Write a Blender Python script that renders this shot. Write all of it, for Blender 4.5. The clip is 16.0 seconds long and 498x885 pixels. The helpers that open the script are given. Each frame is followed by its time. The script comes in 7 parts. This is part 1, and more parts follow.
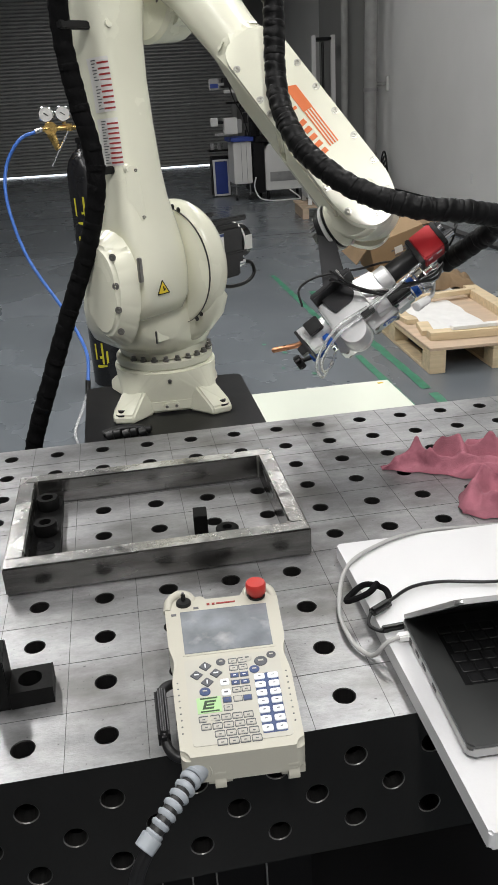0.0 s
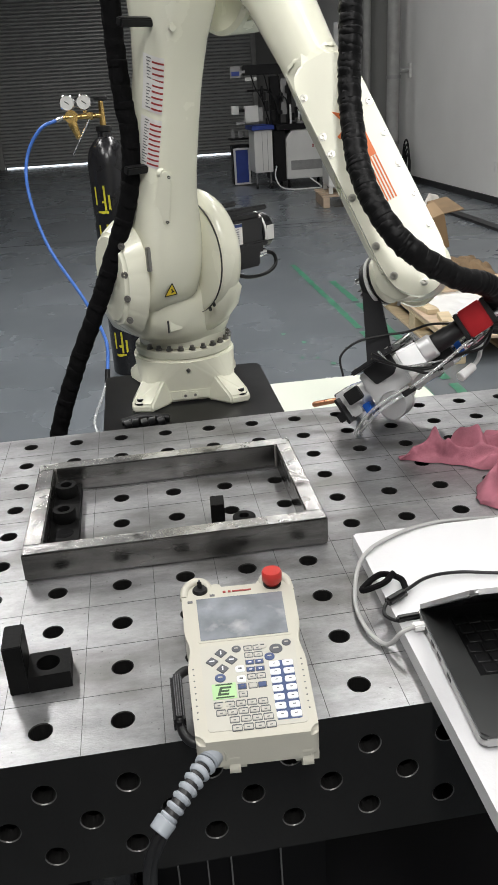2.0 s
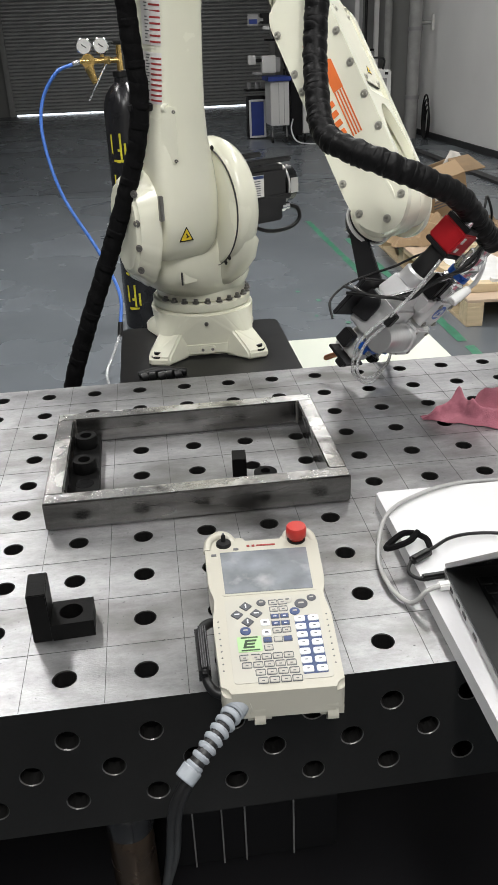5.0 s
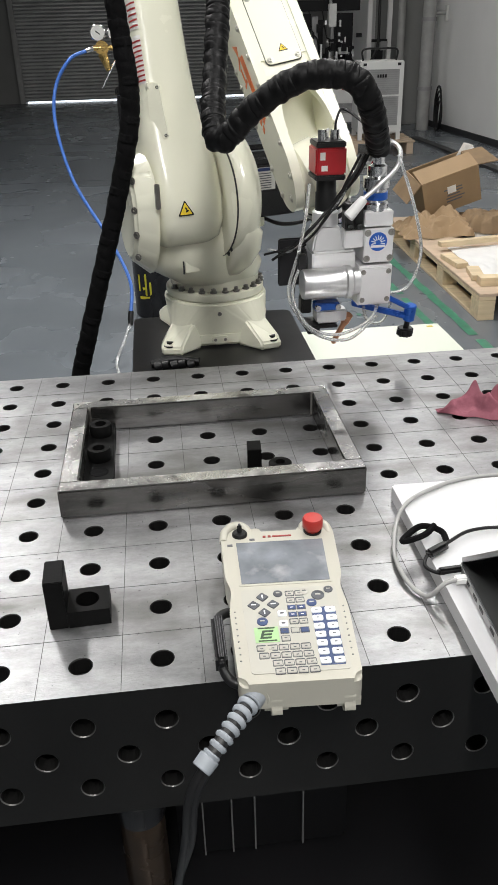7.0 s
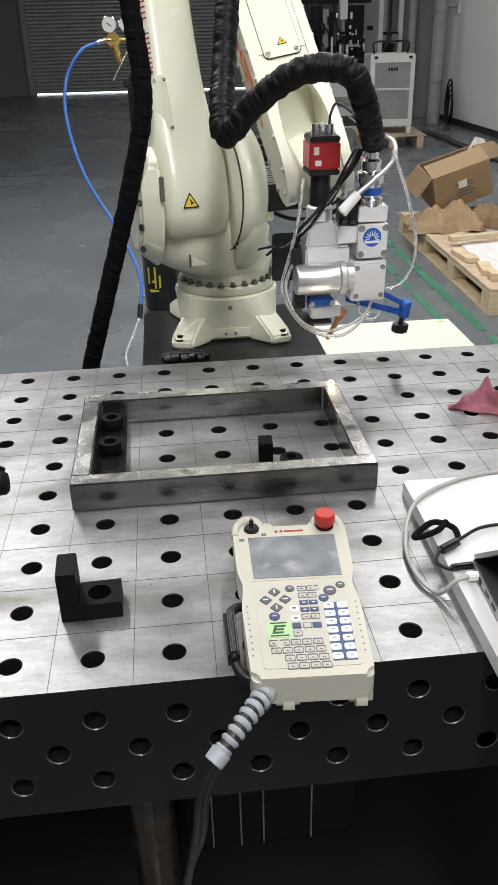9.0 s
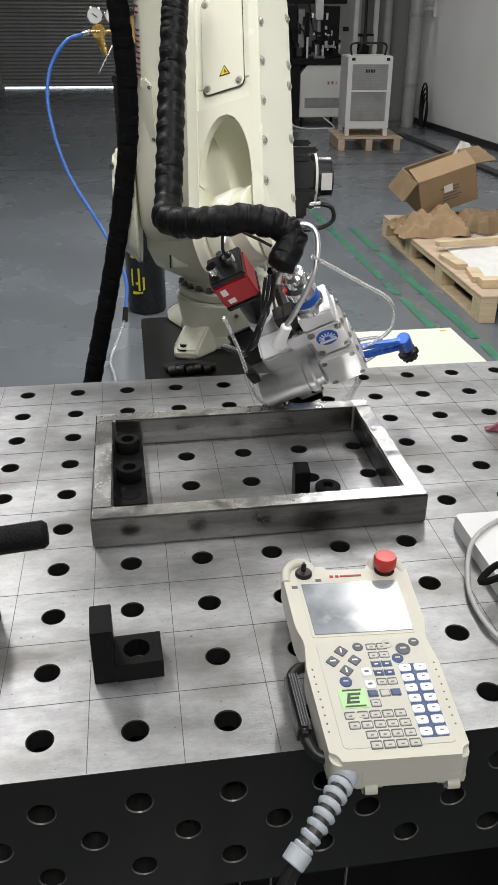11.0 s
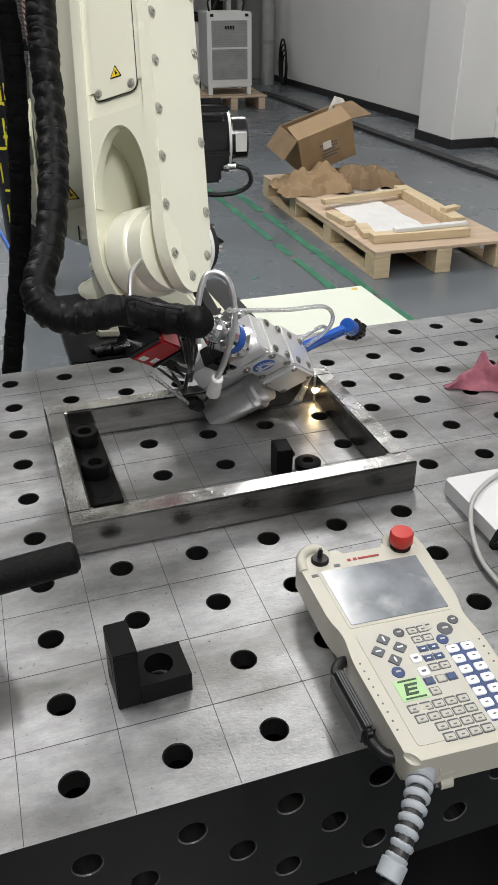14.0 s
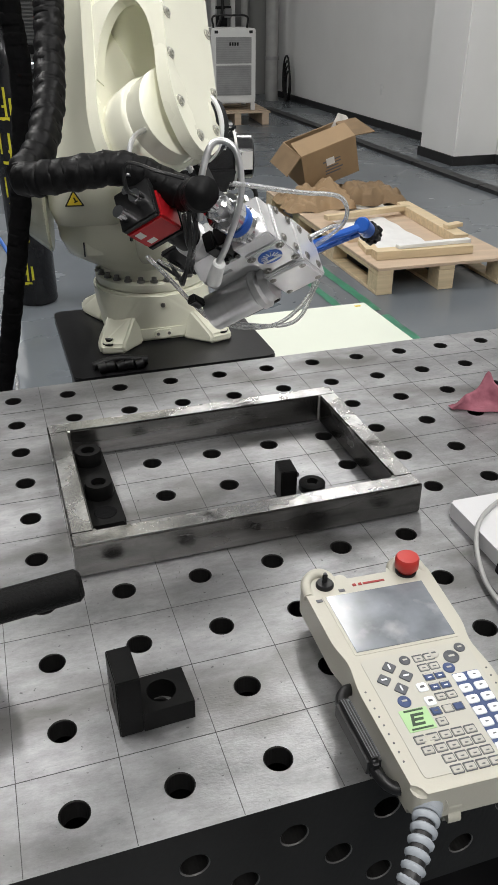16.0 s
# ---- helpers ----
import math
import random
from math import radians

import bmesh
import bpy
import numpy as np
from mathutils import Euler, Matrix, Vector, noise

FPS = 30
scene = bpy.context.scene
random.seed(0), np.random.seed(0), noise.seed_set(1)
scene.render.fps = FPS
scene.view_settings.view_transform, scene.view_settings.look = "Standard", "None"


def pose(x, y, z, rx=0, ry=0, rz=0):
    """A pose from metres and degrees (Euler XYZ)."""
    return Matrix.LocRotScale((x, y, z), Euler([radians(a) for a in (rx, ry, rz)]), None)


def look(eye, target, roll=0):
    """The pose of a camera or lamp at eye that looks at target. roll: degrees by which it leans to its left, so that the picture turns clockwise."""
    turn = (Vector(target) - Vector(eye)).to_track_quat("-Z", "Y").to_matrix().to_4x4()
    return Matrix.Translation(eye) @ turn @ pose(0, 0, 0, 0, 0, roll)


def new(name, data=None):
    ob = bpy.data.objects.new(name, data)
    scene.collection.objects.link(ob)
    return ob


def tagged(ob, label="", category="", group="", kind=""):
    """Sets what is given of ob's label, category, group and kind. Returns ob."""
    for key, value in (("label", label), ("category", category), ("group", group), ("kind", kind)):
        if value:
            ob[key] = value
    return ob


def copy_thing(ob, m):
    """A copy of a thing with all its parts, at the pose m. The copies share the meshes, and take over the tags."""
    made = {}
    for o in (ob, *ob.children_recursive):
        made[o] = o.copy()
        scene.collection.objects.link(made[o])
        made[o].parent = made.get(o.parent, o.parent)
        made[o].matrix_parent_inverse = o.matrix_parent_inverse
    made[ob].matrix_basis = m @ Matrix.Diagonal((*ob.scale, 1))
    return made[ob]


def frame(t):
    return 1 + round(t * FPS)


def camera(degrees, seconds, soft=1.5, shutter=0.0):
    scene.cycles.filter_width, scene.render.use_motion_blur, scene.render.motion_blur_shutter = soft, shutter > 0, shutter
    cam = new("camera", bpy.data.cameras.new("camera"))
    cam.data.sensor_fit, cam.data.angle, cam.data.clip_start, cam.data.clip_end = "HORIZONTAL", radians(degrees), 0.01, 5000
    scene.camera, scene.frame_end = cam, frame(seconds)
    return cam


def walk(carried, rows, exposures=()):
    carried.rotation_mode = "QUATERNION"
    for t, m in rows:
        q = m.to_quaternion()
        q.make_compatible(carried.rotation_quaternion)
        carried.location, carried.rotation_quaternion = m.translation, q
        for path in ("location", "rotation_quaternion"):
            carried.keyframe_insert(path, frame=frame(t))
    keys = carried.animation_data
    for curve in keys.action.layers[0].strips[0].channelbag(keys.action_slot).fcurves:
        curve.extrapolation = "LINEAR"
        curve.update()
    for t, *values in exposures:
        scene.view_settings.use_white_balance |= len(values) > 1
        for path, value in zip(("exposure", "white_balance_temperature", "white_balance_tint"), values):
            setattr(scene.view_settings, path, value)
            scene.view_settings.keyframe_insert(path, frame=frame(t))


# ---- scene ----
cam = camera(34.9, 16.0, soft=0.8)
PATH = [
    (0, (0.178, -0.723, 1.399), (0.456, 1.095, 0.612), -3.3),
    (0.5, (0.174, -0.727, 1.401), (0.431, 1.093, 0.611), -3.3),
    (1, (0.176, -0.729, 1.401), (0.424, 1.089, 0.606), -3.3),
    (1.5, (0.177, -0.727, 1.398), (0.423, 1.09, 0.6), -3.4),
    (2, (0.18, -0.727, 1.399), (0.408, 1.089, 0.591), -3.5),
    (2.5, (0.175, -0.726, 1.4), (0.395, 1.086, 0.584), -3.6),
    (3, (0.172, -0.724, 1.395), (0.386, 1.087, 0.573), -3.6),
    (3.5, (0.169, -0.714, 1.392), (0.373, 1.086, 0.545), -3.3),
    (4, (0.166, -0.711, 1.386), (0.368, 1.078, 0.515), -2.9),
    (6.5, (0.132, -0.712, 1.388), (0.329, 1.054, 0.471), -1.7),
    (7, (0.134, -0.707, 1.385), (0.323, 1.059, 0.465), -1.6),
    (7.5, (0.135, -0.708, 1.385), (0.319, 1.056, 0.462), -1.4),
    (8, (0.136, -0.705, 1.385), (0.318, 1.057, 0.458), -1.4),
    (8.5, (0.136, -0.704, 1.383), (0.313, 1.058, 0.454), -1.4),
    (9, (0.126, -0.705, 1.386), (0.297, 1.055, 0.453), -1.4),
    (9.5, (0.104, -0.705, 1.385), (0.277, 1.053, 0.449), -1.2),
    (9.7, (0.095, -0.707, 1.384), (0.265, 1.053, 0.448), -1.2),
    (11.8, (-0.039, -0.471, 1.364), (0.357, 1.246, 0.419), 0.9),
    (12, (-0.061, -0.464, 1.363), (0.376, 1.238, 0.408), 0.8),
    (12.5, (-0.091, -0.475, 1.353), (0.41, 1.191, 0.367), -0.1),
    (13, (-0.098, -0.47, 1.35), (0.425, 1.183, 0.352), -0.4),
    (13.5, (-0.096, -0.464, 1.351), (0.439, 1.181, 0.348), -0.2),
    (14, (-0.093, -0.459, 1.352), (0.446, 1.182, 0.344), -0.2),
    (14.5, (-0.092, -0.458, 1.351), (0.453, 1.181, 0.343), 0.1),
    (15, (-0.091, -0.457, 1.351), (0.461, 1.177, 0.339), 0.4),
    (15.5, (-0.088, -0.453, 1.349), (0.462, 1.18, 0.334), 0.3),
    (16, (-0.094, -0.446, 1.359), (0.448, 1.21, 0.379), 0.2),
]
walk(cam, [(t, look(eye, target, roll)) for t, eye, target, roll in PATH], exposures=[(0, 0.22), (1, 0.28), (4, 0.34), (9.7, 0.34), (12, 0.18), (16, 0.15)])
# ---------------- world and light ----------------
world = bpy.data.worlds.new("hall_air")
scene.world = world
world.use_nodes = True
world.node_tree.nodes["Background"].inputs[0].default_value = (0.80, 0.9, 1.0, 1)
world.node_tree.nodes["Background"].inputs[1].default_value = 0.02


def ceiling_lamp(x, y, z, sx, sy, watts):
    """Area lamp below a ceiling fixture."""
    lamp = bpy.data.lights.new("led_panel_light", "AREA")
    lamp.shape, lamp.size, lamp.size_y, lamp.energy = "RECTANGLE", sx, sy, watts
    lamp.color = (1.0, 0.985, 0.965)
    ob = new("led_panel_light", lamp)
    ob.matrix_world = pose(x, y, z)


LAMPS = [(-1.5, 0.6, 0.35, 2.4, 40), (1.5, 0.6, 0.35, 2.4, 40), (-1.5, 4.4, 0.35, 2.4, 100), (1.8, 4.4, 0.35, 2.4, 66), (0.2, -2.6, 0.35, 2.4, 135), (2.6, 9.2, 0.35, 2.4, 9), (0.2, 13.6, 0.35, 2.4, 22)]
for lx, ly, lsx, lsy, lw in LAMPS:
    ceiling_lamp(lx, ly, 4.28, lsx, lsy, lw)


# ---------------- materials ----------------
def mat(name, color, rough=0.5, metal=0.0, var=0.12, scale=8.0, bump=0.0, bscale=60.0, rvar=0.1, coat=0.0, stretch=(1, 1, 1), trans=0.0, emit=0.0, dirt=None, dirt_at=0.6, dirt_scale=3.0, spec=0.5, grain=0.0, blots=(), pits=0.0):
    m = bpy.data.materials.new(name)
    m.use_nodes = True
    nt = m.node_tree
    N, L = nt.nodes, nt.links
    b = N["Principled BSDF"]
    b.inputs["Metallic"].default_value = metal
    b.inputs["Specular IOR Level"].default_value = spec
    b.inputs["Coat Weight"].default_value = coat
    b.inputs["Transmission Weight"].default_value = trans
    tc = N.new("ShaderNodeTexCoord")
    mp = N.new("ShaderNodeMapping")
    mp.inputs["Scale"].default_value = stretch
    L.new(tc.outputs["Object"], mp.inputs["Vector"])
    n1 = N.new("ShaderNodeTexNoise")
    n1.inputs["Scale"].default_value, n1.inputs["Detail"].default_value = scale, 6
    L.new(mp.outputs[0], n1.inputs["Vector"])
    ramp = N.new("ShaderNodeMapRange")
    ramp.inputs["From Min"].default_value, ramp.inputs["From Max"].default_value = 0.3, 0.7
    ramp.inputs["To Min"].default_value, ramp.inputs["To Max"].default_value = 1 - var, 1 + var
    L.new(n1.outputs[0], ramp.inputs["Value"])
    mul = N.new("ShaderNodeVectorMath")
    mul.operation = "MULTIPLY"
    mul.inputs[0].default_value = color
    L.new(ramp.outputs[0], mul.inputs[1])
    last = mul.outputs[0]
    if grain:
        n4 = N.new("ShaderNodeTexNoise")
        n4.inputs["Scale"].default_value, n4.inputs["Detail"].default_value = 45.0, 9
        n4.inputs["Roughness"].default_value = 0.8
        L.new(mp.outputs[0], n4.inputs["Vector"])
        r4 = N.new("ShaderNodeMapRange")
        r4.inputs["From Min"].default_value, r4.inputs["From Max"].default_value = 0.32, 0.68
        r4.inputs["To Min"].default_value, r4.inputs["To Max"].default_value = 1 - grain, 1 + grain
        L.new(n4.outputs[0], r4.inputs["Value"])
        m4 = N.new("ShaderNodeVectorMath")
        m4.operation = "MULTIPLY"
        L.new(last, m4.inputs[0])
        L.new(r4.outputs[0], m4.inputs[1])
        last = m4.outputs[0]
    if dirt:
        n3 = N.new("ShaderNodeTexNoise")
        n3.inputs["Scale"].default_value, n3.inputs["Detail"].default_value = dirt_scale, 8
        L.new(mp.outputs[0], n3.inputs["Vector"])
        r3 = N.new("ShaderNodeMapRange")
        r3.inputs["From Min"].default_value, r3.inputs["From Max"].default_value = dirt_at, dirt_at + 0.15
        L.new(n3.outputs[0], r3.inputs["Value"])
        mx = N.new("ShaderNodeMix")
        mx.data_type = "RGBA"
        L.new(r3.outputs[0], mx.inputs["Factor"])
        L.new(last, mx.inputs["A"])
        mx.inputs["B"].default_value = (*dirt, 1)
        last = mx.outputs["Result"]
    if pits:
        n5 = N.new("ShaderNodeTexNoise")
        n5.inputs["Scale"].default_value, n5.inputs["Detail"].default_value = 150.0, 3
        L.new(tc.outputs["Object"], n5.inputs["Vector"])
        r5 = N.new("ShaderNodeMapRange")
        r5.inputs["From Min"].default_value, r5.inputs["From Max"].default_value = 0.68, 0.74
        r5.inputs["To Min"].default_value, r5.inputs["To Max"].default_value = 1.0, 1 - pits
        L.new(n5.outputs[0], r5.inputs["Value"])
        m5 = N.new("ShaderNodeVectorMath")
        m5.operation = "MULTIPLY"
        L.new(last, m5.inputs[0])
        L.new(r5.outputs[0], m5.inputs[1])
        last = m5.outputs[0]
    # each blot darkens the colour round a point, with a noisy edge
    for sx, sy, sz, sr, dark in blots:
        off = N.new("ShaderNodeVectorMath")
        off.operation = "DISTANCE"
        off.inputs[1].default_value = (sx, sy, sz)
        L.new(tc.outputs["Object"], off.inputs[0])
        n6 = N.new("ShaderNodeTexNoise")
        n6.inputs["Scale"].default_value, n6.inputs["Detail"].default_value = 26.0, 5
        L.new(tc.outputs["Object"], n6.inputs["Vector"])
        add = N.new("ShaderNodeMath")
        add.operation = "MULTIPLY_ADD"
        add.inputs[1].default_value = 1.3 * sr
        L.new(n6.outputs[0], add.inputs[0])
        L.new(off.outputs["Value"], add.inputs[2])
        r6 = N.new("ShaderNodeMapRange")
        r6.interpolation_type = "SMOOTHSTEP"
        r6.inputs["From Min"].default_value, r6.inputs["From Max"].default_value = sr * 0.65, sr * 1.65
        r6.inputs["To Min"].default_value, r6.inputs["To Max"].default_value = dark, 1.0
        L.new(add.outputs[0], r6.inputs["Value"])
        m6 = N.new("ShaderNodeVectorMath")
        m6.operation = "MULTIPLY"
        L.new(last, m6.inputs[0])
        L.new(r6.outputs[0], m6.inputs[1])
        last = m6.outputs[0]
    L.new(last, b.inputs["Base Color"])
    n2 = N.new("ShaderNodeTexNoise")
    n2.inputs["Scale"].default_value, n2.inputs["Detail"].default_value = bscale, 4
    L.new(mp.outputs[0], n2.inputs["Vector"])
    rr = N.new("ShaderNodeMapRange")
    rr.inputs["To Min"].default_value, rr.inputs["To Max"].default_value = max(0.02, rough - rvar), min(1, rough + rvar)
    L.new(n1.outputs[0], rr.inputs["Value"])
    L.new(rr.outputs[0], b.inputs["Roughness"])
    if bump:
        bp = N.new("ShaderNodeBump")
        bp.inputs["Strength"].default_value, bp.inputs["Distance"].default_value = bump, 0.002
        L.new(n2.outputs[0], bp.inputs["Height"])
        L.new(bp.outputs[0], b.inputs["Normal"])
    if emit:
        b.inputs["Emission Color"].default_value = (*color, 1)
        b.inputs["Emission Strength"].default_value = emit
    return m


M = dict(
    # blots darken the top by the stop, frame, towel and bracket
    steel=mat("ground_steel", (0.305, 0.306, 0.312), 0.40, 0.78, 0.28, 6.0, 0.2, 320, 0.2, stretch=(0.6, 1.3, 1), dirt=(0.16, 0.157, 0.152), dirt_at=0.52, dirt_scale=7, grain=0.24, pits=0.6, blots=((0.27, 0.47, 0.70, 0.075, 0.35), (0.30, 0.345, 0.70, 0.060, 0.45), (0.40, 0.66, 0.70, 0.055, 0.5), (0.66, 0.62, 0.70, 0.060, 0.55), (-0.02, 0.128, 0.70, 0.03, 0.5))),
    # apron steel set near black: the shade on the sides is in the colour
    steel_side=mat("steel_side_in_shade", (0.012, 0.0118, 0.0115), 0.42, 0.2, 0.25, 6, 0.1, 200, stretch=(1, 1, 0.4), spec=0.18),
    groove=mat("groove", (0.07, 0.07, 0.07), 0.7, 0.3),
    # steel inside the holes, with the shade of the recess painted in
    hole=mat("shaded_hole_wall", (0.022, 0.0215, 0.021), 0.5, 0.6, spec=0.2),
    rim=mat("worn_hole_rim", (0.20, 0.195, 0.19), 0.35, 0.9, 0.3, 30),
    screw=mat("pale_screw_head", (0.52, 0.51, 0.45), 0.32, 0.6, 0.2, 40),
    tube=mat("mill_steel_tube", (0.15, 0.147, 0.142), 0.26, 0.9, 0.4, 9, 0.08, 120, 0.16, grain=0.25, stretch=(0.4, 1, 2.5), dirt=(0.08, 0.077, 0.074), dirt_at=0.52, dirt_scale=5, blots=((0.27, 0.40, 0.72, 0.05, 0.25), (0.42, 0.71, 0.72, 0.04, 0.4))),
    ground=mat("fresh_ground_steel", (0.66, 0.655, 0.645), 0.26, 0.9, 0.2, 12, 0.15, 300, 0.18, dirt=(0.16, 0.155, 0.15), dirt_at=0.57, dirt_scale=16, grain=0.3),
    burnished=mat("burnished_clamp", (0.005, 0.005, 0.005), 0.5, 0.0, 0.25, 20, 0.1, 200, spec=0.08),
    ivory=mat("ivory_robot_paint", (0.80, 0.795, 0.655), 0.26, 0.0, 0.03, 5, 0.02, 160, 0.05, coat=0.25),
    ivory_dull=mat("cast_ivory_paint", (0.79, 0.785, 0.645), 0.36, 0.0, 0.05, 8, 0.10, 130, 0.06),
    seam=mat("dark_seam", (0.03, 0.03, 0.03), 0.6),
    bolt=mat("bolt_steel", (0.30, 0.29, 0.27), 0.35, 0.9, 0.2, 40),
    blackbolt=mat("black_bolt", (0.02, 0.02, 0.02), 0.35, 0.5),
    black=mat("black_plastic", (0.008, 0.008, 0.0085), 0.42, 0.0, 0.2, 20, 0.05, 150, spec=0.35),
    blackgloss=mat("glossy_black_motor", (0.010, 0.010, 0.011), 0.18, 0.0, 0.2, 20, 0.0, 150, 0.05),
    blackplate=mat("black_mount_plate", (0.018, 0.018, 0.02), 0.5, 0.3, 0.2, 20),
    pedestal=mat("black_pedestal_paint", (0.009, 0.009, 0.010), 0.36, 0.0, 0.3, 6, 0.05, 120, 0.12, spec=0.2),
    sleeve=mat("black_cloth_sleeve", (0.0035, 0.0035, 0.0038), 0.85, 0.0, 0.3, 60, 0.9, 110, spec=0.10),
    tape_sleeve=mat("black_tape_wrap", (0.0045, 0.0045, 0.0048), 0.48, 0.0, 0.15, 30, 0.5, 75, 0.10, spec=0.14),
    alu=mat("anodised_aluminium", (0.74, 0.74, 0.745), 0.33, 0.55, 0.05, 20, 0.03, 300, 0.06),
    chrome=mat("turned_metal", (0.72, 0.72, 0.73), 0.16, 1.0, 0.05, 20),
    satin=mat("satin_turned_aluminium", (0.66, 0.66, 0.665), 0.34, 0.9, 0.05, 20, 0.05, 300, 0.06, stretch=(6, 1, 1)),
    brass=mat("brass", (0.60, 0.41, 0.15), 0.28, 1.0, 0.15, 30),
    copper=mat("copper_nozzle", (0.62, 0.30, 0.17), 0.3, 1.0, 0.15, 40),
    red=mat("red_anodised", (0.42, 0.012, 0.018), 0.35, 0.2, 0.1, 30),
    redbutton=mat("red_button", (0.42, 0.028, 0.022), 0.35, 0.0, 0.08, 40),
    yellow=mat("yellow_plastic", (0.72, 0.5, 0.03), 0.45),
    warn=mat("warning_yellow", (0.75, 0.55, 0.03), 0.5),
    blue=mat("blue_anodised", (0.015, 0.10, 0.45), 0.3, 0.3, 0.1, 30),
    navy=mat("navy_print", (0.02, 0.04, 0.14), 0.45),
    bluehose=mat("blue_hose", (0.05, 0.16, 0.55), 0.38, 0.0, 0.08, 20),
    clear=mat("clear_tubing", (0.93, 0.94, 0.94), 0.12, 0.0, 0.04, 30, trans=0.75),
    white=mat("white_plastic", (0.78, 0.78, 0.77), 0.4, 0.0, 0.05, 12),
    foam=mat("white_foam_board", (0.60, 0.60, 0.61), 0.75, 0.0, 0.03, 6, 0.15, 160),
    pendant=mat("pendant_beige", (0.44, 0.425, 0.362), 0.42, 0.0, 0.03, 8, 0.06, 400),
    panel=mat("pendant_keypad_panel", (0.43, 0.42, 0.37), 0.5, 0.0, 0.03, 10),
    screen=mat("grey_lcd", (0.19, 0.205, 0.225), 0.14, 0.0, 0.35, 18, 0.03, 40, 0.08, dirt=(0.34, 0.35, 0.36), dirt_at=0.56, dirt_scale=22),
    key_light=mat("light_key", (0.40, 0.39, 0.35), 0.5),
    key_white=mat("white_key", (0.72, 0.74, 0.77), 0.45),
    key_dark=mat("dark_key", (0.07, 0.075, 0.085), 0.45),
    key_navy=mat("navy_key", (0.035, 0.06, 0.15), 0.45),
    green=mat("pale_green_label", (0.36, 0.56, 0.28), 0.5),
    darkgreen=mat("dark_print", (0.03, 0.06, 0.03), 0.5),
    boot=mat("grey_strain_relief", (0.30, 0.325, 0.355), 0.5, 0.0, 0.06, 20),
    laptop=mat("grey_laptop", (0.09, 0.092, 0.092), 0.42, 0.6, 0.08, 12),
    laptop_edge=mat("silver_laptop_edge", (0.42, 0.42, 0.42), 0.35, 0.8),
    keycap=mat("black_keycap", (0.012, 0.012, 0.013), 0.5),
    towel=mat("pink_terry_towel", (0.33, 0.115, 0.15), 0.95, 0.0, 0.22, 30, 0.9, 420, dirt=(0.20, 0.060, 0.085), dirt_at=0.53, dirt_scale=20),
    floor=mat("grey_epoxy_floor", (0.140, 0.156, 0.172), 0.27, 0.0, 0.10, 1.2, 0.02, 30, 0.06, dirt=(0.122, 0.136, 0.150), dirt_at=0.5, dirt_scale=0.8),
    wall=mat("white_wall_paint", (0.80, 0.80, 0.785), 0.8, 0.0, 0.03, 1.5, 0.05, 90),
    wallgrey=mat("grey_wall_paint", (0.22, 0.22, 0.215), 0.8, 0.0, 0.05, 1.5),
    skirt=mat("black_skirting", (0.02, 0.02, 0.021), 0.5),
    shutter=mat("grey_steel_shutter", (0.40, 0.405, 0.395), 0.38, 0.35, 0.10, 3),
    pipe=mat("grey_pipe", (0.34, 0.34, 0.33), 0.5),
    tape=mat("green_floor_tape", (0.04, 0.185, 0.11), 0.45, 0.0, 0.3, 14, 0.0, 60, 0.1, dirt=(0.10, 0.16, 0.14), dirt_at=0.6, dirt_scale=9),
    pine=mat("pale_pine", (0.62, 0.50, 0.325), 0.65, 0.0, 0.14, 14, 0.15, 90, stretch=(0.25, 3, 3)),
    ply=mat("plywood", (0.52, 0.40, 0.29), 0.6, 0.0, 0.14, 5, 0.1, 60, stretch=(0.6, 3, 3)),
    card=mat("brown_cardboard", (0.30, 0.205, 0.115), 0.8, 0.0, 0.08, 8, 0.12, 70),
    carddark=mat("dark_cardboard", (0.20, 0.135, 0.075), 0.85, 0.0, 0.15, 10, 0.2, 60),
    film=mat("clear_plastic_film", (0.66, 0.64, 0.60), 0.25, 0.0, 0.2, 20, 0.6, 40, coat=0.7),
    cylinder=mat("black_gas_cylinder", (0.016, 0.016, 0.018), 0.24, 0.1, 0.3, 9, 0.05, 40),
    chalk=mat("yellow_stencil_paint", (0.62, 0.56, 0.03), 0.7, 0.0, 0.2, 20),
    orange=mat("orange_decal", (0.72, 0.16, 0.03), 0.5),
    labelwhite=mat("white_label", (0.72, 0.71, 0.68), 0.55, 0.0, 0.05, 20),
    labelred=mat("red_print", (0.30, 0.030, 0.028), 0.55),
    labelgrey=mat("grey_print", (0.10, 0.10, 0.11), 0.55),
    cabinet=mat("white_cabinet_paint", (0.70, 0.70, 0.68), 0.42, 0.0, 0.04, 3),
    cabblue=mat("blue_panel", (0.02, 0.05, 0.28), 0.4),
    machine=mat("machine_black", (0.008, 0.008, 0.009), 0.45, 0.0, spec=0.2),
    machgrey=mat("machine_grey", (0.30, 0.30, 0.30), 0.4, 0.4),
    grille=mat("grille_grey", (0.33, 0.33, 0.325), 0.6),
    board=mat("pale_green_white_lid", (0.72, 0.76, 0.66), 0.4, 0.0, 0.03, 3),
    lampglow=mat("led_panel_glow", (1.0, 0.98, 0.95), 0.5, emit=6.0),
    ceiling=mat("grey_ceiling", (0.30, 0.30, 0.30), 0.85),
    daylight=mat("daylight_gap", (0.85, 0.93, 1.0), 0.5, emit=1.6),
    spark=mat("weld_glow", (1.0, 0.72, 0.36), 0.5, emit=220.0),
    clutter=mat("oily_steel_cylinder", (0.08, 0.055, 0.038), 0.28, 0.8, 0.4, 8),
)


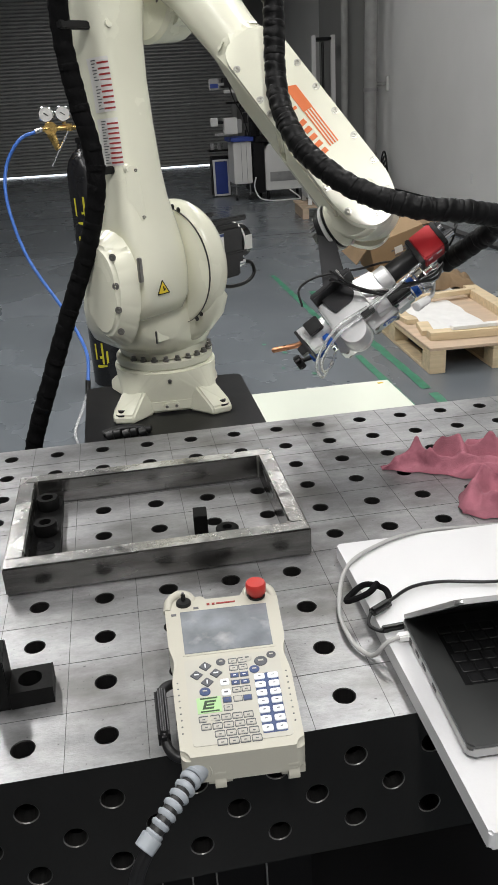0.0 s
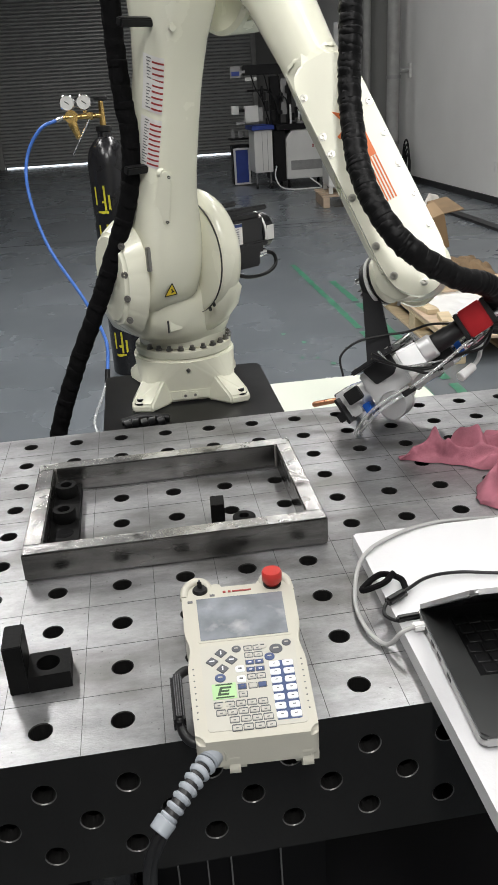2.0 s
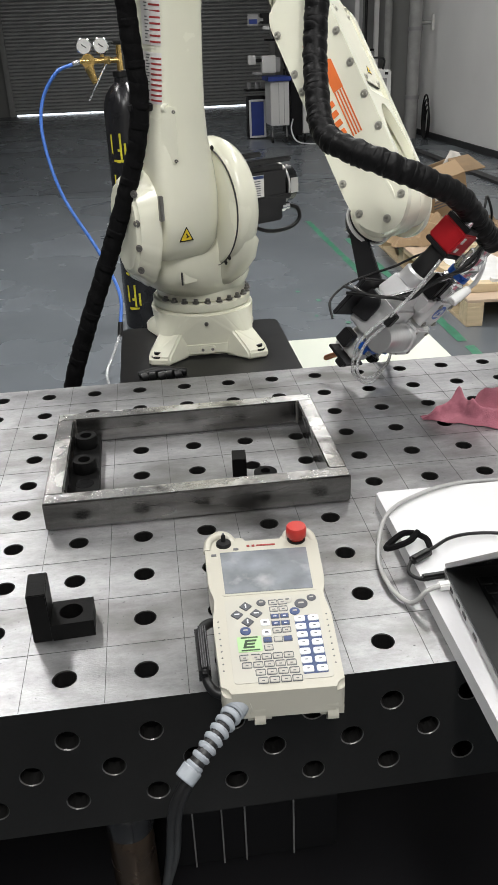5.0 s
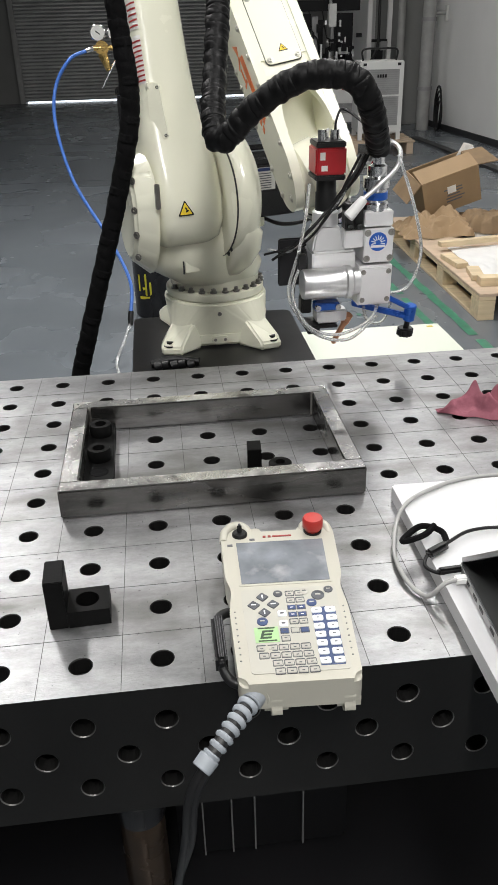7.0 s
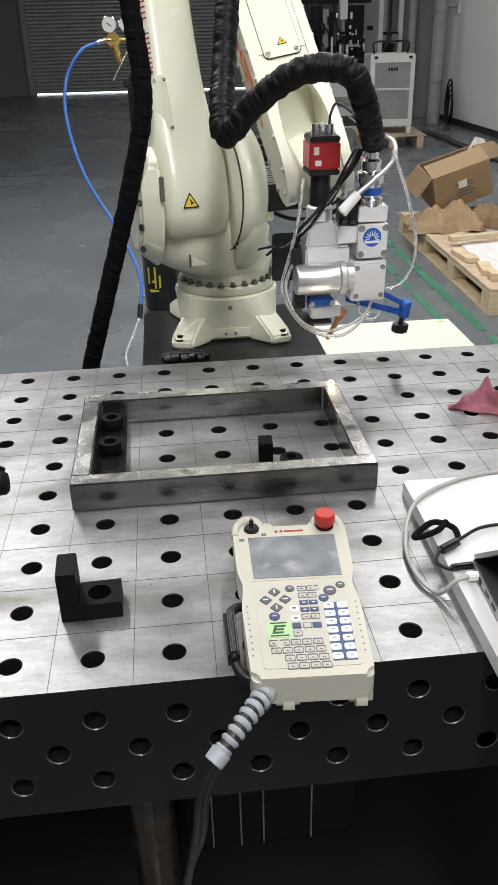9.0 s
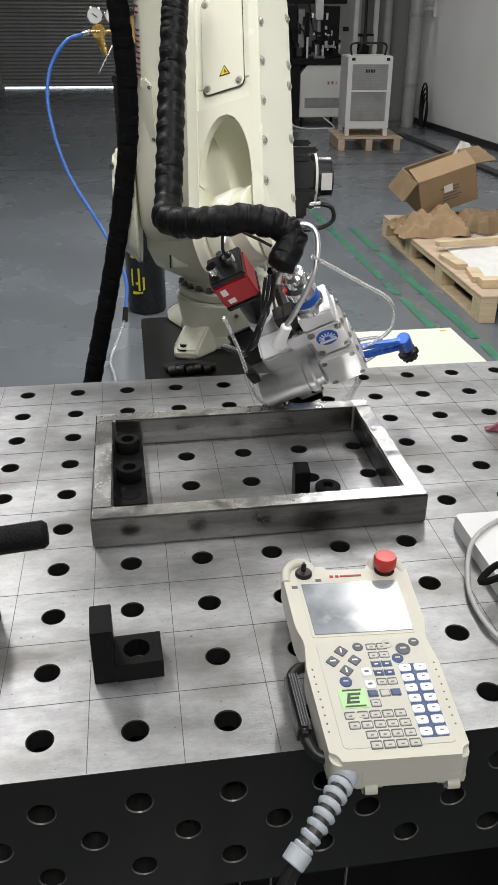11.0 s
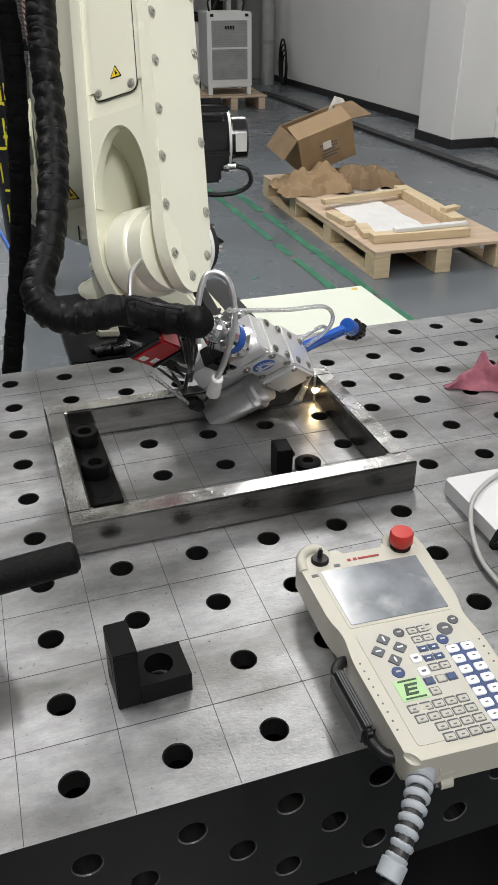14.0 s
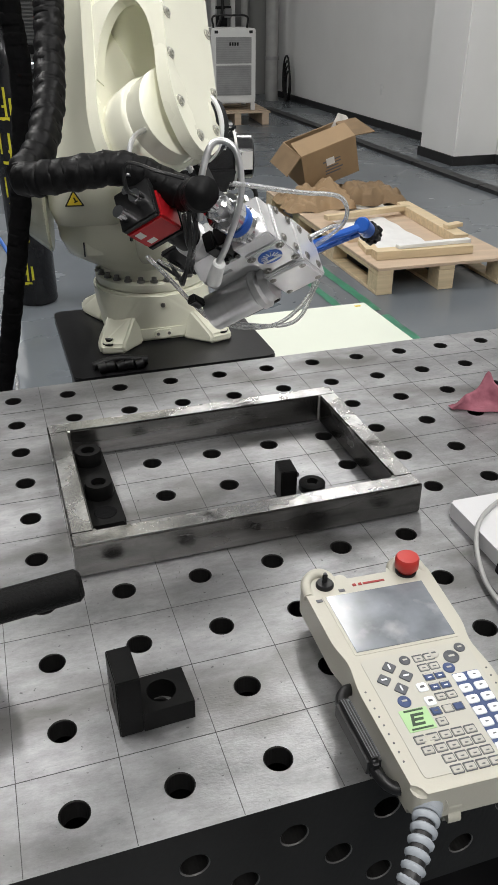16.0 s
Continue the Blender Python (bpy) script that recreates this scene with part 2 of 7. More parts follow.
# ---------------- mesh tools ----------------
def part(name, bm, material, parent=None, label="", smooth=40):
    me = bpy.data.meshes.new(name)
    bmesh.ops.recalc_face_normals(bm, faces=bm.faces)
    bm.to_mesh(me)
    bm.free()
    if smooth:
        me.polygons.foreach_set("use_smooth", [True] * len(me.polygons))
        me.set_sharp_from_angle(angle=radians(smooth))
    me.materials.append(M[material] if isinstance(material, str) else material)
    ob = new(name, me)
    if parent:
        ob.parent = parent
    if label:
        ob["label"] = label
    return ob


def thing(name, label, category, at=None, group=""):
    ob = tagged(new(name), label, category, group)
    if at is not None:
        ob.matrix_world = at
    return ob


def B():
    return bmesh.new()


def _place(bm, verts, m):
    if m is not None:
        bmesh.ops.transform(bm, matrix=m, verts=verts)


def box(bm, c, s, bevel=0.0, m=None, seg=2):
    """A box with centre c and size s, its edges rounded."""
    vs = bmesh.ops.create_cube(bm, size=1.0)["verts"]
    bmesh.ops.transform(bm, matrix=Matrix.Translation(c) @ Matrix.Diagonal((*s, 1)), verts=vs)
    if bevel:
        es = list({e for v in vs for e in v.link_edges})
        r = bmesh.ops.bevel(bm, geom=es, offset=bevel, segments=seg, affect="EDGES", clamp_overlap=True)
        vs = list({v for f in r["faces"] for v in f.verts} | {v for v in vs if v.is_valid})
    _place(bm, vs, m)
    return bm


def lathe(bm, profile, m=None, seg=24):
    """Turns (radius, height) pairs about z."""
    rings = []
    for r, z in profile:
        if r < 1e-6:
            rings.append([bm.verts.new((0, 0, z))])
        else:
            rings.append([bm.verts.new((r * math.cos(2 * math.pi * k / seg), r * math.sin(2 * math.pi * k / seg), z)) for k in range(seg)])
    for a, b in zip(rings, rings[1:]):
        for k in range(seg):
            j = (k + 1) % seg
            if len(a) == 1 and len(b) > 1:
                bm.faces.new((a[0], b[k], b[j]))
            elif len(b) == 1 and len(a) > 1:
                bm.faces.new((a[k], a[j], b[0]))
            elif len(a) > 1:
                bm.faces.new((a[k], a[j], b[j], b[k]))
    vs = [v for r in rings for v in r]
    _place(bm, vs, m)
    return bm


def aim(p0, p1):
    """A frame at p0 whose z points to p1."""
    d = Vector(p1) - Vector(p0)
    return Matrix.Translation(p0) @ d.to_track_quat("Z", "Y").to_matrix().to_4x4()


def cyl(bm, p0, p1, r, r1=None, seg=20, bev=0.0):
    h = (Vector(p1) - Vector(p0)).length
    r1 = r if r1 is None else r1
    if bev:
        prof = [(0, 0), (r - bev, 0), (r, bev), (r1, h - bev), (r1 - bev, h), (0, h)]
    else:
        prof = [(0, 0), (r, 0), (r1, h), (0, h)]
    return lathe(bm, prof, aim(p0, p1), seg)


def spline(pts, n):
    """n + 1 points on a smooth curve through pts, evenly spaced."""
    P = [Vector(p) for p in pts]
    P = [2 * P[0] - P[1]] + P + [2 * P[-1] - P[-2]]
    out = []
    for i in range(1, len(P) - 2):
        for k in range(24):
            t = k / 24
            a, b, c, d = P[i - 1 : i + 3]
            out.append(0.5 * (2 * b + (c - a) * t + (2 * a - 5 * b + 4 * c - d) * t * t + (3 * b - a - 3 * c + d) * t ** 3))
    out.append(P[-2])
    acc = [0.0]
    for a, b in zip(out, out[1:]):
        acc.append(acc[-1] + (b - a).length)
    res, j = [], 0
    for k in range(n + 1):
        s = acc[-1] * k / n
        while j < len(acc) - 2 and acc[j + 1] < s:
            j += 1
        u = (s - acc[j]) / max(acc[j + 1] - acc[j], 1e-9)
        res.append(out[j].lerp(out[j + 1], min(max(u, 0), 1)))
    return res


def tube(bm, pts, r, n=40, seg=10, wave=0.0, turns=0, caps=True):
    """A round tube along a smooth curve; wave: ribs."""
    C = spline(pts, n)
    rings, up = [], None
    for i, p in enumerate(C):
        d = (C[min(i + 1, n)] - C[max(i - 1, 0)]).normalized()
        up = Vector((0.31, 0.2, 0.93)) if up is None else up
        side = d.cross(up).normalized()
        up = side.cross(d).normalized()
        rr = r(i / n) if callable(r) else r
        if turns:
            rr *= 1 + wave * math.sin(2 * math.pi * turns * i / n)
        elif wave:
            rr *= 1 + wave * noise.noise(p * 40)
        rings.append([bm.verts.new(p + rr * (math.cos(2 * math.pi * k / seg) * side + math.sin(2 * math.pi * k / seg) * up)) for k in range(seg)])
    for a, b in zip(rings, rings[1:]):
        for k in range(seg):
            j = (k + 1) % seg
            bm.faces.new((a[k], a[j], b[j], b[k]))
    if caps:
        bm.faces.new(rings[0][::-1])
        bm.faces.new(rings[-1])
    return bm


def hull(bm, pts, bevel=0.0, seg=3, m=None):
    """The rounded convex body round some points."""
    vs = [bm.verts.new(p) for p in pts]
    r = bmesh.ops.convex_hull(bm, input=vs)
    drop = list({g for g in r["geom_interior"] + r["geom_unused"] if isinstance(g, bmesh.types.BMVert) and g.is_valid})
    if drop:
        bmesh.ops.delete(bm, geom=drop, context="VERTS")
    vs = [v for v in vs if v.is_valid]
    fs = list({f for v in vs for f in v.link_faces})
    es = list({e for v in vs for e in v.link_edges})
    d = bmesh.ops.dissolve_limit(bm, angle_limit=radians(2), verts=vs, edges=es)
    vs = list({v for f in d["region"] if f.is_valid for v in f.verts})
    if bevel:
        es = list({e for v in vs for e in v.link_edges})
        r = bmesh.ops.bevel(bm, geom=es, offset=bevel, segments=seg, affect="EDGES", clamp_overlap=True)
        vs = list({v for f in r["faces"] for v in f.verts} | {v for v in vs if v.is_valid})
    _place(bm, vs, m)
    return bm


def slab(bm, outline, z0, z1, bevel=0.0, m=None, seg=2):
    """An outline in x and y pulled from z0 to z1, edges rounded."""
    lo = [bm.verts.new((x, y, z0)) for x, y in outline]
    hi = [bm.verts.new((x, y, z1)) for x, y in outline]
    bm.faces.new(lo[::-1])
    top = bm.faces.new(hi)
    n = len(lo)
    for k in range(n):
        bm.faces.new((lo[k], lo[(k + 1) % n], hi[(k + 1) % n], hi[k]))
    vs = lo + hi
    if bevel:
        es = list(set(top.edges) | {e for v in lo for e in v.link_edges if all(w in lo for w in e.verts)})
        r = bmesh.ops.bevel(bm, geom=es, offset=bevel, segments=seg, affect="EDGES", clamp_overlap=True)
        vs = list({v for f in r["faces"] for v in f.verts} | {v for v in vs if v.is_valid})
    _place(bm, vs, m)
    return bm


def loft(bm, secs, n=36):
    """A closed body through rounded sections: (height, x from, x to, half depth, y centre, squareness)."""
    rings = []
    for z, xa, xb, dy, cy, e in secs:
        ring = []
        for k in range(n):
            a = 2 * math.pi * k / n
            c, s = math.cos(a), math.sin(a)
            x = math.copysign(abs(c) ** e, c)
            y = math.copysign(abs(s) ** e, s)
            ring.append(bm.verts.new(((xa + xb) / 2 + x * (xb - xa) / 2, cy + y * dy, z)))
        rings.append(ring)
    for a, b in zip(rings, rings[1:]):
        for k in range(n):
            bm.faces.new((a[k], a[(k + 1) % n], b[(k + 1) % n], b[k]))
    bm.faces.new(rings[0][::-1])
    bm.faces.new(rings[-1])
    return bm


def ring_outline(pts, r, n=6):
    """Rounds the corners of a polygon by r."""
    out = []
    k = len(pts)
    for i in range(k):
        p, a, b = Vector(pts[i]), Vector(pts[i - 1]), Vector(pts[(i + 1) % k])
        da, db = (a - p).normalized(), (b - p).normalized()
        rr = min(r, (a - p).length * 0.45, (b - p).length * 0.45)
        for j in range(n + 1):
            t = j / n
            q = (p + da * rr) * (1 - t) ** 2 + 2 * t * (1 - t) * p + (p + db * rr) * t * t
            out.append((q.x, q.y))
    return out

# ---------------- the hall ----------------
Z_TOP = 0.70      # table top
X_L, X_R = -0.85, 1.15   # table's ends
HALL = (-7.0, 4.52, -7.0, 20.25, 4.5)


def structure(name, bm, material, label="", smooth=0):
    return tagged(part(name, bm, material, None, label, smooth), kind="structure")


def build_hall():
    x0, x1, y0, y1, h = HALL
    floor = structure("floor", box(B(), ((x0 + x1) / 2, (y0 + y1) / 2, -0.05), (x1 - x0, y1 - y0, 0.1)), "floor", "grey glossy epoxy floor with faint scuffs")
    for y, w in ((8.35, 0.012), (14.2, 0.012)):
        part("joint", box(B(), (-1.2, y, 0.0), (11.5, w, 0.004)), "skirt", floor)
    structure("wall_east", box(B(), (x1 + 0.1, (y0 + y1) / 2, h / 2), (0.2, y1 - y0, h)), "wall", "plain white painted side wall")
    structure("wall_west", box(B(), (x0 - 0.1, (y0 + y1) / 2, h / 2), (0.2, y1 - y0, h)), "wallgrey", "plain grey side wall")
    structure("wall_south", box(B(), ((x0 + x1) / 2, y0 - 0.1, h / 2), (x1 - x0, 0.2, h)), "wall", "plain white wall")
    # end wall with the shutter's opening
    bm = B()
    box(bm, ((x0 - 2.75) / 2, y1 + 0.1, h / 2), (-2.75 - x0, 0.2, h))
    box(bm, ((3.45 + x1) / 2, y1 + 0.1, h / 2), (x1 - 3.45, 0.2, h))
    box(bm, (0.35, y1 + 0.1, 4.3), (6.2, 0.2, 0.4))
    structure("wall_north", bm, "wallgrey", "dark grey end wall round a roller shutter")
    shutter = structure("door_1", box(B(), (0.35, y1 + 0.02, 4.05), (6.16, 0.16, 0.14), 0.01), "shutter", "closed grey steel roller shutter of horizontal slats")
    for k in range(52):
        z = 0.085 + k * 0.076
        bm = B()
        slab(bm, [(-0.012, -0.036), (0.004, -0.036), (0.02, -0.015), (0.02, 0.012), (0.004, 0.034), (-0.012, 0.034)], -3.08, 3.08)
        ob = part("slat", bm, "shutter", shutter, smooth=0)
        ob.matrix_world = Matrix.Translation((0.35, y1 - 0.02, z)) @ Matrix(((0, 0, 1, 0), (-1, 0, 0, 0), (0, 1, 0, 0), (0, 0, 0, 1)))
    part("daylight_gap", box(B(), (0.35, y1 + 0.06, 0.018), (6.1, 0.02, 0.035)), "daylight", shutter, "thin bright daylight gap under the shutter")
    for x in (-2.78, 3.48):
        part("guide_rail", box(B(), (x, y1 - 0.06, 2.0), (0.12, 0.12, 4.0), 0.01), "pipe", shutter)
    structure("ceiling", box(B(), ((x0 + x1) / 2, (y0 + y1) / 2, h + 0.05), (x1 - x0, y1 - y0, 0.1)), "ceiling", "plain grey ceiling")
    # column with skirting
    structure("column", box(B(), (4.295, 6.56, h / 2), (0.45, 0.64, h), 0.012), "wall", "white painted wall column")
    bm = B()
    box(bm, (x1 - 0.008, 13.56, 0.042), (0.016, 13.38, 0.084))
    box(bm, (x1 - 0.008, -0.38, 0.042), (0.016, 13.24, 0.084))
    box(bm, (4.062, 6.56, 0.042), (0.016, 0.672, 0.084))
    box(bm, (4.285, 6.232, 0.042), (0.43, 0.016, 0.084))
    box(bm, (4.285, 6.888, 0.042), (0.43, 0.016, 0.084))
    tagged(structure("baseboard", bm, "skirt", "black skirting along the wall"))
    # floor trunking
    tr = thing("cable_trunking", "black rubber cable trunking lying on the floor", "trunking")
    for k in range(9):
        part("section", slab(B(), ring_outline([(-0.055, -0.54), (0.055, -0.54), (0.055, 0.54), (-0.055, 0.54)], 0.01), 0.0, 0.03, 0.012), "skirt", tr).location = (3.80 + 0.012 * math.sin(k), 1.5 + 1.09 * k, 0)
    # pipe on the wall, far
    pp = thing("wall_pipe", "grey vertical drain pipe with a branch on the wall", "pipe")
    part("pipe", cyl(B(), (4.25, 11.8, 0.0), (4.25, 11.8, 4.4), 0.095, seg=24), "pipe", pp)
    part("second_pipe", cyl(B(), (4.02, 12.4, 0.0), (4.02, 12.4, 4.4), 0.055, seg=16), "pipe", pp)
    bm = B()
    cyl(bm, (4.33, 11.8, 1.56), (4.49, 11.8, 1.56), 0.026)
    part("branch", bm, "pipe", pp)
    part("wall_flange", box(B(), (4.50, 11.8, 1.56), (0.035, 0.10, 0.20), 0.006), "cabinet", pp)
    for z in (0.55, 1.46, 3.0):
        part("clamp", cyl(B(), (4.25, 11.8, z), (4.25, 11.8, z + 0.05), 0.107), "machgrey", pp)
    structure("wall_pier", box(B(), (4.28, 13.3, h / 2), (0.48, 1.4, h), 0.01), "wallgrey", "grey wall pier behind the drain pipe")
    cap = thing("wall_socket", "small white cable outlet on the wall", "socket")
    part("plate", box(B(), (4.514, 8.7, 0.42), (0.012, 0.05, 0.12), 0.004), "white", cap)
    # ceiling lamps
    first = None
    for lx, ly, lsx, lsy, lw in LAMPS:
        if first is None:
            first = thing("ceiling_lamp", "white linear LED ceiling panel switched on", "lamp", pose(lx, ly, 4.3), "ceiling lamps")
            part("housing", box(B(), (0, 0, 0.12), (lsx + 0.06, lsy + 0.06, 0.10), 0.01), "white", first)
            part("diffuser", box(B(), (0, 0, 0.062), (lsx, lsy, 0.012)), "lampglow", first)
        else:
            copy_thing(first, pose(lx, ly, 4.3))


def floor_tape():
    for x, y0, y1, w in ((1.68, 1.2, 5.35, 0.05), (1.515, 1.4, 6.1, 0.045)):
        bm = B()
        n = 60
        rng = random.Random(int(x * 100))
        left, right = [], []
        for k in range(n + 1):
            y = y0 + (y1 - y0) * k / n
            left.append(bm.verts.new((x - w / 2 + rng.uniform(-0.004, 0.004), y, 0.003)))
            right.append(bm.verts.new((x + w / 2 + rng.uniform(-0.004, 0.004), y, 0.003)))
        for k in range(n):
            if rng.random() > (0.05 if x > 1.6 else 0.16):
                bm.faces.new((left[k], right[k], right[k + 1], left[k + 1]))
        bmesh.ops.delete(bm, geom=[v for v in bm.verts if not v.link_faces], context="VERTS")
        tagged(part("floor_tape", bm, "tape", None, smooth=0), "worn green marking tape stuck along the floor", "tape", "floor tape")
    bm = B()
    rng = random.Random(7)
    for k in range(6):
        x, y = 1.1 + rng.uniform(-0.12, 0.12), 3.4 + rng.uniform(-0.7, 1.4)
        s = rng.uniform(0.006, 0.018)
        vs = [bm.verts.new((x + s * math.cos(a) * rng.uniform(0.6, 1.5), y + s * math.sin(a) * rng.uniform(0.6, 2.0), 0.0025)) for a in (0, 1, 2, 3, 4, 5)]
        bm.faces.new(vs)
    tagged(part("tape_scraps", bm, "tape", None, smooth=0), "scattered scraps of green tape on the floor", "tape scraps", kind="stuff")


# ---------------- the welding table ----------------
def holed_plate(us, vs, holes, r, depth, lip, to3, gap=0.0):
    """Square cells, each with a round hole; returns (verts, faces) for the plate, and for the hole walls."""
    V, F, HV, HF = [], [], [], []
    K = 24
    for i in range(len(us) - 1):
        for j in range(len(vs) - 1):
            u0, u1, v0, v1 = us[i] + gap, us[i + 1] - gap, vs[j] + gap, vs[j + 1] - gap
            inside = [(u, v) for u, v in holes if us[i] - 1e-6 < u < us[i + 1] and vs[j] - 1e-6 < v < vs[j + 1]]
            b = len(V)
            if not inside:
                V += [to3(u0, v0, 0), to3(u1, v0, 0), to3(u1, v1, 0), to3(u0, v1, 0)]
                F.append((b, b + 1, b + 2, b + 3))
                continue
            cu, cv = inside[0]
            outer = []
            for k in range(K):
                a = 2 * math.pi * (k + 0.5) / K
                c, s = math.cos(a), math.sin(a)
                du = (u1 - cu) / c if c > 1e-9 else (u0 - cu) / c if c < -1e-9 else 1e9
                dv = (v1 - cv) / s if s > 1e-9 else (v0 - cv) / s if s < -1e-9 else 1e9
                d = min(du, dv)
                outer.append((cu + d * c, cv + d * s))
            corners = [(u1, v1), (u0, v1), (u0, v0), (u1, v0)]
            V += [to3(u, v, 0) for u, v in outer]
            V += [to3(cu + (r + lip) * math.cos(2 * math.pi * (k + 0.5) / K), cv + (r + lip) * math.sin(2 * math.pi * (k + 0.5) / K), 0) for k in range(K)]
            V += [to3(u, v, 0) for u, v in corners]
            for k in range(K):
                j2 = (k + 1) % K
                F.append((b + k, b + j2, b + K + j2, b + K + k))
            for q, (pu, pv) in enumerate(corners):
                a = math.atan2(pv - cv, pu - cu) % (2 * math.pi)
                k = int(math.floor(a / (2 * math.pi) * K - 0.5)) % K
                F.append((b + k, b + 2 * K + q, b + (k + 1) % K))
            hb = len(HV)
            for rr, d in ((r + lip, 0.0), (r, lip), (r, depth)):
                HV += [to3(cu + rr * math.cos(2 * math.pi * (k + 0.5) / K), cv + rr * math.sin(2 * math.pi * (k + 0.5) / K), d) for k in range(K)]
            for lev in (0, 1):
                for k in range(K):
                    j2 = (k + 1) % K
                    HF.append((hb + lev * K + k, hb + lev * K + j2, hb + lev * K + K + j2, hb + lev * K + K + k))
    return V, F, HV, HF


def raw(name, V, F, material, parent, label="", smooth=False):
    me = bpy.data.meshes.new(name)
    me.from_pydata(V, [], F)
    me.materials.append(M[material])
    if smooth:
        me.polygons.foreach_set("use_smooth", [True] * len(me.polygons))
    ob = new(name, me)
    ob.parent = parent
    if label:
        ob["label"] = label
    return ob


def fused(name, plates, material, wall, parent, label="", rim=""):
    """Plates and their hole walls as one mesh with shared corners."""
    index, V, F, kinds = {}, [], [], []
    for PV, PF, HV, HF in plates:
        for verts, faces, kind in ((PV, PF, 0), (HV, HF, 1)):
            for at, q in enumerate(faces):
                ids = []
                for i in q:
                    key = tuple(round(c, 6) for c in verts[i])
                    if key not in index:
                        index[key] = len(V)
                        V.append(verts[i])
                    if index[key] not in ids:
                        ids.append(index[key])
                if len(ids) > 2:
                    F.append(ids)
                    kinds.append(2 if rim and kind and (at // 24) % 2 == 0 else kind)
    ob = raw(name, V, F, material, parent, label)
    ob.data.materials.append(M[wall])
    if rim:
        ob.data.materials.append(M[rim])
    ob.data.polygons.foreach_set("material_index", kinds)
    return ob


def welding_table():
    t = thing("welding_table", "steel welding table with a grid of round holes and scribed lines", "table")
    us = [X_L + 0.1 * i for i in range(21)]
    vs = [0.1 * j for j in range(11)]
    holes = [(u + 0.05, v + 0.05) for u in us[:-1] for v in vs[:-1]]
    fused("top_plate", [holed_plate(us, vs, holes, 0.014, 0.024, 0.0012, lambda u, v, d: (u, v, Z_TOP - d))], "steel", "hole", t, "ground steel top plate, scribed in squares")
    for u in us[1:-1]:
        part("scribed_line", box(B(), (u, 0.5, Z_TOP), (0.0008, 0.998, 0.0006)), "groove", t, smooth=0)
    for v in vs[1:-1]:
        part("scribed_line", box(B(), (0.15, v, Z_TOP), (1.998, 0.0008, 0.0007)), "groove", t, smooth=0)

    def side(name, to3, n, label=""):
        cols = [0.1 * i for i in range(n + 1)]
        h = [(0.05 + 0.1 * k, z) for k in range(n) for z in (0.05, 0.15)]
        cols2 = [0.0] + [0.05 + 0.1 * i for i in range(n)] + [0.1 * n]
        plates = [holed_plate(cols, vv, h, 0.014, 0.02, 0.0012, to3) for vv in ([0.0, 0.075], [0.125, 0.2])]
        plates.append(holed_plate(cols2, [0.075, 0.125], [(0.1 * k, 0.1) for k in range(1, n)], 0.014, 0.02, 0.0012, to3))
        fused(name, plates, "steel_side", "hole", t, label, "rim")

    side("front_apron", lambda u, v, d: (X_L + u, 0.0 + d, Z_TOP - 1.035 * v), 20, "steel front side with staggered holes, shade put into its dark colour")
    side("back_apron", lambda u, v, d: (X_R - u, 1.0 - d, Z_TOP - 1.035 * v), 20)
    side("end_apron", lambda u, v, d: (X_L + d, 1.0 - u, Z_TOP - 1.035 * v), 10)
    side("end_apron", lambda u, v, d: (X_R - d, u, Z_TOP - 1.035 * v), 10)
    bm = B()
    box(bm, (0.15, 0.5, Z_TOP - 0.235), (1.9, 0.9, 0.04))
    box(bm, (0.15, 0.03, Z_TOP - 0.196), (1.98, 0.012, 0.02))
    part("under_frame", bm, "machine", t)
    # black sheet added over the floor here, in place of the table's shade
    part("lower_shelf", box(B(), (0.165, 0.46, 0.07), (1.66, 0.80, 0.02), 0.003), "machine", t, "dark sheet added under the table to stand for the shade")
    for x, y in ((-0.62, 0.16), (0.95, 0.16), (-0.62, 0.84), (0.95, 0.84)):
        leg = part("leg", box(B(), (x, y, 0.25), (0.09, 0.09, 0.46), 0.006), "machine", t)
        part("foot", lathe(B(), [(0, 0), (0.05, 0), (0.05, 0.012), (0.018, 0.02), (0.018, 0.03), (0, 0.03)], pose(x, y, 0)), "bolt", leg)


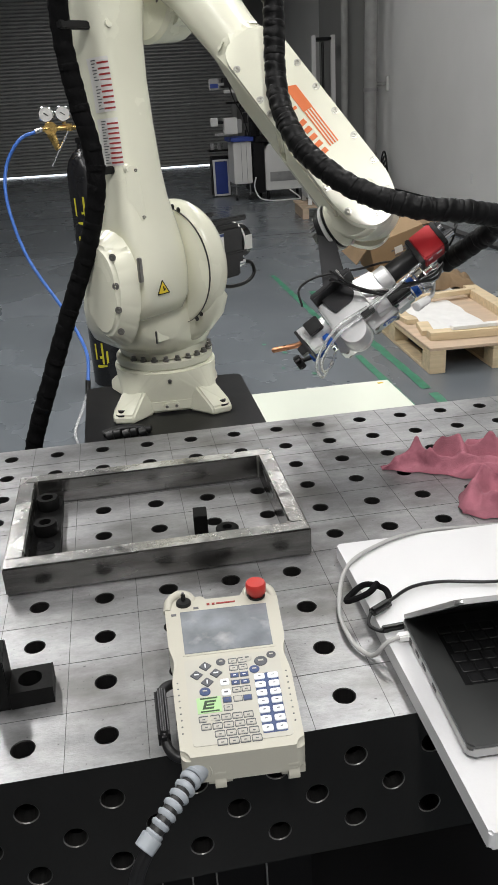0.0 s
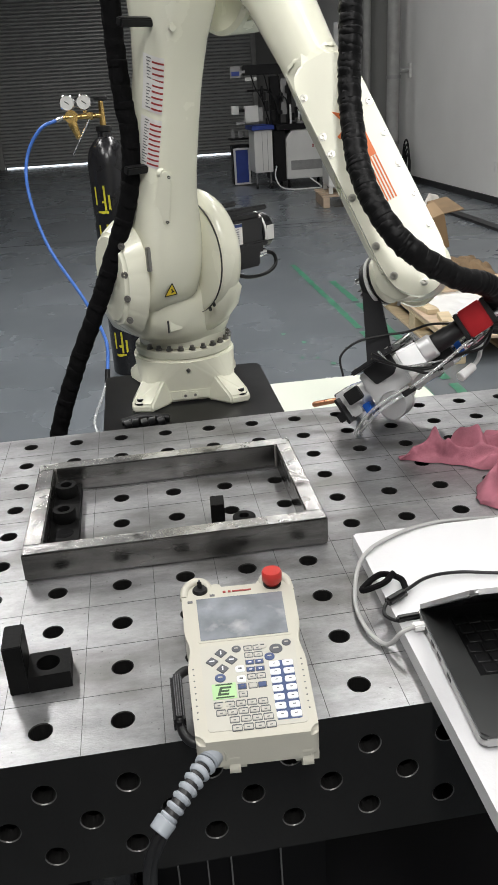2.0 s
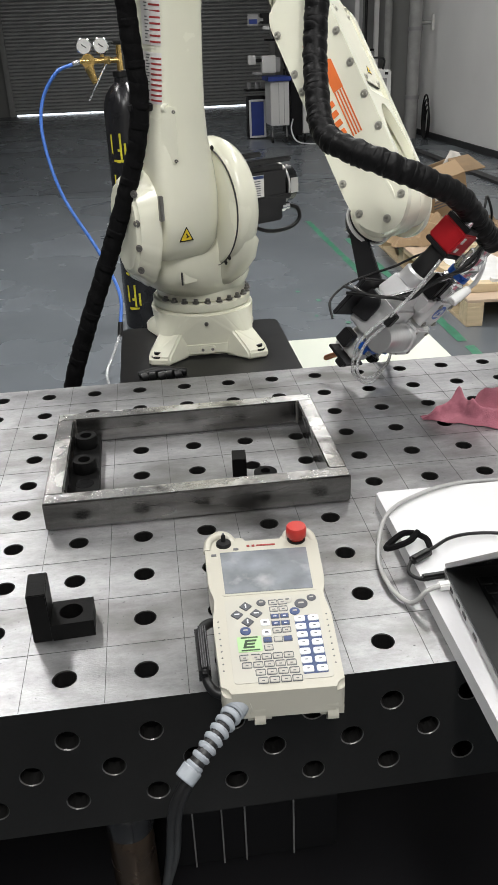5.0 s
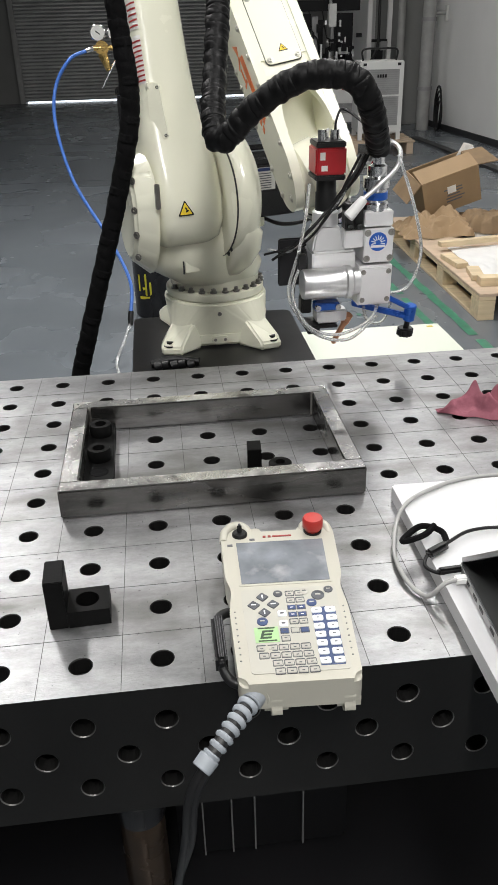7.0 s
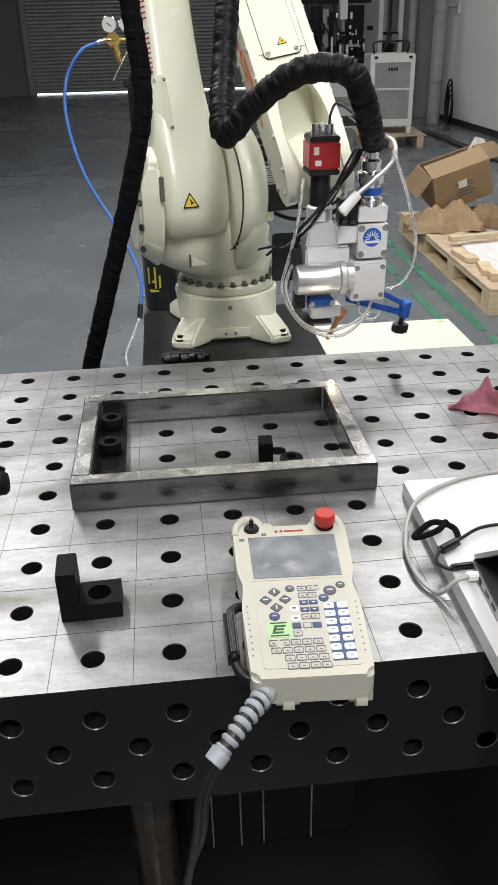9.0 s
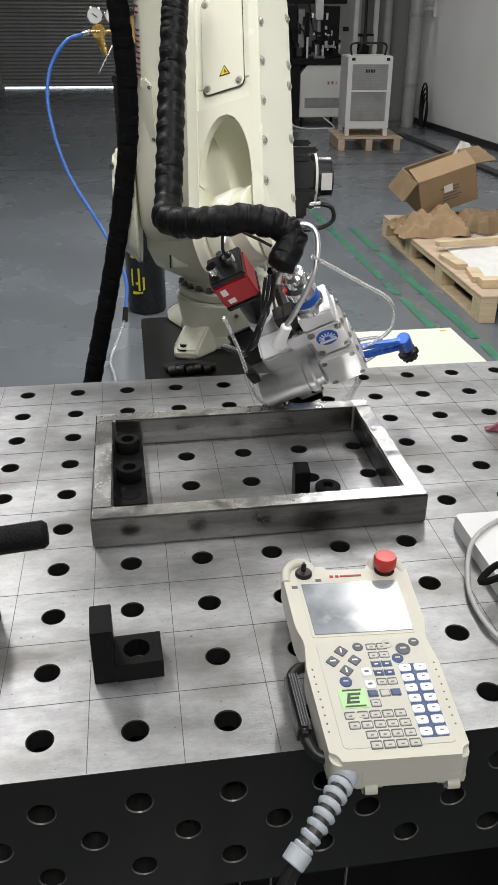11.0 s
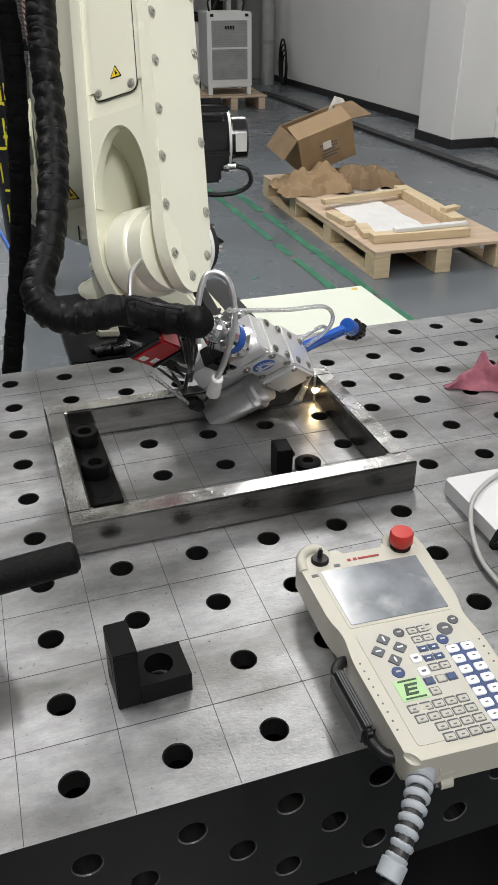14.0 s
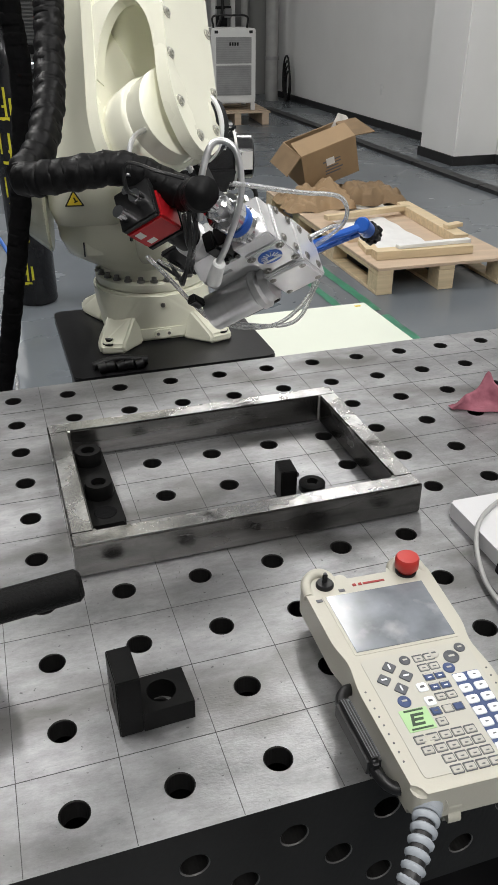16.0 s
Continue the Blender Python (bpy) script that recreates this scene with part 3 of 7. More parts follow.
def under_table():
    st = thing("support_cylinder", "oily steel tube standing under the table", "cylinder")
    part("tube", lathe(B(), [(0.0, 0.285), (0.026, 0.285), (0.032, 0.275), (0.034, 0.255), (0.034, 0.05), (0.0, 0.05)], pose(0.045, 0.10, 0.08), 28), "clutter", st)
    part("collar", lathe(B(), [(0.0, 0.345), (0.018, 0.342), (0.031, 0.330), (0.036, 0.312), (0.036, 0.287), (0, 0.287)], pose(0.045, 0.10, 0.08), 28), "blackgloss", st)
    part("foot", lathe(B(), [(0, 0), (0.06, 0), (0.06, 0.02), (0.03, 0.05), (0, 0.05)], pose(0.045, 0.10, 0.08)), "machine", st)
    cab = thing("power_cabinet", "dark control cabinet with bright panel edges under the table", "cabinet")
    part("body", box(B(), (0.24, 0.36, 0.255), (0.30, 0.28, 0.35), 0.006), "machine", cab)
    for x in (0.135, 0.185, 0.225, 0.31):
        part("panel_edge", box(B(), (x, 0.217, 0.255), (0.0025, 0.006, 0.34)), "machgrey", cab)
    bm = B()
    for k, (w, z) in enumerate(((0.055, 0.405), (0.04, 0.39), (0.03, 0.375), (0.03, 0.365), (0.045, 0.335))):
        box(bm, (0.125 + (k % 2) * 0.004, 0.2165, z), (w * 0.8, 0.003, 0.005))
    part("label_plate", box(B(), (0.122, 0.218, 0.375), (0.05, 0.004, 0.10), 0.001), "blackplate", cab)
    part("label_print", bm, "labelgrey", cab)
    rng = random.Random(3)
    for k, (x, y) in enumerate(((-0.13, 0.32), (-0.07, 0.32), (-0.02, 0.33), (0.42, 0.4))):
        c = thing("metal_offcut", "small bright metal offcut lying under the table", "offcut", pose(x, y + 0.1, 0.081, 0, 0, 40 * k))
        bm = B()
        for j in range(5):
            box(bm, (rng.uniform(-0.012, 0.012), rng.uniform(-0.012, 0.012), 0.002), (rng.uniform(0.006, 0.02), 0.004, 0.008), 0.001, pose(0, 0, 0, 0, 0, rng.uniform(0, 180)))
        part("shard", bm, "chrome", c)


def steel_frame():
    t = thing("workpiece_frame", "welded rectangular frame of square steel tube on the table", "frame")
    x0, x1, y0, y1, h, w = -0.054, 0.444, 0.392, 0.736, 0.05, 0.031
    z = Z_TOP

    def bar(c, s):
        ob = part("tube", box(B(), c, s, 0.0022, seg=2), "tube", t, "mill-finish steel tube")
        return ob
    a = bar(((x0 + x1) / 2, y0 + w / 2, z + h / 2 + 0.0005), (x1 - x0, w, h - 0.001))
    b = bar(((x0 + x1) / 2, y1 - w / 2, z + h / 2 + 0.0005), (x1 - x0, w, h - 0.001))
    c = bar((x0 + w / 2, (y0 + y1) / 2, z + h / 2 + 0.0005), (w, y1 - y0 - 2 * w, h - 0.001))
    d = bar((x1 - w / 2, (y0 + y1) / 2, z + h / 2 + 0.0005), (w, y1 - y0 - 2 * w, h - 0.001))
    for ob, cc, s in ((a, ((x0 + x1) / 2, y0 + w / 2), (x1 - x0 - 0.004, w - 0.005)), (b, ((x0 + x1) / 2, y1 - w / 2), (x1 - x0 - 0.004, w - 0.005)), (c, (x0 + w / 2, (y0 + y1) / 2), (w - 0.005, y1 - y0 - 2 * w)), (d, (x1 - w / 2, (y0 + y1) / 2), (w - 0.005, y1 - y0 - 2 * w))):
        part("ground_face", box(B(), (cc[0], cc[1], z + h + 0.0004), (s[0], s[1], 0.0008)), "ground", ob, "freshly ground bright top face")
    for k, (x, y) in enumerate(((x0 + w, y0 + w), (x1 - w, y0 + w), (x0 + w, y1 - w), (x1 - w, y1 - w))):
        bm = B()
        rng = random.Random(k)
        for j in range(16):
            sx, sy = (1 if k % 2 == 0 else -1), (1 if k < 2 else -1)
            cyl(bm, (x + sx * 0.0005, y + sy * 0.0005, z + 0.002 + 0.003 * j), (x + sx * 0.001, y + sy * 0.001, z + 0.005 + 0.003 * j), 0.0022 + rng.uniform(0, 0.0006), seg=8)
        part("weld_bead", bm, "bolt", t)


def clamp_parts():
    # angle bracket in the foreground
    br = thing("angle_bracket", "black burnished L-shaped clamping bracket with round holes", "bracket", pose(-0.0065, 0.149, Z_TOP, 0, 0, 2.5))
    bm = B()
    box(bm, (-0.0265, 0, 0.0375), (0.025, 0.05, 0.075), 0.0012)
    part("upright", bm, "burnished", br)
    bm = B()
    n = 24
    hx, hy, rr = 0.0115, 0.0, 0.0155
    out = []
    x0, x1, y0, y1 = -0.0138, 0.0405, -0.025, 0.025
    for k in range(n):
        a = 2 * math.pi * (k + 0.5) / n
        c, s = math.cos(a), math.sin(a)
        du = (x1 - hx) / c if c > 0 else (x0 - hx) / c
        dv = (y1 - hy) / s if s > 0 else (y0 - hy) / s
        d = min(du, dv)
        out.append((hx + d * c, hy + d * s))
    for c in ((x0, y0), (x1, y0), (x1, y1), (x0, y1)):
        k = min(range(n), key=lambda i: (out[i][0] - c[0]) ** 2 + (out[i][1] - c[1]) ** 2)
        out[k] = c
    lev = []
    for z in (0.0, 0.025):
        lev.append(([bm.verts.new((x, y, z)) for x, y in out], [bm.verts.new((hx + rr * math.cos(2 * math.pi * (k + 0.5) / n), hy + rr * math.sin(2 * math.pi * (k + 0.5) / n), z)) for k in range(n)]))
    for k in range(n):
        j = (k + 1) % n
        for o, i in lev:
            bm.faces.new((o[k], o[j], i[j], i[k]))
        bm.faces.new((lev[0][0][k], lev[0][0][j], lev[1][0][j], lev[1][0][k]))
        bm.faces.new((lev[0][1][k], lev[0][1][j], lev[1][1][j], lev[1][1][k]))
    part("foot", bm, "burnished", br, smooth=30)
    bm = B()
    # thin dark disc on the solid upright, painting a hole's shaded inside
    cyl(bm, (-0.0396, 0.004, 0.04), (-0.0391, 0.004, 0.04), 0.014)
    part("side_hole", bm, "hole", br)
    # second bracket at the table's left, only its edge seen
    copy_thing(br, pose(-0.205, 0.235, Z_TOP, 0, 0, 178))
    # stop bar with two bosses, inside the frame
    sb = thing("stop_block", "black burnished stop bar with two round bosses", "stop block", pose(0.002, 0.552, Z_TOP, 0, 0, 1))
    bm = B()
    slab(bm, ring_outline([(-0.025, -0.075), (0.025, -0.075), (0.025, 0.148), (-0.025, 0.148)], 0.004), 0.0, 0.018, 0.002)
    part("bar", bm, "burnished", sb)
    # no hole is cut: a very dark disc paints the shade inside it
    part("bore", lathe(B(), [(0.0, 0.0184), (0.0135, 0.0184), (0.0150, 0.0190), (0.0165, 0.0184)], pose(0, -0.046, 0), 28), "sleeve", sb)
    for y in (0.004, 0.102):
        part("boss", lathe(B(), [(0.019, 0.016), (0.021, 0.022), (0.021, 0.034), (0.019, 0.04), (0.011, 0.04), (0.010, 0.03), (0, 0.03)], pose(0, y, 0), 28), "burnished", sb)
    # small upright with an eccentric disc
    ec = thing("eccentric_stop", "black clamping stop with an upright and a round disc", "stop", pose(0.2865, 0.490, Z_TOP, 0, 0, -4))
    part("upright", box(B(), (-0.016, 0.0, 0.0275), (0.024, 0.036, 0.055), 0.001), "burnished", ec)
    part("disc", lathe(B(), [(0, 0), (0.019, 0), (0.0205, 0.002), (0.0205, 0.012), (0.018, 0.014), (0.009, 0.014), (0.008, 0.006), (0, 0.006)], pose(0.030, 0.012, 0.0), 28), "burnished", ec)
    # knurled round bar lying at the left
    rb = thing("boom_stand", "black knurled round boom held over the table by a post", "stand", pose(0, 0, 0))
    m = aim((-0.066, 0.073, 0.945), (-0.60, 0.030, 0.925))
    part("post", cyl(B(), (-0.57, 0.033, Z_TOP), (-0.57, 0.033, 0.95), 0.014, bev=0.002), "burnished", rb)
    part("post_foot", cyl(B(), (-0.57, 0.033, Z_TOP), (-0.57, 0.033, Z_TOP + 0.015), 0.04, bev=0.002), "burnished", rb)
    part("rod", lathe(B(), [(0, 0), (0.010, 0), (0.0135, 0.004), (0.0135, 0.52), (0.012, 0.525), (0, 0.525)], m, 28), mat("knurled_black", (0.005, 0.005, 0.005), 0.55, 0.0, 0.4, 300, 0.7, 420, spec=0.10), rb)


def foam_and_laptop():
    fb = thing("foam_board", "white foam packing board overhanging the table edge", "board")
    slab_pts = [(0.481, 0.374), (0.476, -0.20), (1.02, -0.215), (1.03, 0.364)]
    part("sheet", slab(B(), ring_outline(slab_pts, 0.004), Z_TOP + 0.0006, Z_TOP + 0.024, 0.003), "foam", fb)
    zt = Z_TOP + 0.0243
    lp = thing("laptop", "dark grey laptop standing half open on the foam board", "laptop", pose(0.678, 0.0, zt, 0, 0, -3.2))
    base = part("base", slab(B(), ring_outline([(-0.178, -0.118), (0.178, -0.118), (0.178, 0.125), (-0.178, 0.125)], 0.008), 0.003, 0.019, 0.003), "laptop", lp)
    part("base_edge", slab(B(), ring_outline([(-0.1790, -0.1190), (0.1790, -0.1190), (0.179, 0.1255), (-0.179, 0.1255)], 0.008), 0.005, 0.0155, 0.002), "laptop_edge", base, "silver bevelled edge")
    part("key_well", box(B(), (0.0, 0.035, 0.0193), (0.29, 0.115, 0.0008)), "black", base)
    kc = B()
    box(kc, (0, 0, 0), (0.0155, 0.0155, 0.0022), 0.0007, seg=1)
    k0 = part("keycap", kc, "keycap", base)
    k0.location = (-0.135, 0.083, 0.0208)
    for r in range(6):
        for c in range(15):
            if r == 0 and c == 0:
                continue
            if r == 5 and 3 < c < 9:
                continue
            o = new("keycap", k0.data)
            o.parent = base
            o.location = (-0.135 + 0.0192 * c + 0.003 * (r % 3), 0.083 - 0.0192 * r, 0.0208)
    part("touchpad", box(B(), (0.0, -0.07, 0.0192), (0.105, 0.066, 0.0006), 0.0002), "laptop_edge", base)
    lid = part("lid", slab(B(), ring_outline([(-0.178, 0.0), (0.178, 0.0), (0.178, 0.235), (-0.178, 0.235)], 0.008), -0.0025, 0.0035, 0.002), "laptop_edge", lp, "silver lid, seen nearly edge-on")
    lid.matrix_basis = pose(0, 0.123, 0.019, 0, 0, 180) @ pose(0, 0, 0, 39, 0, 0)
    part("bezel", slab(B(), ring_outline([(-0.172, 0.012), (0.172, 0.012), (0.172, 0.229), (-0.172, 0.229)], 0.004), -0.0032, -0.0024), "blackgloss", lid)
    bm = B()
    for y in (0.03, 0.055, 0.085, -0.01):
        box(bm, (-0.1792, y, 0.010), (0.0008, 0.014, 0.005))
    part("ports", bm, "black", base)
    # plugs and leads
    ca = thing("network_cable", "grey network cable looping from the laptop over the foam board", "cable")
    za = zt + 0.010
    part("lead", tube(B(), [(0.502, 0.105, za), (0.475, 0.099, za), (0.455, 0.108, Z_TOP + 0.008), (0.438, 0.15, Z_TOP + 0.008), (0.442, 0.22, Z_TOP + 0.010), (0.475, 0.295, Z_TOP + 0.028), (0.54, 0.345, Z_TOP + 0.029), (0.63, 0.375, Z_TOP + 0.026), (0.80, 0.395, Z_TOP + 0.006), (1.0, 0.41, Z_TOP + 0.006)], 0.0033, 90), "pipe", ca)
    part("plug", box(B(), (0.502, 0.104, za), (0.026, 0.012, 0.010), 0.002, pose(0, 0, 0)), "white", ca)
    cb = thing("usb_lead", "black usb lead with a tied strap beside the laptop", "cable")
    part("lead", tube(B(), [(0.500, 0.128, za), (0.478, 0.126, za - 0.004), (0.464, 0.148, zt + 0.004), (0.478, 0.172, zt + 0.008), (0.512, 0.190, zt + 0.010), (0.55, 0.212, zt + 0.010), (0.60, 0.217, zt + 0.008), (0.68, 0.200, zt + 0.006), (0.80, 0.200, zt + 0.005)], 0.0026, 90), "black", cb)
    part("plug", box(B(), (0, 0, 0), (0.036, 0.011, 0.009), 0.003, pose(0.492, 0.1265, za, 0, 0, 3)), "black", cb)
    part("connector", box(B(), (0, 0, 0), (0.040, 0.014, 0.012), 0.004, pose(0.490, 0.176, zt + 0.009, 0, 0, 30)), "black", cb)
    part("strap", tube(B(), [(0.510, 0.192, zt + 0.008), (0.508, 0.214, zt + 0.013), (0.482, 0.226, zt + 0.016), (0.450, 0.206, zt + 0.010), (0.453, 0.198, zt + 0.012), (0.482, 0.206, zt + 0.015), (0.500, 0.220, zt + 0.020)], lambda s: 0.0046, 60, 8), "sleeve", cb)


def towel():
    t = thing("towel", "crumpled pink terry towel lying on the table", "towel")

    def sheet(name, lows, highs, ridges, seed):
        """A cloth between two edge lines, with folds along the ridges."""
        bm = B()
        n, k = 110, 56
        g = []

        def at(line, x):
            for (xa, ya), (xb, yb) in zip(line, line[1:]):
                if x <= xb:
                    u = (x - xa) / (xb - xa)
                    return ya + (yb - ya) * (u * u * (3 - 2 * u))
            return line[-1][1]
        x0, x1 = lows[0][0], lows[-1][0]
        for i in range(n + 1):
            x = x0 + (x1 - x0) * i / n
            a, b = at(lows, x), at(highs, x)
            row = []
            for j in range(k + 1):
                v = j / k
                y = a + (b - a) * v + 0.006 * noise.noise(Vector((x * 30, v * 3, seed)))
                e = min(1.0, min(v, 1 - v) * 5, (x - x0) * 28 + 0.05, (x1 - x) * 28 + 0.05)
                e = e ** 0.5 if e > 0 else 0
                z = 0.010
                for (xa, ya, xb, yb, h, s) in ridges:
                    p, q = Vector((xa, ya)), Vector((xb, yb))
                    c = Vector((x, y))
                    u = max(0, min(1, (c - p).dot(q - p) / (q - p).length_squared))
                    d = (c - p.lerp(q, u)).length
                    z += h * math.exp(-(d / s) ** 2)
                z += 0.009 * noise.noise(Vector((x * 26, y * 26, seed))) + 0.004 * noise.noise(Vector((x * 60, y * 60, seed + 3)))
                row.append(bm.verts.new((x, y, Z_TOP + 0.002 + max(0, z) * e)))
            g.append(row)
        for i in range(n):
            for j in range(k):
                bm.faces.new((g[i][j], g[i + 1][j], g[i + 1][j + 1], g[i][j + 1]))
        part(name, bm, "towel", t, smooth=180)

    sheet("main_fold", [(0.660, 0.668), (0.72, 0.640), (0.76, 0.618), (0.80, 0.585), (1.02, 0.53)], [(0.660, 0.682), (0.70, 0.688), (0.74, 0.700), (0.82, 0.702), (1.02, 0.69)],
          ((0.69, 0.670, 0.735, 0.680, 0.020, 0.010), (0.735, 0.682, 0.750, 0.645, 0.030, 0.010), (0.785, 0.690, 0.815, 0.640, 0.046, 0.012), (0.82, 0.655, 0.98, 0.630, 0.030, 0.011), (0.75, 0.635, 0.90, 0.600, 0.022, 0.010), (0.85, 0.685, 0.98, 0.672, 0.036, 0.011), (0.82, 0.590, 0.98, 0.560, 0.028, 0.012), (0.875, 0.655, 0.905, 0.600, 0.028, 0.010)), 2)
    sheet("loose_end", [(0.738, 0.455), (0.77, 0.425), (0.85, 0.405), (0.97, 0.40)], [(0.738, 0.475), (0.765, 0.525), (0.85, 0.548), (0.97, 0.53)],
          ((0.752, 0.47, 0.80, 0.52, 0.036, 0.016), (0.80, 0.52, 0.90, 0.50, 0.030, 0.018), (0.79, 0.45, 0.92, 0.44, 0.030, 0.018)), 7)


# ---------------- teach pendant ----------------
def pendant():
    t = thing("teach_pendant", "beige robot teach pendant with grey screen and keypad", "teach pendant", pose(0.2535, -0.043, Z_TOP + 0.002, 0.9, 0, -3.2))
    zt = 0.054
    outline = [(-0.076, -0.026), (0.078, -0.026), (0.0785, 0.095), (0.072, 0.135), (0.078, 0.16), (0.0775, 0.262), (0.066, 0.279), (0.046, 0.279), (0.036, 0.262), (-0.030, 0.262), (-0.040, 0.279), (-0.068, 0.279), (-0.0775, 0.266), (-0.078, 0.16), (-0.072, 0.135), (-0.0785, 0.095)]
    body = part("housing", slab(B(), ring_outline(outline, 0.012, 4), 0.016, zt, 0.006, seg=3), "pendant", t)
    part("underside", slab(B(), ring_outline([(-0.066, 0.046), (0.066, 0.046), (0.068, 0.245), (-0.068, 0.245)], 0.012), 0.0, 0.018, 0.004), "pendant", t)
    for x in (-0.030, 0.062):
        part("corner_foot", hull(B(), [(x + a, b - 0.022, c - 0.004) for a in (-0.015, 0.015) for b, c in ((-0.006, 0.004), (-0.008, 0.024), (0.000, 0.040), (0.024, 0.044), (0.024, 0.0))], 0.008, 4), "pendant", t)
    # horns round the stop button and the switch
    part("button_guard", tube(B(), [(0.0355, 0.255, zt - 0.008), (0.0385, 0.272, zt - 0.001), (0.055, 0.2765, zt + 0.002), (0.069, 0.269, zt - 0.001), (0.073, 0.248, zt - 0.007)], 0.0062, 30, 10), "pendant", t)
    part("switch_guard", tube(B(), [(-0.0735, 0.245, zt - 0.004), (-0.0705, 0.266, zt - 0.001), (-0.057, 0.2765, zt + 0.002), (-0.043, 0.273, zt - 0.001), (-0.035, 0.256, zt - 0.009)], 0.0062, 30, 10), "pendant", t)
    st = part("stop_button", lathe(B(), [(0, 0.024), (0.0125, 0.0235), (0.0140, 0.021), (0.0140, 0.009), (0.0125, 0.007), (0.0100, 0.005), (0.0100, 0), (0, 0)], pose(0.0495, 0.256, zt), 32), "redbutton", t, "red mushroom stop button")
    part("button_collar", lathe(B(), [(0.009, 0.0005), (0.0125, 0.0005), (0.0125, 0.0025), (0.009, 0.003)], pose(0.0495, 0.256, zt), 32), "black", st)
    sw = part("key_switch", lathe(B(), [(0, 0.005), (0.009, 0.005), (0.0105, 0.003), (0.0105, 0), (0, 0)], pose(-0.051, 0.256, zt), 24), "black", t)
    part("lever", box(B(), (-0.051, 0.257, zt + 0.010), (0.006, 0.004, 0.014), 0.0015), "black", sw)
    part("lever_tip", box(B(), (-0.051, 0.257, zt + 0.0175), (0.0035, 0.003, 0.002), 0.0005), "labelgrey", sw)
    zz = zt + 0.0006
    bz = part("screen_bezel", slab(B(), ring_outline([(-0.061, 0.142), (0.064, 0.142), (0.064, 0.240), (-0.061, 0.240)], 0.003), zt - 0.001, zz, 0.0003), "pendant", t)
    part("screen", box(B(), (0.0015, 0.191, zz + 0.0002), (0.118, 0.090, 0.0010), 0.0003), "screen", t, "grey lcd screen with greasy smears")
    part("keypad_panel", slab(B(), ring_outline([(-0.060, -0.012), (0.066, -0.012), (0.066, 0.134), (-0.060, 0.134)], 0.006), zt - 0.001, zz, 0.0003), "panel", t)
    # brand line as plain bars
    bm = B()
    for k, w in enumerate((0.004, 0.004, 0.026)):
        box(bm, (-0.018 + (0, 0.007, 0.024)[k], 0.2485, zz), (w, 0.0042 if k < 2 else 0.003, 0.0006))
    part("brand_bar", bm, "labelred", t)
    for x, y in ((-0.066, 0.232), (-0.035, 0.243)):
        part("switch_mark", box(B(), (x, y, zt + 0.0004), (0.007, 0.0045, 0.0006)), "labelgrey", t)

    def low(y):
        """Key rows spread over the lower panel."""
        return 0.128 - (0.128 - y) * 1.24

    def key(name, x, y, w, h, material, rot=0.0, tall=0.0018, r=0.0018):
        bm = B()
        y = low(y)
        h = h * (1.15 if not rot else 1.0)
        slab(bm, ring_outline([(-w / 2, -h / 2), (w / 2, -h / 2), (w / 2, h / 2), (-w / 2, h / 2)], r, 3), 0, tall, 0.0006, pose(x, y, zz - 0.0003, 0, 0, rot), 1)
        o = part(name, bm, material, t)
        if name == "small_key":
            part("key_frame", slab(B(), ring_outline([(-w / 2 - 0.0009, -h / 2 - 0.0009), (w / 2 + 0.0009, -h / 2 - 0.0009), (w / 2 + 0.0009, h / 2 + 0.0009), (-w / 2 - 0.0009, h / 2 + 0.0009)], r, 3), 0, 0.0007, 0, pose(x, y, zz - 0.0003, 0, 0, rot)), "key_dark", o)
        return o

    def mark(x, y, w, h, material, rot=0.0, z=0.0017):
        bm = B()
        y = low(y)
        box(bm, (0, 0, 0), (w, h, 0.0005), 0, pose(x, y, zz + z, 0, 0, rot))
        return bm

    for k, (dx, dy) in enumerate(((0, 0.0118), (0.0128, 0.0), (0, -0.0118), (-0.0128, 0.0))):
        o = key("arrow_key", -0.033 + dx, 0.108 + dy, 0.0125, 0.0125, "key_dark", 45)
        part("arrow", mark(-0.033 + dx, 0.108 + dy, 0.0065, 0.0018, "key_white", (90, 0, 90, 0)[k]), "key_white", o)
    for x, y, r, m in ((-0.012, 0.124, 0.0062, "key_dark"), (0.023, 0.1255, 0.0062, "key_light"), (0.0405, 0.1185, 0.0088, "key_dark"), (0.0555, 0.1265, 0.0062, "key_dark"), (0.0305, 0.1075, 0.0068, "key_navy"), (-0.0375, 0.0835, 0.0072, "key_navy")):
        o = part("round_key", lathe(B(), [(0, 0.002), (r - 0.001, 0.002), (r, 0.0012), (r, 0), (0, 0)], pose(x, low(y), zz - 0.0003), 20), m, t)
        part("key_mark", mark(x, y, r * 0.8, r * 0.28, "key_white", 0, 0.0019), "key_light" if m != "key_light" else "key_dark", o)
    for y in (0.0935, 0.079):
        o = key("white_key", -0.0105, y, 0.0118, 0.0098, "key_white", 0, r=0.003)
        part("key_mark", mark(-0.0105, y, 0.005, 0.0025, "key_navy"), "labelgrey", o)
    # two columns of axis keys
    part("axis_key_bed", slab(B(), ring_outline([(0.0285, low(0.021)), (0.0600, low(0.021)), (0.0600, low(0.1005)), (0.0285, low(0.1005))], 0.002), zz - 0.0004, zz + 0.0003), "key_navy", t)
    for r in range(7):
        for c in range(2):
            y = 0.0955 - 0.0115 * r
            x = 0.0352 + 0.0178 * c
            o = key("axis_key", x, y, 0.0140, 0.0088, "key_white", 0, 0.002, 0.0028)
            part("key_mark", mark(x, y, 0.0036, 0.0012, "key_navy", 0, 0.0019), "labelgrey", o)
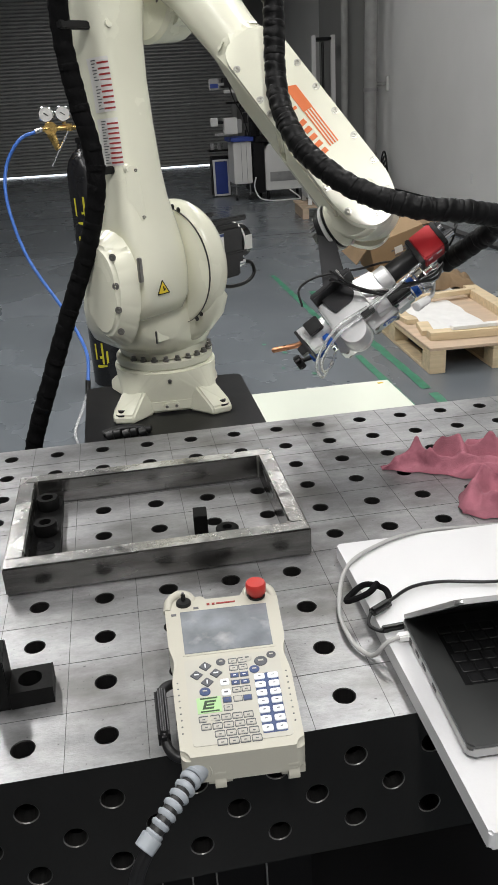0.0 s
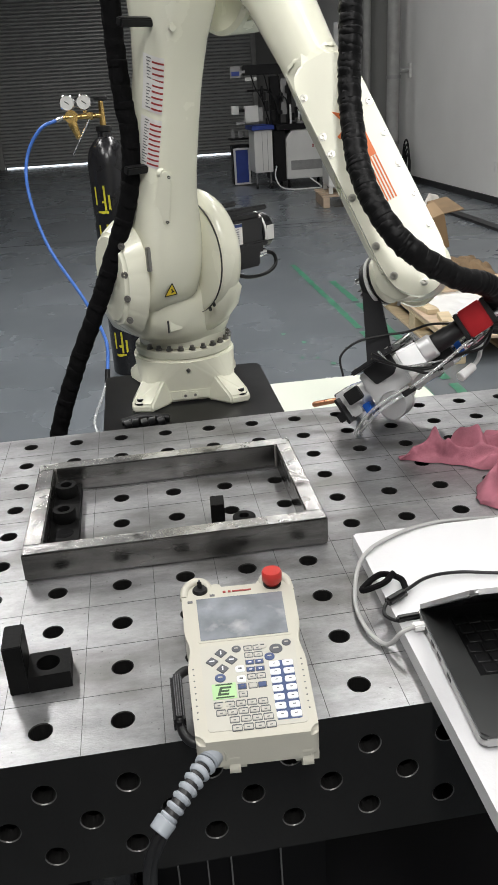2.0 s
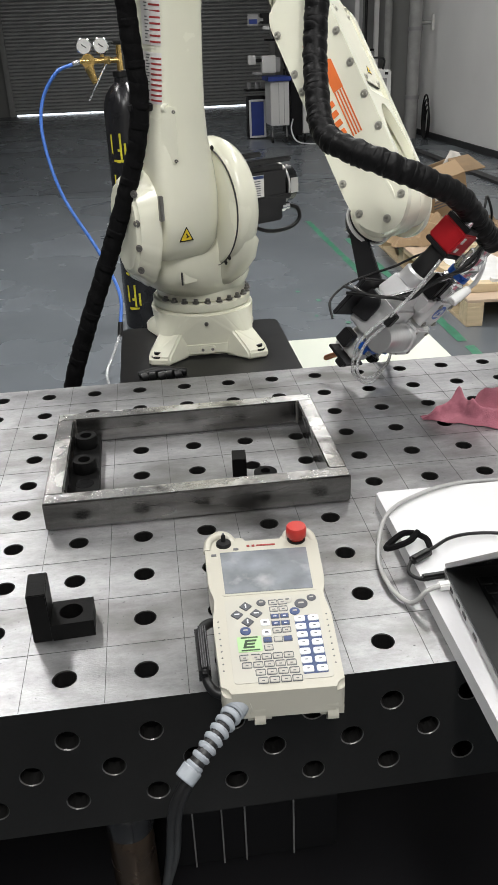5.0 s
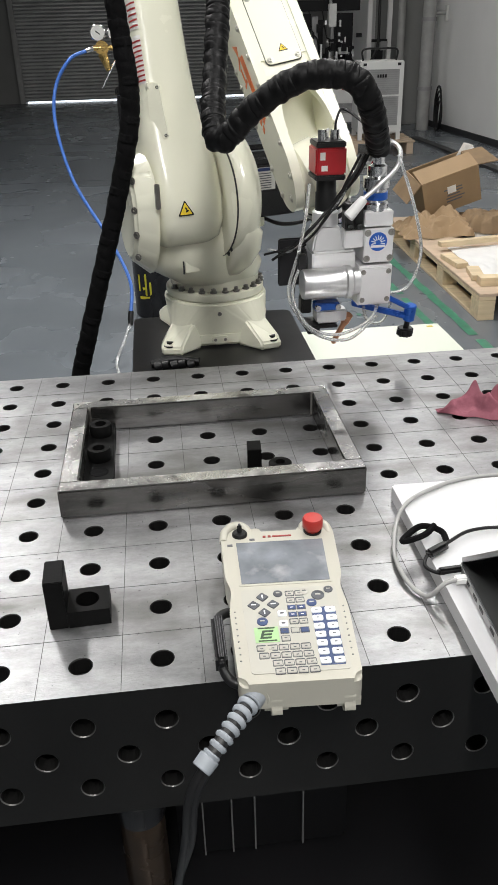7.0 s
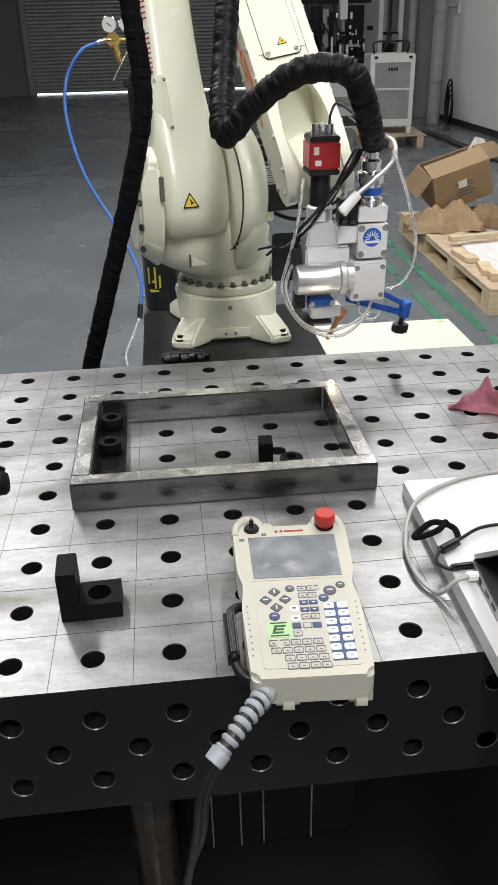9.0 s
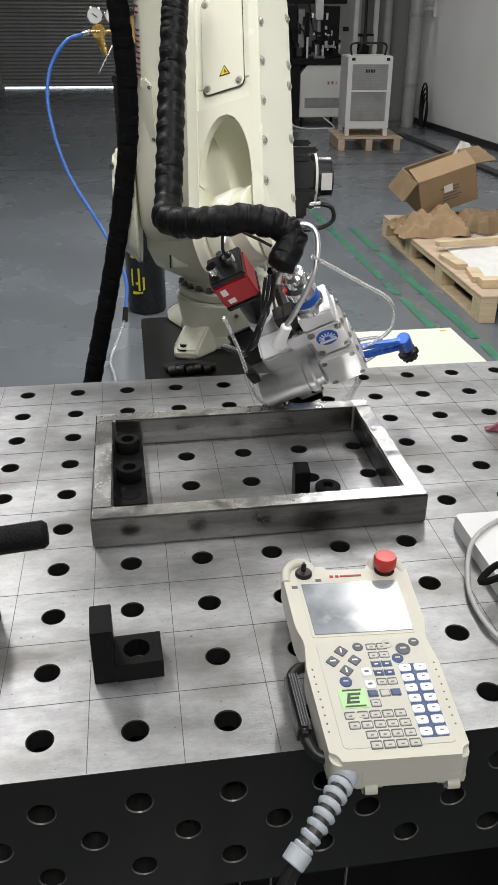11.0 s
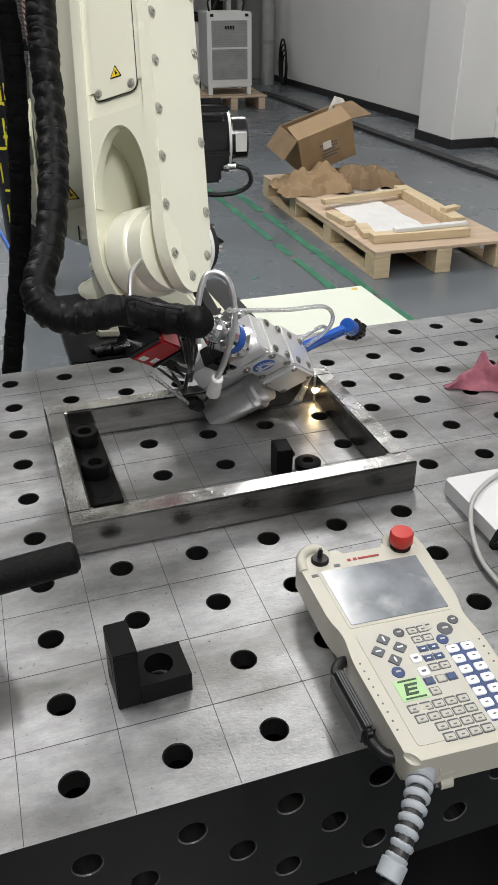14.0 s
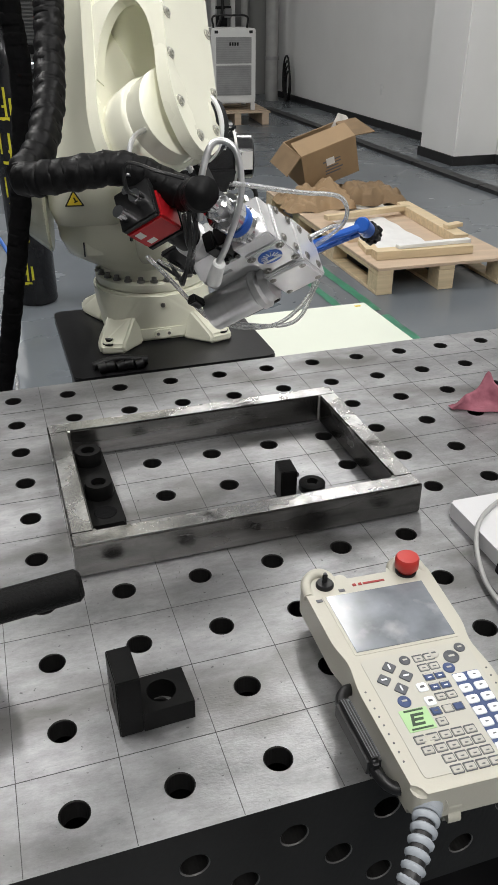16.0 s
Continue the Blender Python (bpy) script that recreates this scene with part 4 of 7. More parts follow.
    # small keys: two upper blocks, then four rows under the label
    for r in range(5):
        for c in range(2):
            dark = r in (2, 3)
            x, y = 0.0035 + 0.0125 * c, 0.1235 - 0.0105 * r
            o = key("small_key", x, y, 0.0100, 0.0070, "key_navy" if dark else "key_light", 0, 0.0015, 0.0012)
            part("key_rim", mark(x, y + 0.0026, 0.0098, 0.0014, "key_dark", 0, 0.0012), "key_dark" if not dark else "key_light", o)
            part("key_mark", mark(x, y - 0.001, 0.0040, 0.0013, "key_dark", 0, 0.0012), "labelgrey" if not dark else "key_white", o)
    for y in (0.0690, 0.0585):
        o = key("small_key", -0.0105, y, 0.0100, 0.0070, "key_navy" if y > 0.06 else "key_light", 0, 0.0015, 0.0012)
        part("key_mark", mark(-0.0105, y, 0.0040, 0.0013, "key_dark", 0, 0.0012), "labelgrey", o)
    for c in range(2):
        o = key("small_key", 0.0035 + 0.0125 * c, 0.0690, 0.0100, 0.0070, "key_light" if c == 0 else "key_navy", 0, 0.0015, 0.0012)
    for r in range(4):
        for c in range(5):
            if r > 1 and c < 1:
                continue
            x, y = -0.0435 + 0.0143 * c + 0.002 * r, 0.0470 - 0.0100 * r
            if x > 0.0225:
                x = 0.0225
            o = key("small_key", x, y, 0.0112, 0.0068, "key_light", 0, 0.0015, 0.0012)
            part("key_rim", mark(x, y + 0.0028, 0.0108, 0.0015, "key_dark", 0, 0.0012), "key_dark", o)
            part("key_mark", mark(x, y - 0.001, 0.0036, 0.0013, "key_dark", 0, 0.0012), "labelgrey", o)
    # green label with its big letter shape
    gl = part("green_label", slab(B(), ring_outline([(-0.050, low(0.0545)), (-0.0185, low(0.0545)), (-0.0185, low(0.0755)), (-0.050, low(0.0755))], 0.001), zz - 0.0003, zz + 0.0005), "green", t, "green label with a big dark letter")
    bm = B()
    sh = Matrix(((1, 0.3, 0, 0), (0, 1, 0, 0), (0, 0, 1, 0), (0, 0, 0, 1)))
    at = pose(-0.0345, low(0.065), zz + 0.0008)
    for cx, cy, w, h in ((-0.0052, 0, 0.0036, 0.0136), (0.0015, 0.0054, 0.0125, 0.0028), (0.0010, 0, 0.0115, 0.0028), (0.0015, -0.0054, 0.0125, 0.0028)):
        box(bm, (cx, cy, 0), (w, h, 0.0004), 0, at @ sh)
    box(bm, (-0.034, low(0.0565), zz + 0.0008), (0.024, 0.0018, 0.0004))
    box(bm, (-0.034, low(0.0738), zz + 0.0008), (0.022, 0.0020, 0.0004))
    part("label_print", bm, "darkgreen", gl)
    dot = None
    for side in (-1, 1):
        for k in range(9):
            if dot is None:
                dot = part("grip_dot", cyl(B(), (0, 0, -0.0006), (0, 0, 0.0004), 0.0011, seg=8), "labelgrey", t)
                o = dot
            else:
                o = new("grip_dot", dot.data)
                o.parent = t
            o.location = (side * 0.0715, 0.01 + 0.0105 * k, zt)
    # hand strap
    hs = part("hand_strap", tube(B(), [(-0.070, 0.122, 0.030), (-0.084, 0.116, 0.034), (-0.0945, 0.100, 0.035), (-0.0955, 0.06, 0.035), (-0.0945, 0.022, 0.033), (-0.084, 0.006, 0.028), (-0.064, 0.002, 0.024)], 0.0062, 50, 10), "black", t, "black padded hand strap")
    pad = part("strap_pad", box(B(), (-0.0955, 0.060, 0.036), (0.016, 0.082, 0.026), 0.005, None, 3), "black", hs)
    for k in range(4):
        part("stitching", box(B(), (-0.0985 + 0.003 * k, 0.060, 0.0492), (0.0008, 0.070, 0.0008)), "labelgrey", hs)
    # the housing narrows towards the user
    def narrow(x, y):
        return x * (0.89 + 0.13 * max(0.0, min(1.0, (y - 0.02) / 0.23)))

    for o in t.children_recursive:
        if o.name.startswith("grip_dot"):
            o.location.x = narrow(o.location.x, o.location.y)
        else:
            for v in o.data.vertices:
                v.co.x = narrow(v.co.x, v.co.y)
    # cable neck, boot and lead
    inv = t.matrix_world.inverted()
    way = [inv @ Vector(p) for p in ((0.201, -0.062, 0.732), (0.182, -0.086, 0.730), (0.162, -0.107, 0.722), (0.143, -0.122, 0.709))]
    bt = part("cable_boot", cyl(B(), inv @ Vector((0.208, -0.052, 0.733)), way[0].lerp(way[1], 0.3), 0.0135, 0.0128, 14, 0.002), "boot", t, "grey ribbed strain relief")
    C = spline(way, 16)
    part("cable_neck", tube(B(), [(-0.030, 0.030, 0.034), (-0.040, 0.006, 0.033), inv @ Vector((0.2085, -0.050, 0.733)), inv @ Vector((0.2025, -0.060, 0.7325))], lambda u: 0.0225 - 0.006 * u, 20, 20), "pendant", t, smooth=60)
    for k in range(2, 15, 2):
        a, b = C[k], C[min(k + 2, 16)]
        part("rib", cyl(B(), a, a.lerp(b, 0.66), 0.0130 - 0.0002 * k, 0.0126 - 0.0002 * k, 22, 0.0022), "boot", bt)
    part("core", tube(B(), way, 0.0088, 20), "keycap", bt, "dark core between the ribs")
    end = way[-1] + (way[-1] - way[-2]).normalized() * 0.010
    part("boot_end", cyl(B(), C[15], end, 0.0118, 0.0114, 20, 0.001), "boot", bt)
    for d in (0.0, 0.006):
        part("lead", tube(B(), [way[-1] + Vector((d, 0, 0))] + [inv @ Vector(p) for p in ((0.122 + d, -0.134, 0.672), (0.113 + d, -0.125, 0.59), (0.096, -0.09 + d, 0.45), (0.07, -0.02 + d, 0.2), (0.06, 0.04 + d, 0.012))], 0.0050, 60), "black", t)


# ---------------- robot: its measures ----------------
BASE = Vector((0.289, 1.56, 0.59))
A1, D1, L2, L3, OFF3, LF = 0.10, 0.412, 0.65, 0.79, 0.12, 0.10
WRIST = (-0.0641, 0.2223, 0.187)
MOUNT = (-0.0263, 0.2471, 0.1001)
STATIONS = [
    (0, (0.6945, 0.9425, 0.885), (0.3803, -0.4362, 0.8155), (0.8138, 0.5769, -0.071), (-0.4395, 0.6906, 0.5744)),
    (0.45, (0.7257, 0.8698, 0.748), (0.4419, -0.4418, 0.7808), (0.866, 0.4372, -0.2428), (-0.2341, 0.7834, 0.5757)),
    (4.3, (0.7257, 0.8698, 0.748), (0.4419, -0.4418, 0.7808), (0.866, 0.4372, -0.2428), (-0.2341, 0.7834, 0.5757)),
    (6.25, (0.5972, 0.8264, 0.9109), (0.9986, -0.0518, 0.0079), (0.052, 0.9981, -0.0332), (-0.0062, 0.0336, 0.9994)),
    (6.5, (0.5697, 0.8264, 0.9189), (0.9986, -0.0518, 0.0079), (0.052, 0.9981, -0.0332), (-0.0062, 0.0336, 0.9994)),
    (7, (0.5552, 0.8264, 0.9229), (0.9986, -0.0518, 0.0079), (0.052, 0.9981, -0.0332), (-0.0062, 0.0336, 0.9994)),
    (7.5, (0.5482, 0.8264, 0.9229), (0.9986, -0.0518, 0.0079), (0.052, 0.9981, -0.0332), (-0.0062, 0.0336, 0.9994)),
    (8, (0.5372, 0.8264, 0.9229), (0.9986, -0.0518, 0.0079), (0.052, 0.9981, -0.0332), (-0.0062, 0.0336, 0.9994)),
    (8.5, (0.5272, 0.8264, 0.9229), (0.9986, -0.0518, 0.0079), (0.052, 0.9981, -0.0332), (-0.0062, 0.0336, 0.9994)),
    (9, (0.5172, 0.8264, 0.9229), (0.9986, -0.0518, 0.0079), (0.052, 0.9981, -0.0332), (-0.0062, 0.0336, 0.9994)),
    (9.4, (0.5102, 0.8264, 0.9199), (0.9986, -0.0518, 0.0079), (0.052, 0.9981, -0.0332), (-0.0062, 0.0336, 0.9994)),
    (9.5, (0.5082, 0.8264, 0.9109), (0.9986, -0.0518, 0.0079), (0.052, 0.9981, -0.0332), (-0.0062, 0.0336, 0.9994)),
    (9.7, (0.4932, 0.8164, 0.8779), (0.9986, -0.0518, 0.0079), (0.052, 0.9981, -0.0332), (-0.0062, 0.0336, 0.9994)),
    (11.75, (0.328, 0.6478, 0.8104), (0.739, -0.0755, -0.6695), (-0.3771, 0.777, -0.504), (0.5583, 0.6249, 0.5457)),
    (12, (0.328, 0.6478, 0.8104), (0.739, -0.0755, -0.6695), (-0.3771, 0.777, -0.504), (0.5583, 0.6249, 0.5457)),
    (14.5, (0.3366, 0.6592, 0.7659), (0.7384, -0.0634, -0.6714), (-0.3834, 0.7795, -0.4954), (0.5547, 0.6232, 0.5512)),
    (15.15, (0.3366, 0.6592, 0.7659), (0.7384, -0.0634, -0.6714), (-0.3834, 0.7795, -0.4954), (0.5547, 0.6232, 0.5512)),
    (15.5, (0.3383, 0.6658, 0.8501), (0.7369, -0.0335, -0.6752), (-0.4379, 0.7373, -0.5144), (0.5151, 0.6747, 0.5286)),
    (16, (0.3407, 0.6758, 0.9763), (0.7369, -0.0335, -0.6752), (-0.4379, 0.7373, -0.5144), (0.5151, 0.6747, 0.5286)),
]
ROLLS = [(0, 45), (4.3, 45), (6.2, -15), (9.7, -15), (11.7, -36), (16, -36)]
TOOL_HOSE = []
TOOL_HOSE.append((0, [(0.566, 1.12, 1.675), (0.56, 1.1, 1.571), (0.552, 1.06, 1.439), (0.556, 1.0, 1.366), (0.582, 0.93, 1.301), (0.654, 0.85, 1.236), (0.759, 0.8, 1.197), (0.882, 0.79, 1.178), (0.954, 0.82, 1.149)]))
TOOL_HOSE.append((1.5, [(0.638, 0.95, 1.604), (0.63, 0.92, 1.5), (0.621, 0.9, 1.409), (0.617, 0.86, 1.324), (0.615, 0.8, 1.251), (0.634, 0.74, 1.181), (0.681, 0.7, 1.117), (0.775, 0.7, 1.056), (0.86, 0.73, 1.022)]))
TOOL_HOSE.append((7, [(0.286, 1.03, 1.494), (0.275, 0.966, 1.418), (0.261, 0.904, 1.321), (0.249, 0.836, 1.254), (0.257, 0.794, 1.212), (0.312, 0.769, 1.266), (0.389, 0.738, 1.314), (0.47, 0.724, 1.314), (0.508, 0.734, 1.268)]))
TOOL_HOSE.append((12, [(0.043, 0.95, 1.406), (0.031, 0.91, 1.316), (0.022, 0.86, 1.225), (0.013, 0.79, 1.137), (-0.004, 0.72, 1.062), (-0.04, 0.655, 1.0), (-0.009, 0.615, 0.976), (0.069, 0.6, 0.986), (0.134, 0.58, 0.978)]))
TOOL_HOSE.append((14.5, [(0.041, 0.95, 1.354), (0.031, 0.91, 1.258), (0.026, 0.86, 1.165), (0.011, 0.79, 1.084), (-0.013, 0.72, 1.012), (-0.042, 0.655, 0.96), (-0.008, 0.615, 0.935), (0.07, 0.6, 0.942), (0.154, 0.58, 0.922)]))
TOOL_HOSE.append((16, [(0.048, 0.965, 1.399), (0.038, 0.93, 1.332), (0.027, 0.88, 1.274), (0.015, 0.82, 1.227), (-0.009, 0.75, 1.176), (-0.038, 0.7, 1.146), (0.008, 0.67, 1.151), (0.089, 0.655, 1.158), (0.165, 0.62, 1.127)]))
ARM_HOSE = []
ARM_HOSE.append((0, [(0.126, 1.302, 1.716), (0.117, 1.319, 1.577), (0.132, 1.317, 1.437), (0.155, 1.305, 1.313), (0.152, 1.3, 1.223), (0.115, 1.303, 1.092), (0.05, 1.303, 0.942), (-0.021, 1.293, 0.773), (-0.098, 1.298, 0.572)]))
ARM_HOSE.append((1.5, [(0.192, 1.271, 1.696), (0.184, 1.286, 1.568), (0.187, 1.293, 1.418), (0.196, 1.291, 1.307), (0.176, 1.291, 1.18), (0.13, 1.295, 1.061), (0.062, 1.292, 0.91), (-0.008, 1.289, 0.767), (-0.086, 1.293, 0.566)]))
ARM_HOSE.append((7, [(0.075, 1.333, 1.574), (0.078, 1.341, 1.457), (0.088, 1.332, 1.355), (0.095, 1.319, 1.267), (0.084, 1.311, 1.176), (0.037, 1.306, 1.009), (-0.011, 1.3, 0.859), (-0.062, 1.29, 0.701), (-0.11, 1.308, 0.537)]))
ARM_HOSE.append((12, [(-0.005, 1.38, 1.494), (0.003, 1.385, 1.381), (0.012, 1.381, 1.248), (0.006, 1.381, 1.138), (-0.003, 1.378, 1.046), (-0.018, 1.381, 0.911), (-0.041, 1.386, 0.778), (-0.067, 1.403, 0.646), (-0.099, 1.405, 0.497)]))
ARM_HOSE.append((16, [(0.002, 1.398, 1.466), (0.007, 1.401, 1.354), (0.014, 1.395, 1.222), (0.004, 1.395, 1.114), (-0.01, 1.391, 1.024), (-0.035, 1.394, 0.89), (-0.063, 1.399, 0.761), (-0.09, 1.416, 0.631), (-0.128, 1.418, 0.484)]))


def tool_pose(row):
    t, loc, rx, ry, rz = row
    return t, Matrix.Translation(loc) @ Matrix((rx, ry, rz)).to_4x4()


def tool_at(t):
    """The welding head's pose at t, eased between its stations."""
    S = [tool_pose(r) for r in STATIONS]
    for (ta, a), (tb, b) in zip(S, S[1:]):
        if t <= tb:
            u = (t - ta) / (tb - ta)
            if tb - ta > 1.0 and (a.translation - b.translation).length > 0.1:
                u = u * u * (3 - 2 * u)
            q = a.to_quaternion().slerp(b.to_quaternion(), max(0, min(1, u)))
            return Matrix.LocRotScale(a.translation.lerp(b.translation, max(0, min(1, u))), q, None)
    return S[-1][1]


def joints(t):
    """Link poses in the robot's own space, from the welding head's pose."""
    X = Matrix.Translation(-BASE) @ tool_at(t)
    W = X @ Vector(WRIST)
    fl = X @ Vector(MOUNT)
    q1 = math.atan2(W.x, -W.y)
    M1 = Matrix.Rotation(q1, 4, "Z")
    w = M1.inverted() @ W
    r, z = -w.y - A1, w.z - D1
    lf = math.hypot(L3, OFF3)
    d = min(math.hypot(r, z), L2 + lf - 0.01)
    ca = (L2 * L2 + d * d - lf * lf) / (2 * L2 * d)
    elev = math.atan2(z, r) + math.acos(max(-1, min(1, ca)))
    q2 = math.pi / 2 - elev
    j3 = Vector((0, -A1 - L2 * math.sin(q2), D1 + L2 * math.cos(q2)))
    f = w - j3
    q3 = math.atan2(f.z, -f.y) - math.atan2(OFF3, L3)
    M2 = M1 @ Matrix.Translation((0, -A1, D1)) @ Matrix.Rotation(q2, 4, "X")
    M3 = M1 @ Matrix.Translation(j3) @ Matrix.Rotation(-q3, 4, "X")
    wrist = M3 @ Vector((0, -L3, OFF3))
    q4 = ROLL(t)
    M4 = M3 @ Matrix.Translation((0, 0.70 - L3, OFF3)) @ Matrix.Rotation(q4, 4, "Y")
    # wrist: its y axis lies along the flange, its x as near as may be to the fork's pin
    ydir = -(fl - wrist).normalized()
    xdir = M4.to_3x3() @ Vector((1, 0, 0))
    zdir = xdir.cross(ydir).normalized()
    xdir = ydir.cross(zdir)
    M5 = Matrix.Translation(wrist) @ Matrix((xdir, ydir, zdir)).transposed().to_4x4()
    return M1, M2, M3, M4, M5


def ROLL(t):
    for (ta, a), (tb, b) in zip(ROLLS, ROLLS[1:]):
        if t <= tb:
            u = (t - ta) / (tb - ta)
            u = u * u * (3 - 2 * u)
            return radians(a + (b - a) * u)
    return radians(ROLLS[-1][1])


def screws(heads, pts, axis, r=0.007, h=0.004):
    for p in pts:
        heads.append((Vector(p), Vector(axis).normalized(), r, h))


def screw_parts(name, heads, material, parent):
    """Socket screws, each a part; alike ones share their mesh."""
    shared = {}
    for p, a, r, h in heads:
        if (r, h) not in shared:
            bm = lathe(B(), [(0, 0.0), (r * 1.5, 0.0), (r * 1.5, h * 0.35), (r, h * 0.4), (r * 0.95, h), (r * 0.45, h), (r * 0.4, h * 0.4), (0, h * 0.4)], None, 14)
            o = part(name, bm, material, parent)
            shared[(r, h)] = o.data
        else:
            o = new(name, shared[(r, h)])
            o.parent = parent
        o.matrix_basis = aim(p, p + a)


def warning_sign(parent, at, s):
    o = part("warning_sign", slab(B(), ring_outline([(-s / 2, -s * 0.43), (s / 2, -s * 0.43), (0, s * 0.43)], s * 0.08, 3), 0, 0.0006, 0, at), "black", parent, "yellow triangular warning sign")
    part("field", slab(B(), ring_outline([(-s * 0.38, -s * 0.36), (s * 0.38, -s * 0.36), (0, s * 0.30)], s * 0.05, 3), 0.0006, 0.001, 0, at), "warn", o)
    bm = B()
    box(bm, (0.0, -s * 0.08, 0.0013), (s * 0.08, s * 0.22, 0.0006), 0, at @ pose(0, 0, 0, 0, 0, 25))
    box(bm, (0.0, -s * 0.2, 0.0013), (s * 0.2, s * 0.07, 0.0006), 0, at @ pose(0, 0, 0, 0, 0, 25))
    part("pictogram", bm, "black", o)


def pedestal():
    t = thing("robot_pedestal", "black painted steel pedestal carrying the robot", "pedestal")
    part("top_plate", slab(B(), ring_outline([(0.04, 1.255), (0.535, 1.255), (0.535, 1.725), (0.04, 1.725)], 0.02), 0.565, 0.59, 0.003), "pedestal", t)
    part("body", box(B(), (0.288, 1.49, 0.30), (0.44, 0.42, 0.53), 0.006), "pedestal", t)
    part("base_plate", box(B(), (0.288, 1.49, 0.0175), (0.62, 0.60, 0.035), 0.004), "pedestal", t)
    g = thing("cable_grommet", "black rubber cable end lying on the pedestal", "grommet")
    bm = B()
    for k in range(5):
        cyl(bm, (0.10 + 0.022 * k, 1.275 + 0.006 * (k % 2), 0.60), (0.118 + 0.022 * k, 1.275, 0.604), 0.012, seg=12)
    part("coil", bm, "black", g)
    part("strap", tube(B(), [(0.09, 1.30, 0.598), (0.15, 1.31, 0.605), (0.22, 1.295, 0.60)], 0.01, 20), "black", g)
    # pale cabinet beside the pedestal
    c = thing("equipment_cabinet", "low pale cabinet with a plain lid beside the pedestal", "cabinet")
    part("body", box(B(), (0.86, 1.675, 0.185), (0.58, 0.60, 0.37), 0.006), "cabinet", c)
    part("lid", box(B(), (0.8425, 1.655, 0.390), (0.595, 0.70, 0.04), 0.003), "board", c, "pale greenish-white lid")
    bm = B()
    box(bm, (1.10, 1.975, 0.4105), (0.022, 0.012, 0.001))
    part("sticker", bm, "warn", c)


def robot():
    rb = thing("industrial_robot", "ivory six-axis industrial robot bolted to its pedestal", "robot", Matrix.Translation(BASE))
    # ---- base
    base = B()
    hull(base, [(x * 0.130, y * 0.126, 0.02) for x in (-1, 1) for y in (-1, 1)] + [(0.150 * math.cos(a), 0.146 * math.sin(a), 0.128) for a in [k * math.pi / 10 for k in range(20)]], 0.006)
    lathe(base, [(0, 0.13), (0.138, 0.13), (0.141, 0.137), (0.141, 0.150), (0.136, 0.155), (0, 0.155)], None, 40)
    part("base", base, "ivory_dull", rb, "cast base with four bolted feet")
    for sx in (-1, 1):
        for sy in (-1, 1):
            f = part("foot", hull(B(), [(sx * 0.168, sy * 0.176, 0.0), (sx * 0.112, sy * 0.190, 0.0), (sx * 0.168, sy * 0.132, 0.0), (sx * 0.168, sy * 0.176, 0.022), (sx * 0.112, sy * 0.190, 0.022), (sx * 0.168, sy * 0.132, 0.022), (sx * 0.05, sy * 0.132, 0.0), (sx * 0.135, sy * 0.05, 0.0), (sx * 0.064, sy * 0.122, 0.085), (sx * 0.118, sy * 0.068, 0.085), (sx * 0.04, sy * 0.04, 0.03), (sx * 0.125, sy * 0.130, 0.026), (sx * 0.10, sy * 0.150, 0.026)], 0.005), "ivory_dull", rb)
            part("foot_bolt", lathe(B(), [(0, 0.014), (0.010, 0.014), (0.010, 0.004), (0.018, 0.004), (0.018, 0), (0, 0)], pose(sx * 0.1430, sy * 0.163, 0.0215), 18), "blackbolt", f)
    bm = B()
    box(bm, (0, -0.116, 0.022), (0.20, 0.03, 0.042), 0.008)
    box(bm, (0, 0.116, 0.022), (0.20, 0.03, 0.042), 0.008)
    box(bm, (-0.116, 0, 0.022), (0.03, 0.20, 0.042), 0.008)
    box(bm, (0.116, 0, 0.022), (0.03, 0.20, 0.042), 0.008)
    part("skirt", bm, "ivory_dull", rb)
    part("drain_plate", slab(B(), ring_outline([(-0.023, -0.011), (0.023, -0.011), (0.023, 0.011), (-0.023, 0.011)], 0.008), 0, 0.004, 0.001, pose(0.0, -0.1315, 0.020, 90, 0, 0)), "ivory", rb)
    heads = []
    screws(heads, [(-0.014, -0.135, 0.020), (0.014, -0.135, 0.020)], (0, -1, 0), 0.003, 0.002)
    screws(heads, [(0.0, -0.1420, 0.098)], (0, -1, 0.1), 0.004, 0.003)
    screw_parts("plug_screw", heads, "bolt", rb)
    # ---- turret
    tu = new("turret")
    tu.parent = rb
    me = B()
    lathe(me, [(0, 0.157), (0.126, 0.157), (0.128, 0.163), (0.128, 0.18), (0.130, 0.195), (0.128, 0.25), (0.10, 0.29), (0, 0.30)], None, 40)
    loft(me, [(0.160, -0.118, 0.118, 0.118, 0.0, 1.0), (0.178, -0.130, 0.124, 0.124, 0.0, 0.92), (0.198, -0.165, 0.124, 0.134, -0.005, 0.80), (0.222, -0.203, 0.120, 0.143, -0.010, 0.70), (0.260, -0.218, 0.094, 0.147, -0.014, 0.64), (0.310, -0.220, 0.076, 0.146, -0.016, 0.62), (0.360, -0.216, 0.062, 0.134, -0.016, 0.62), (0.410, -0.205, 0.050, 0.110, -0.010, 0.64), (0.430, -0.17, 0.03, 0.08, 0.0, 0.7)])
    body = part("turret_body", me, "ivory", tu)
    hub = part("shoulder_hub", lathe(B(), [(0, 0.0), (0.150, 0.0), (0.157, 0.004), (0.166, 0.016), (0.170, 0.034), (0.169, 0.046), (0.161, 0.062), (0.146, 0.072), (0.12, 0.077), (0, 0.079)], pose(-0.041, -A1, D1 + 0.004, 0, 90, 0), 64), "ivory", tu, "large round shoulder hub")
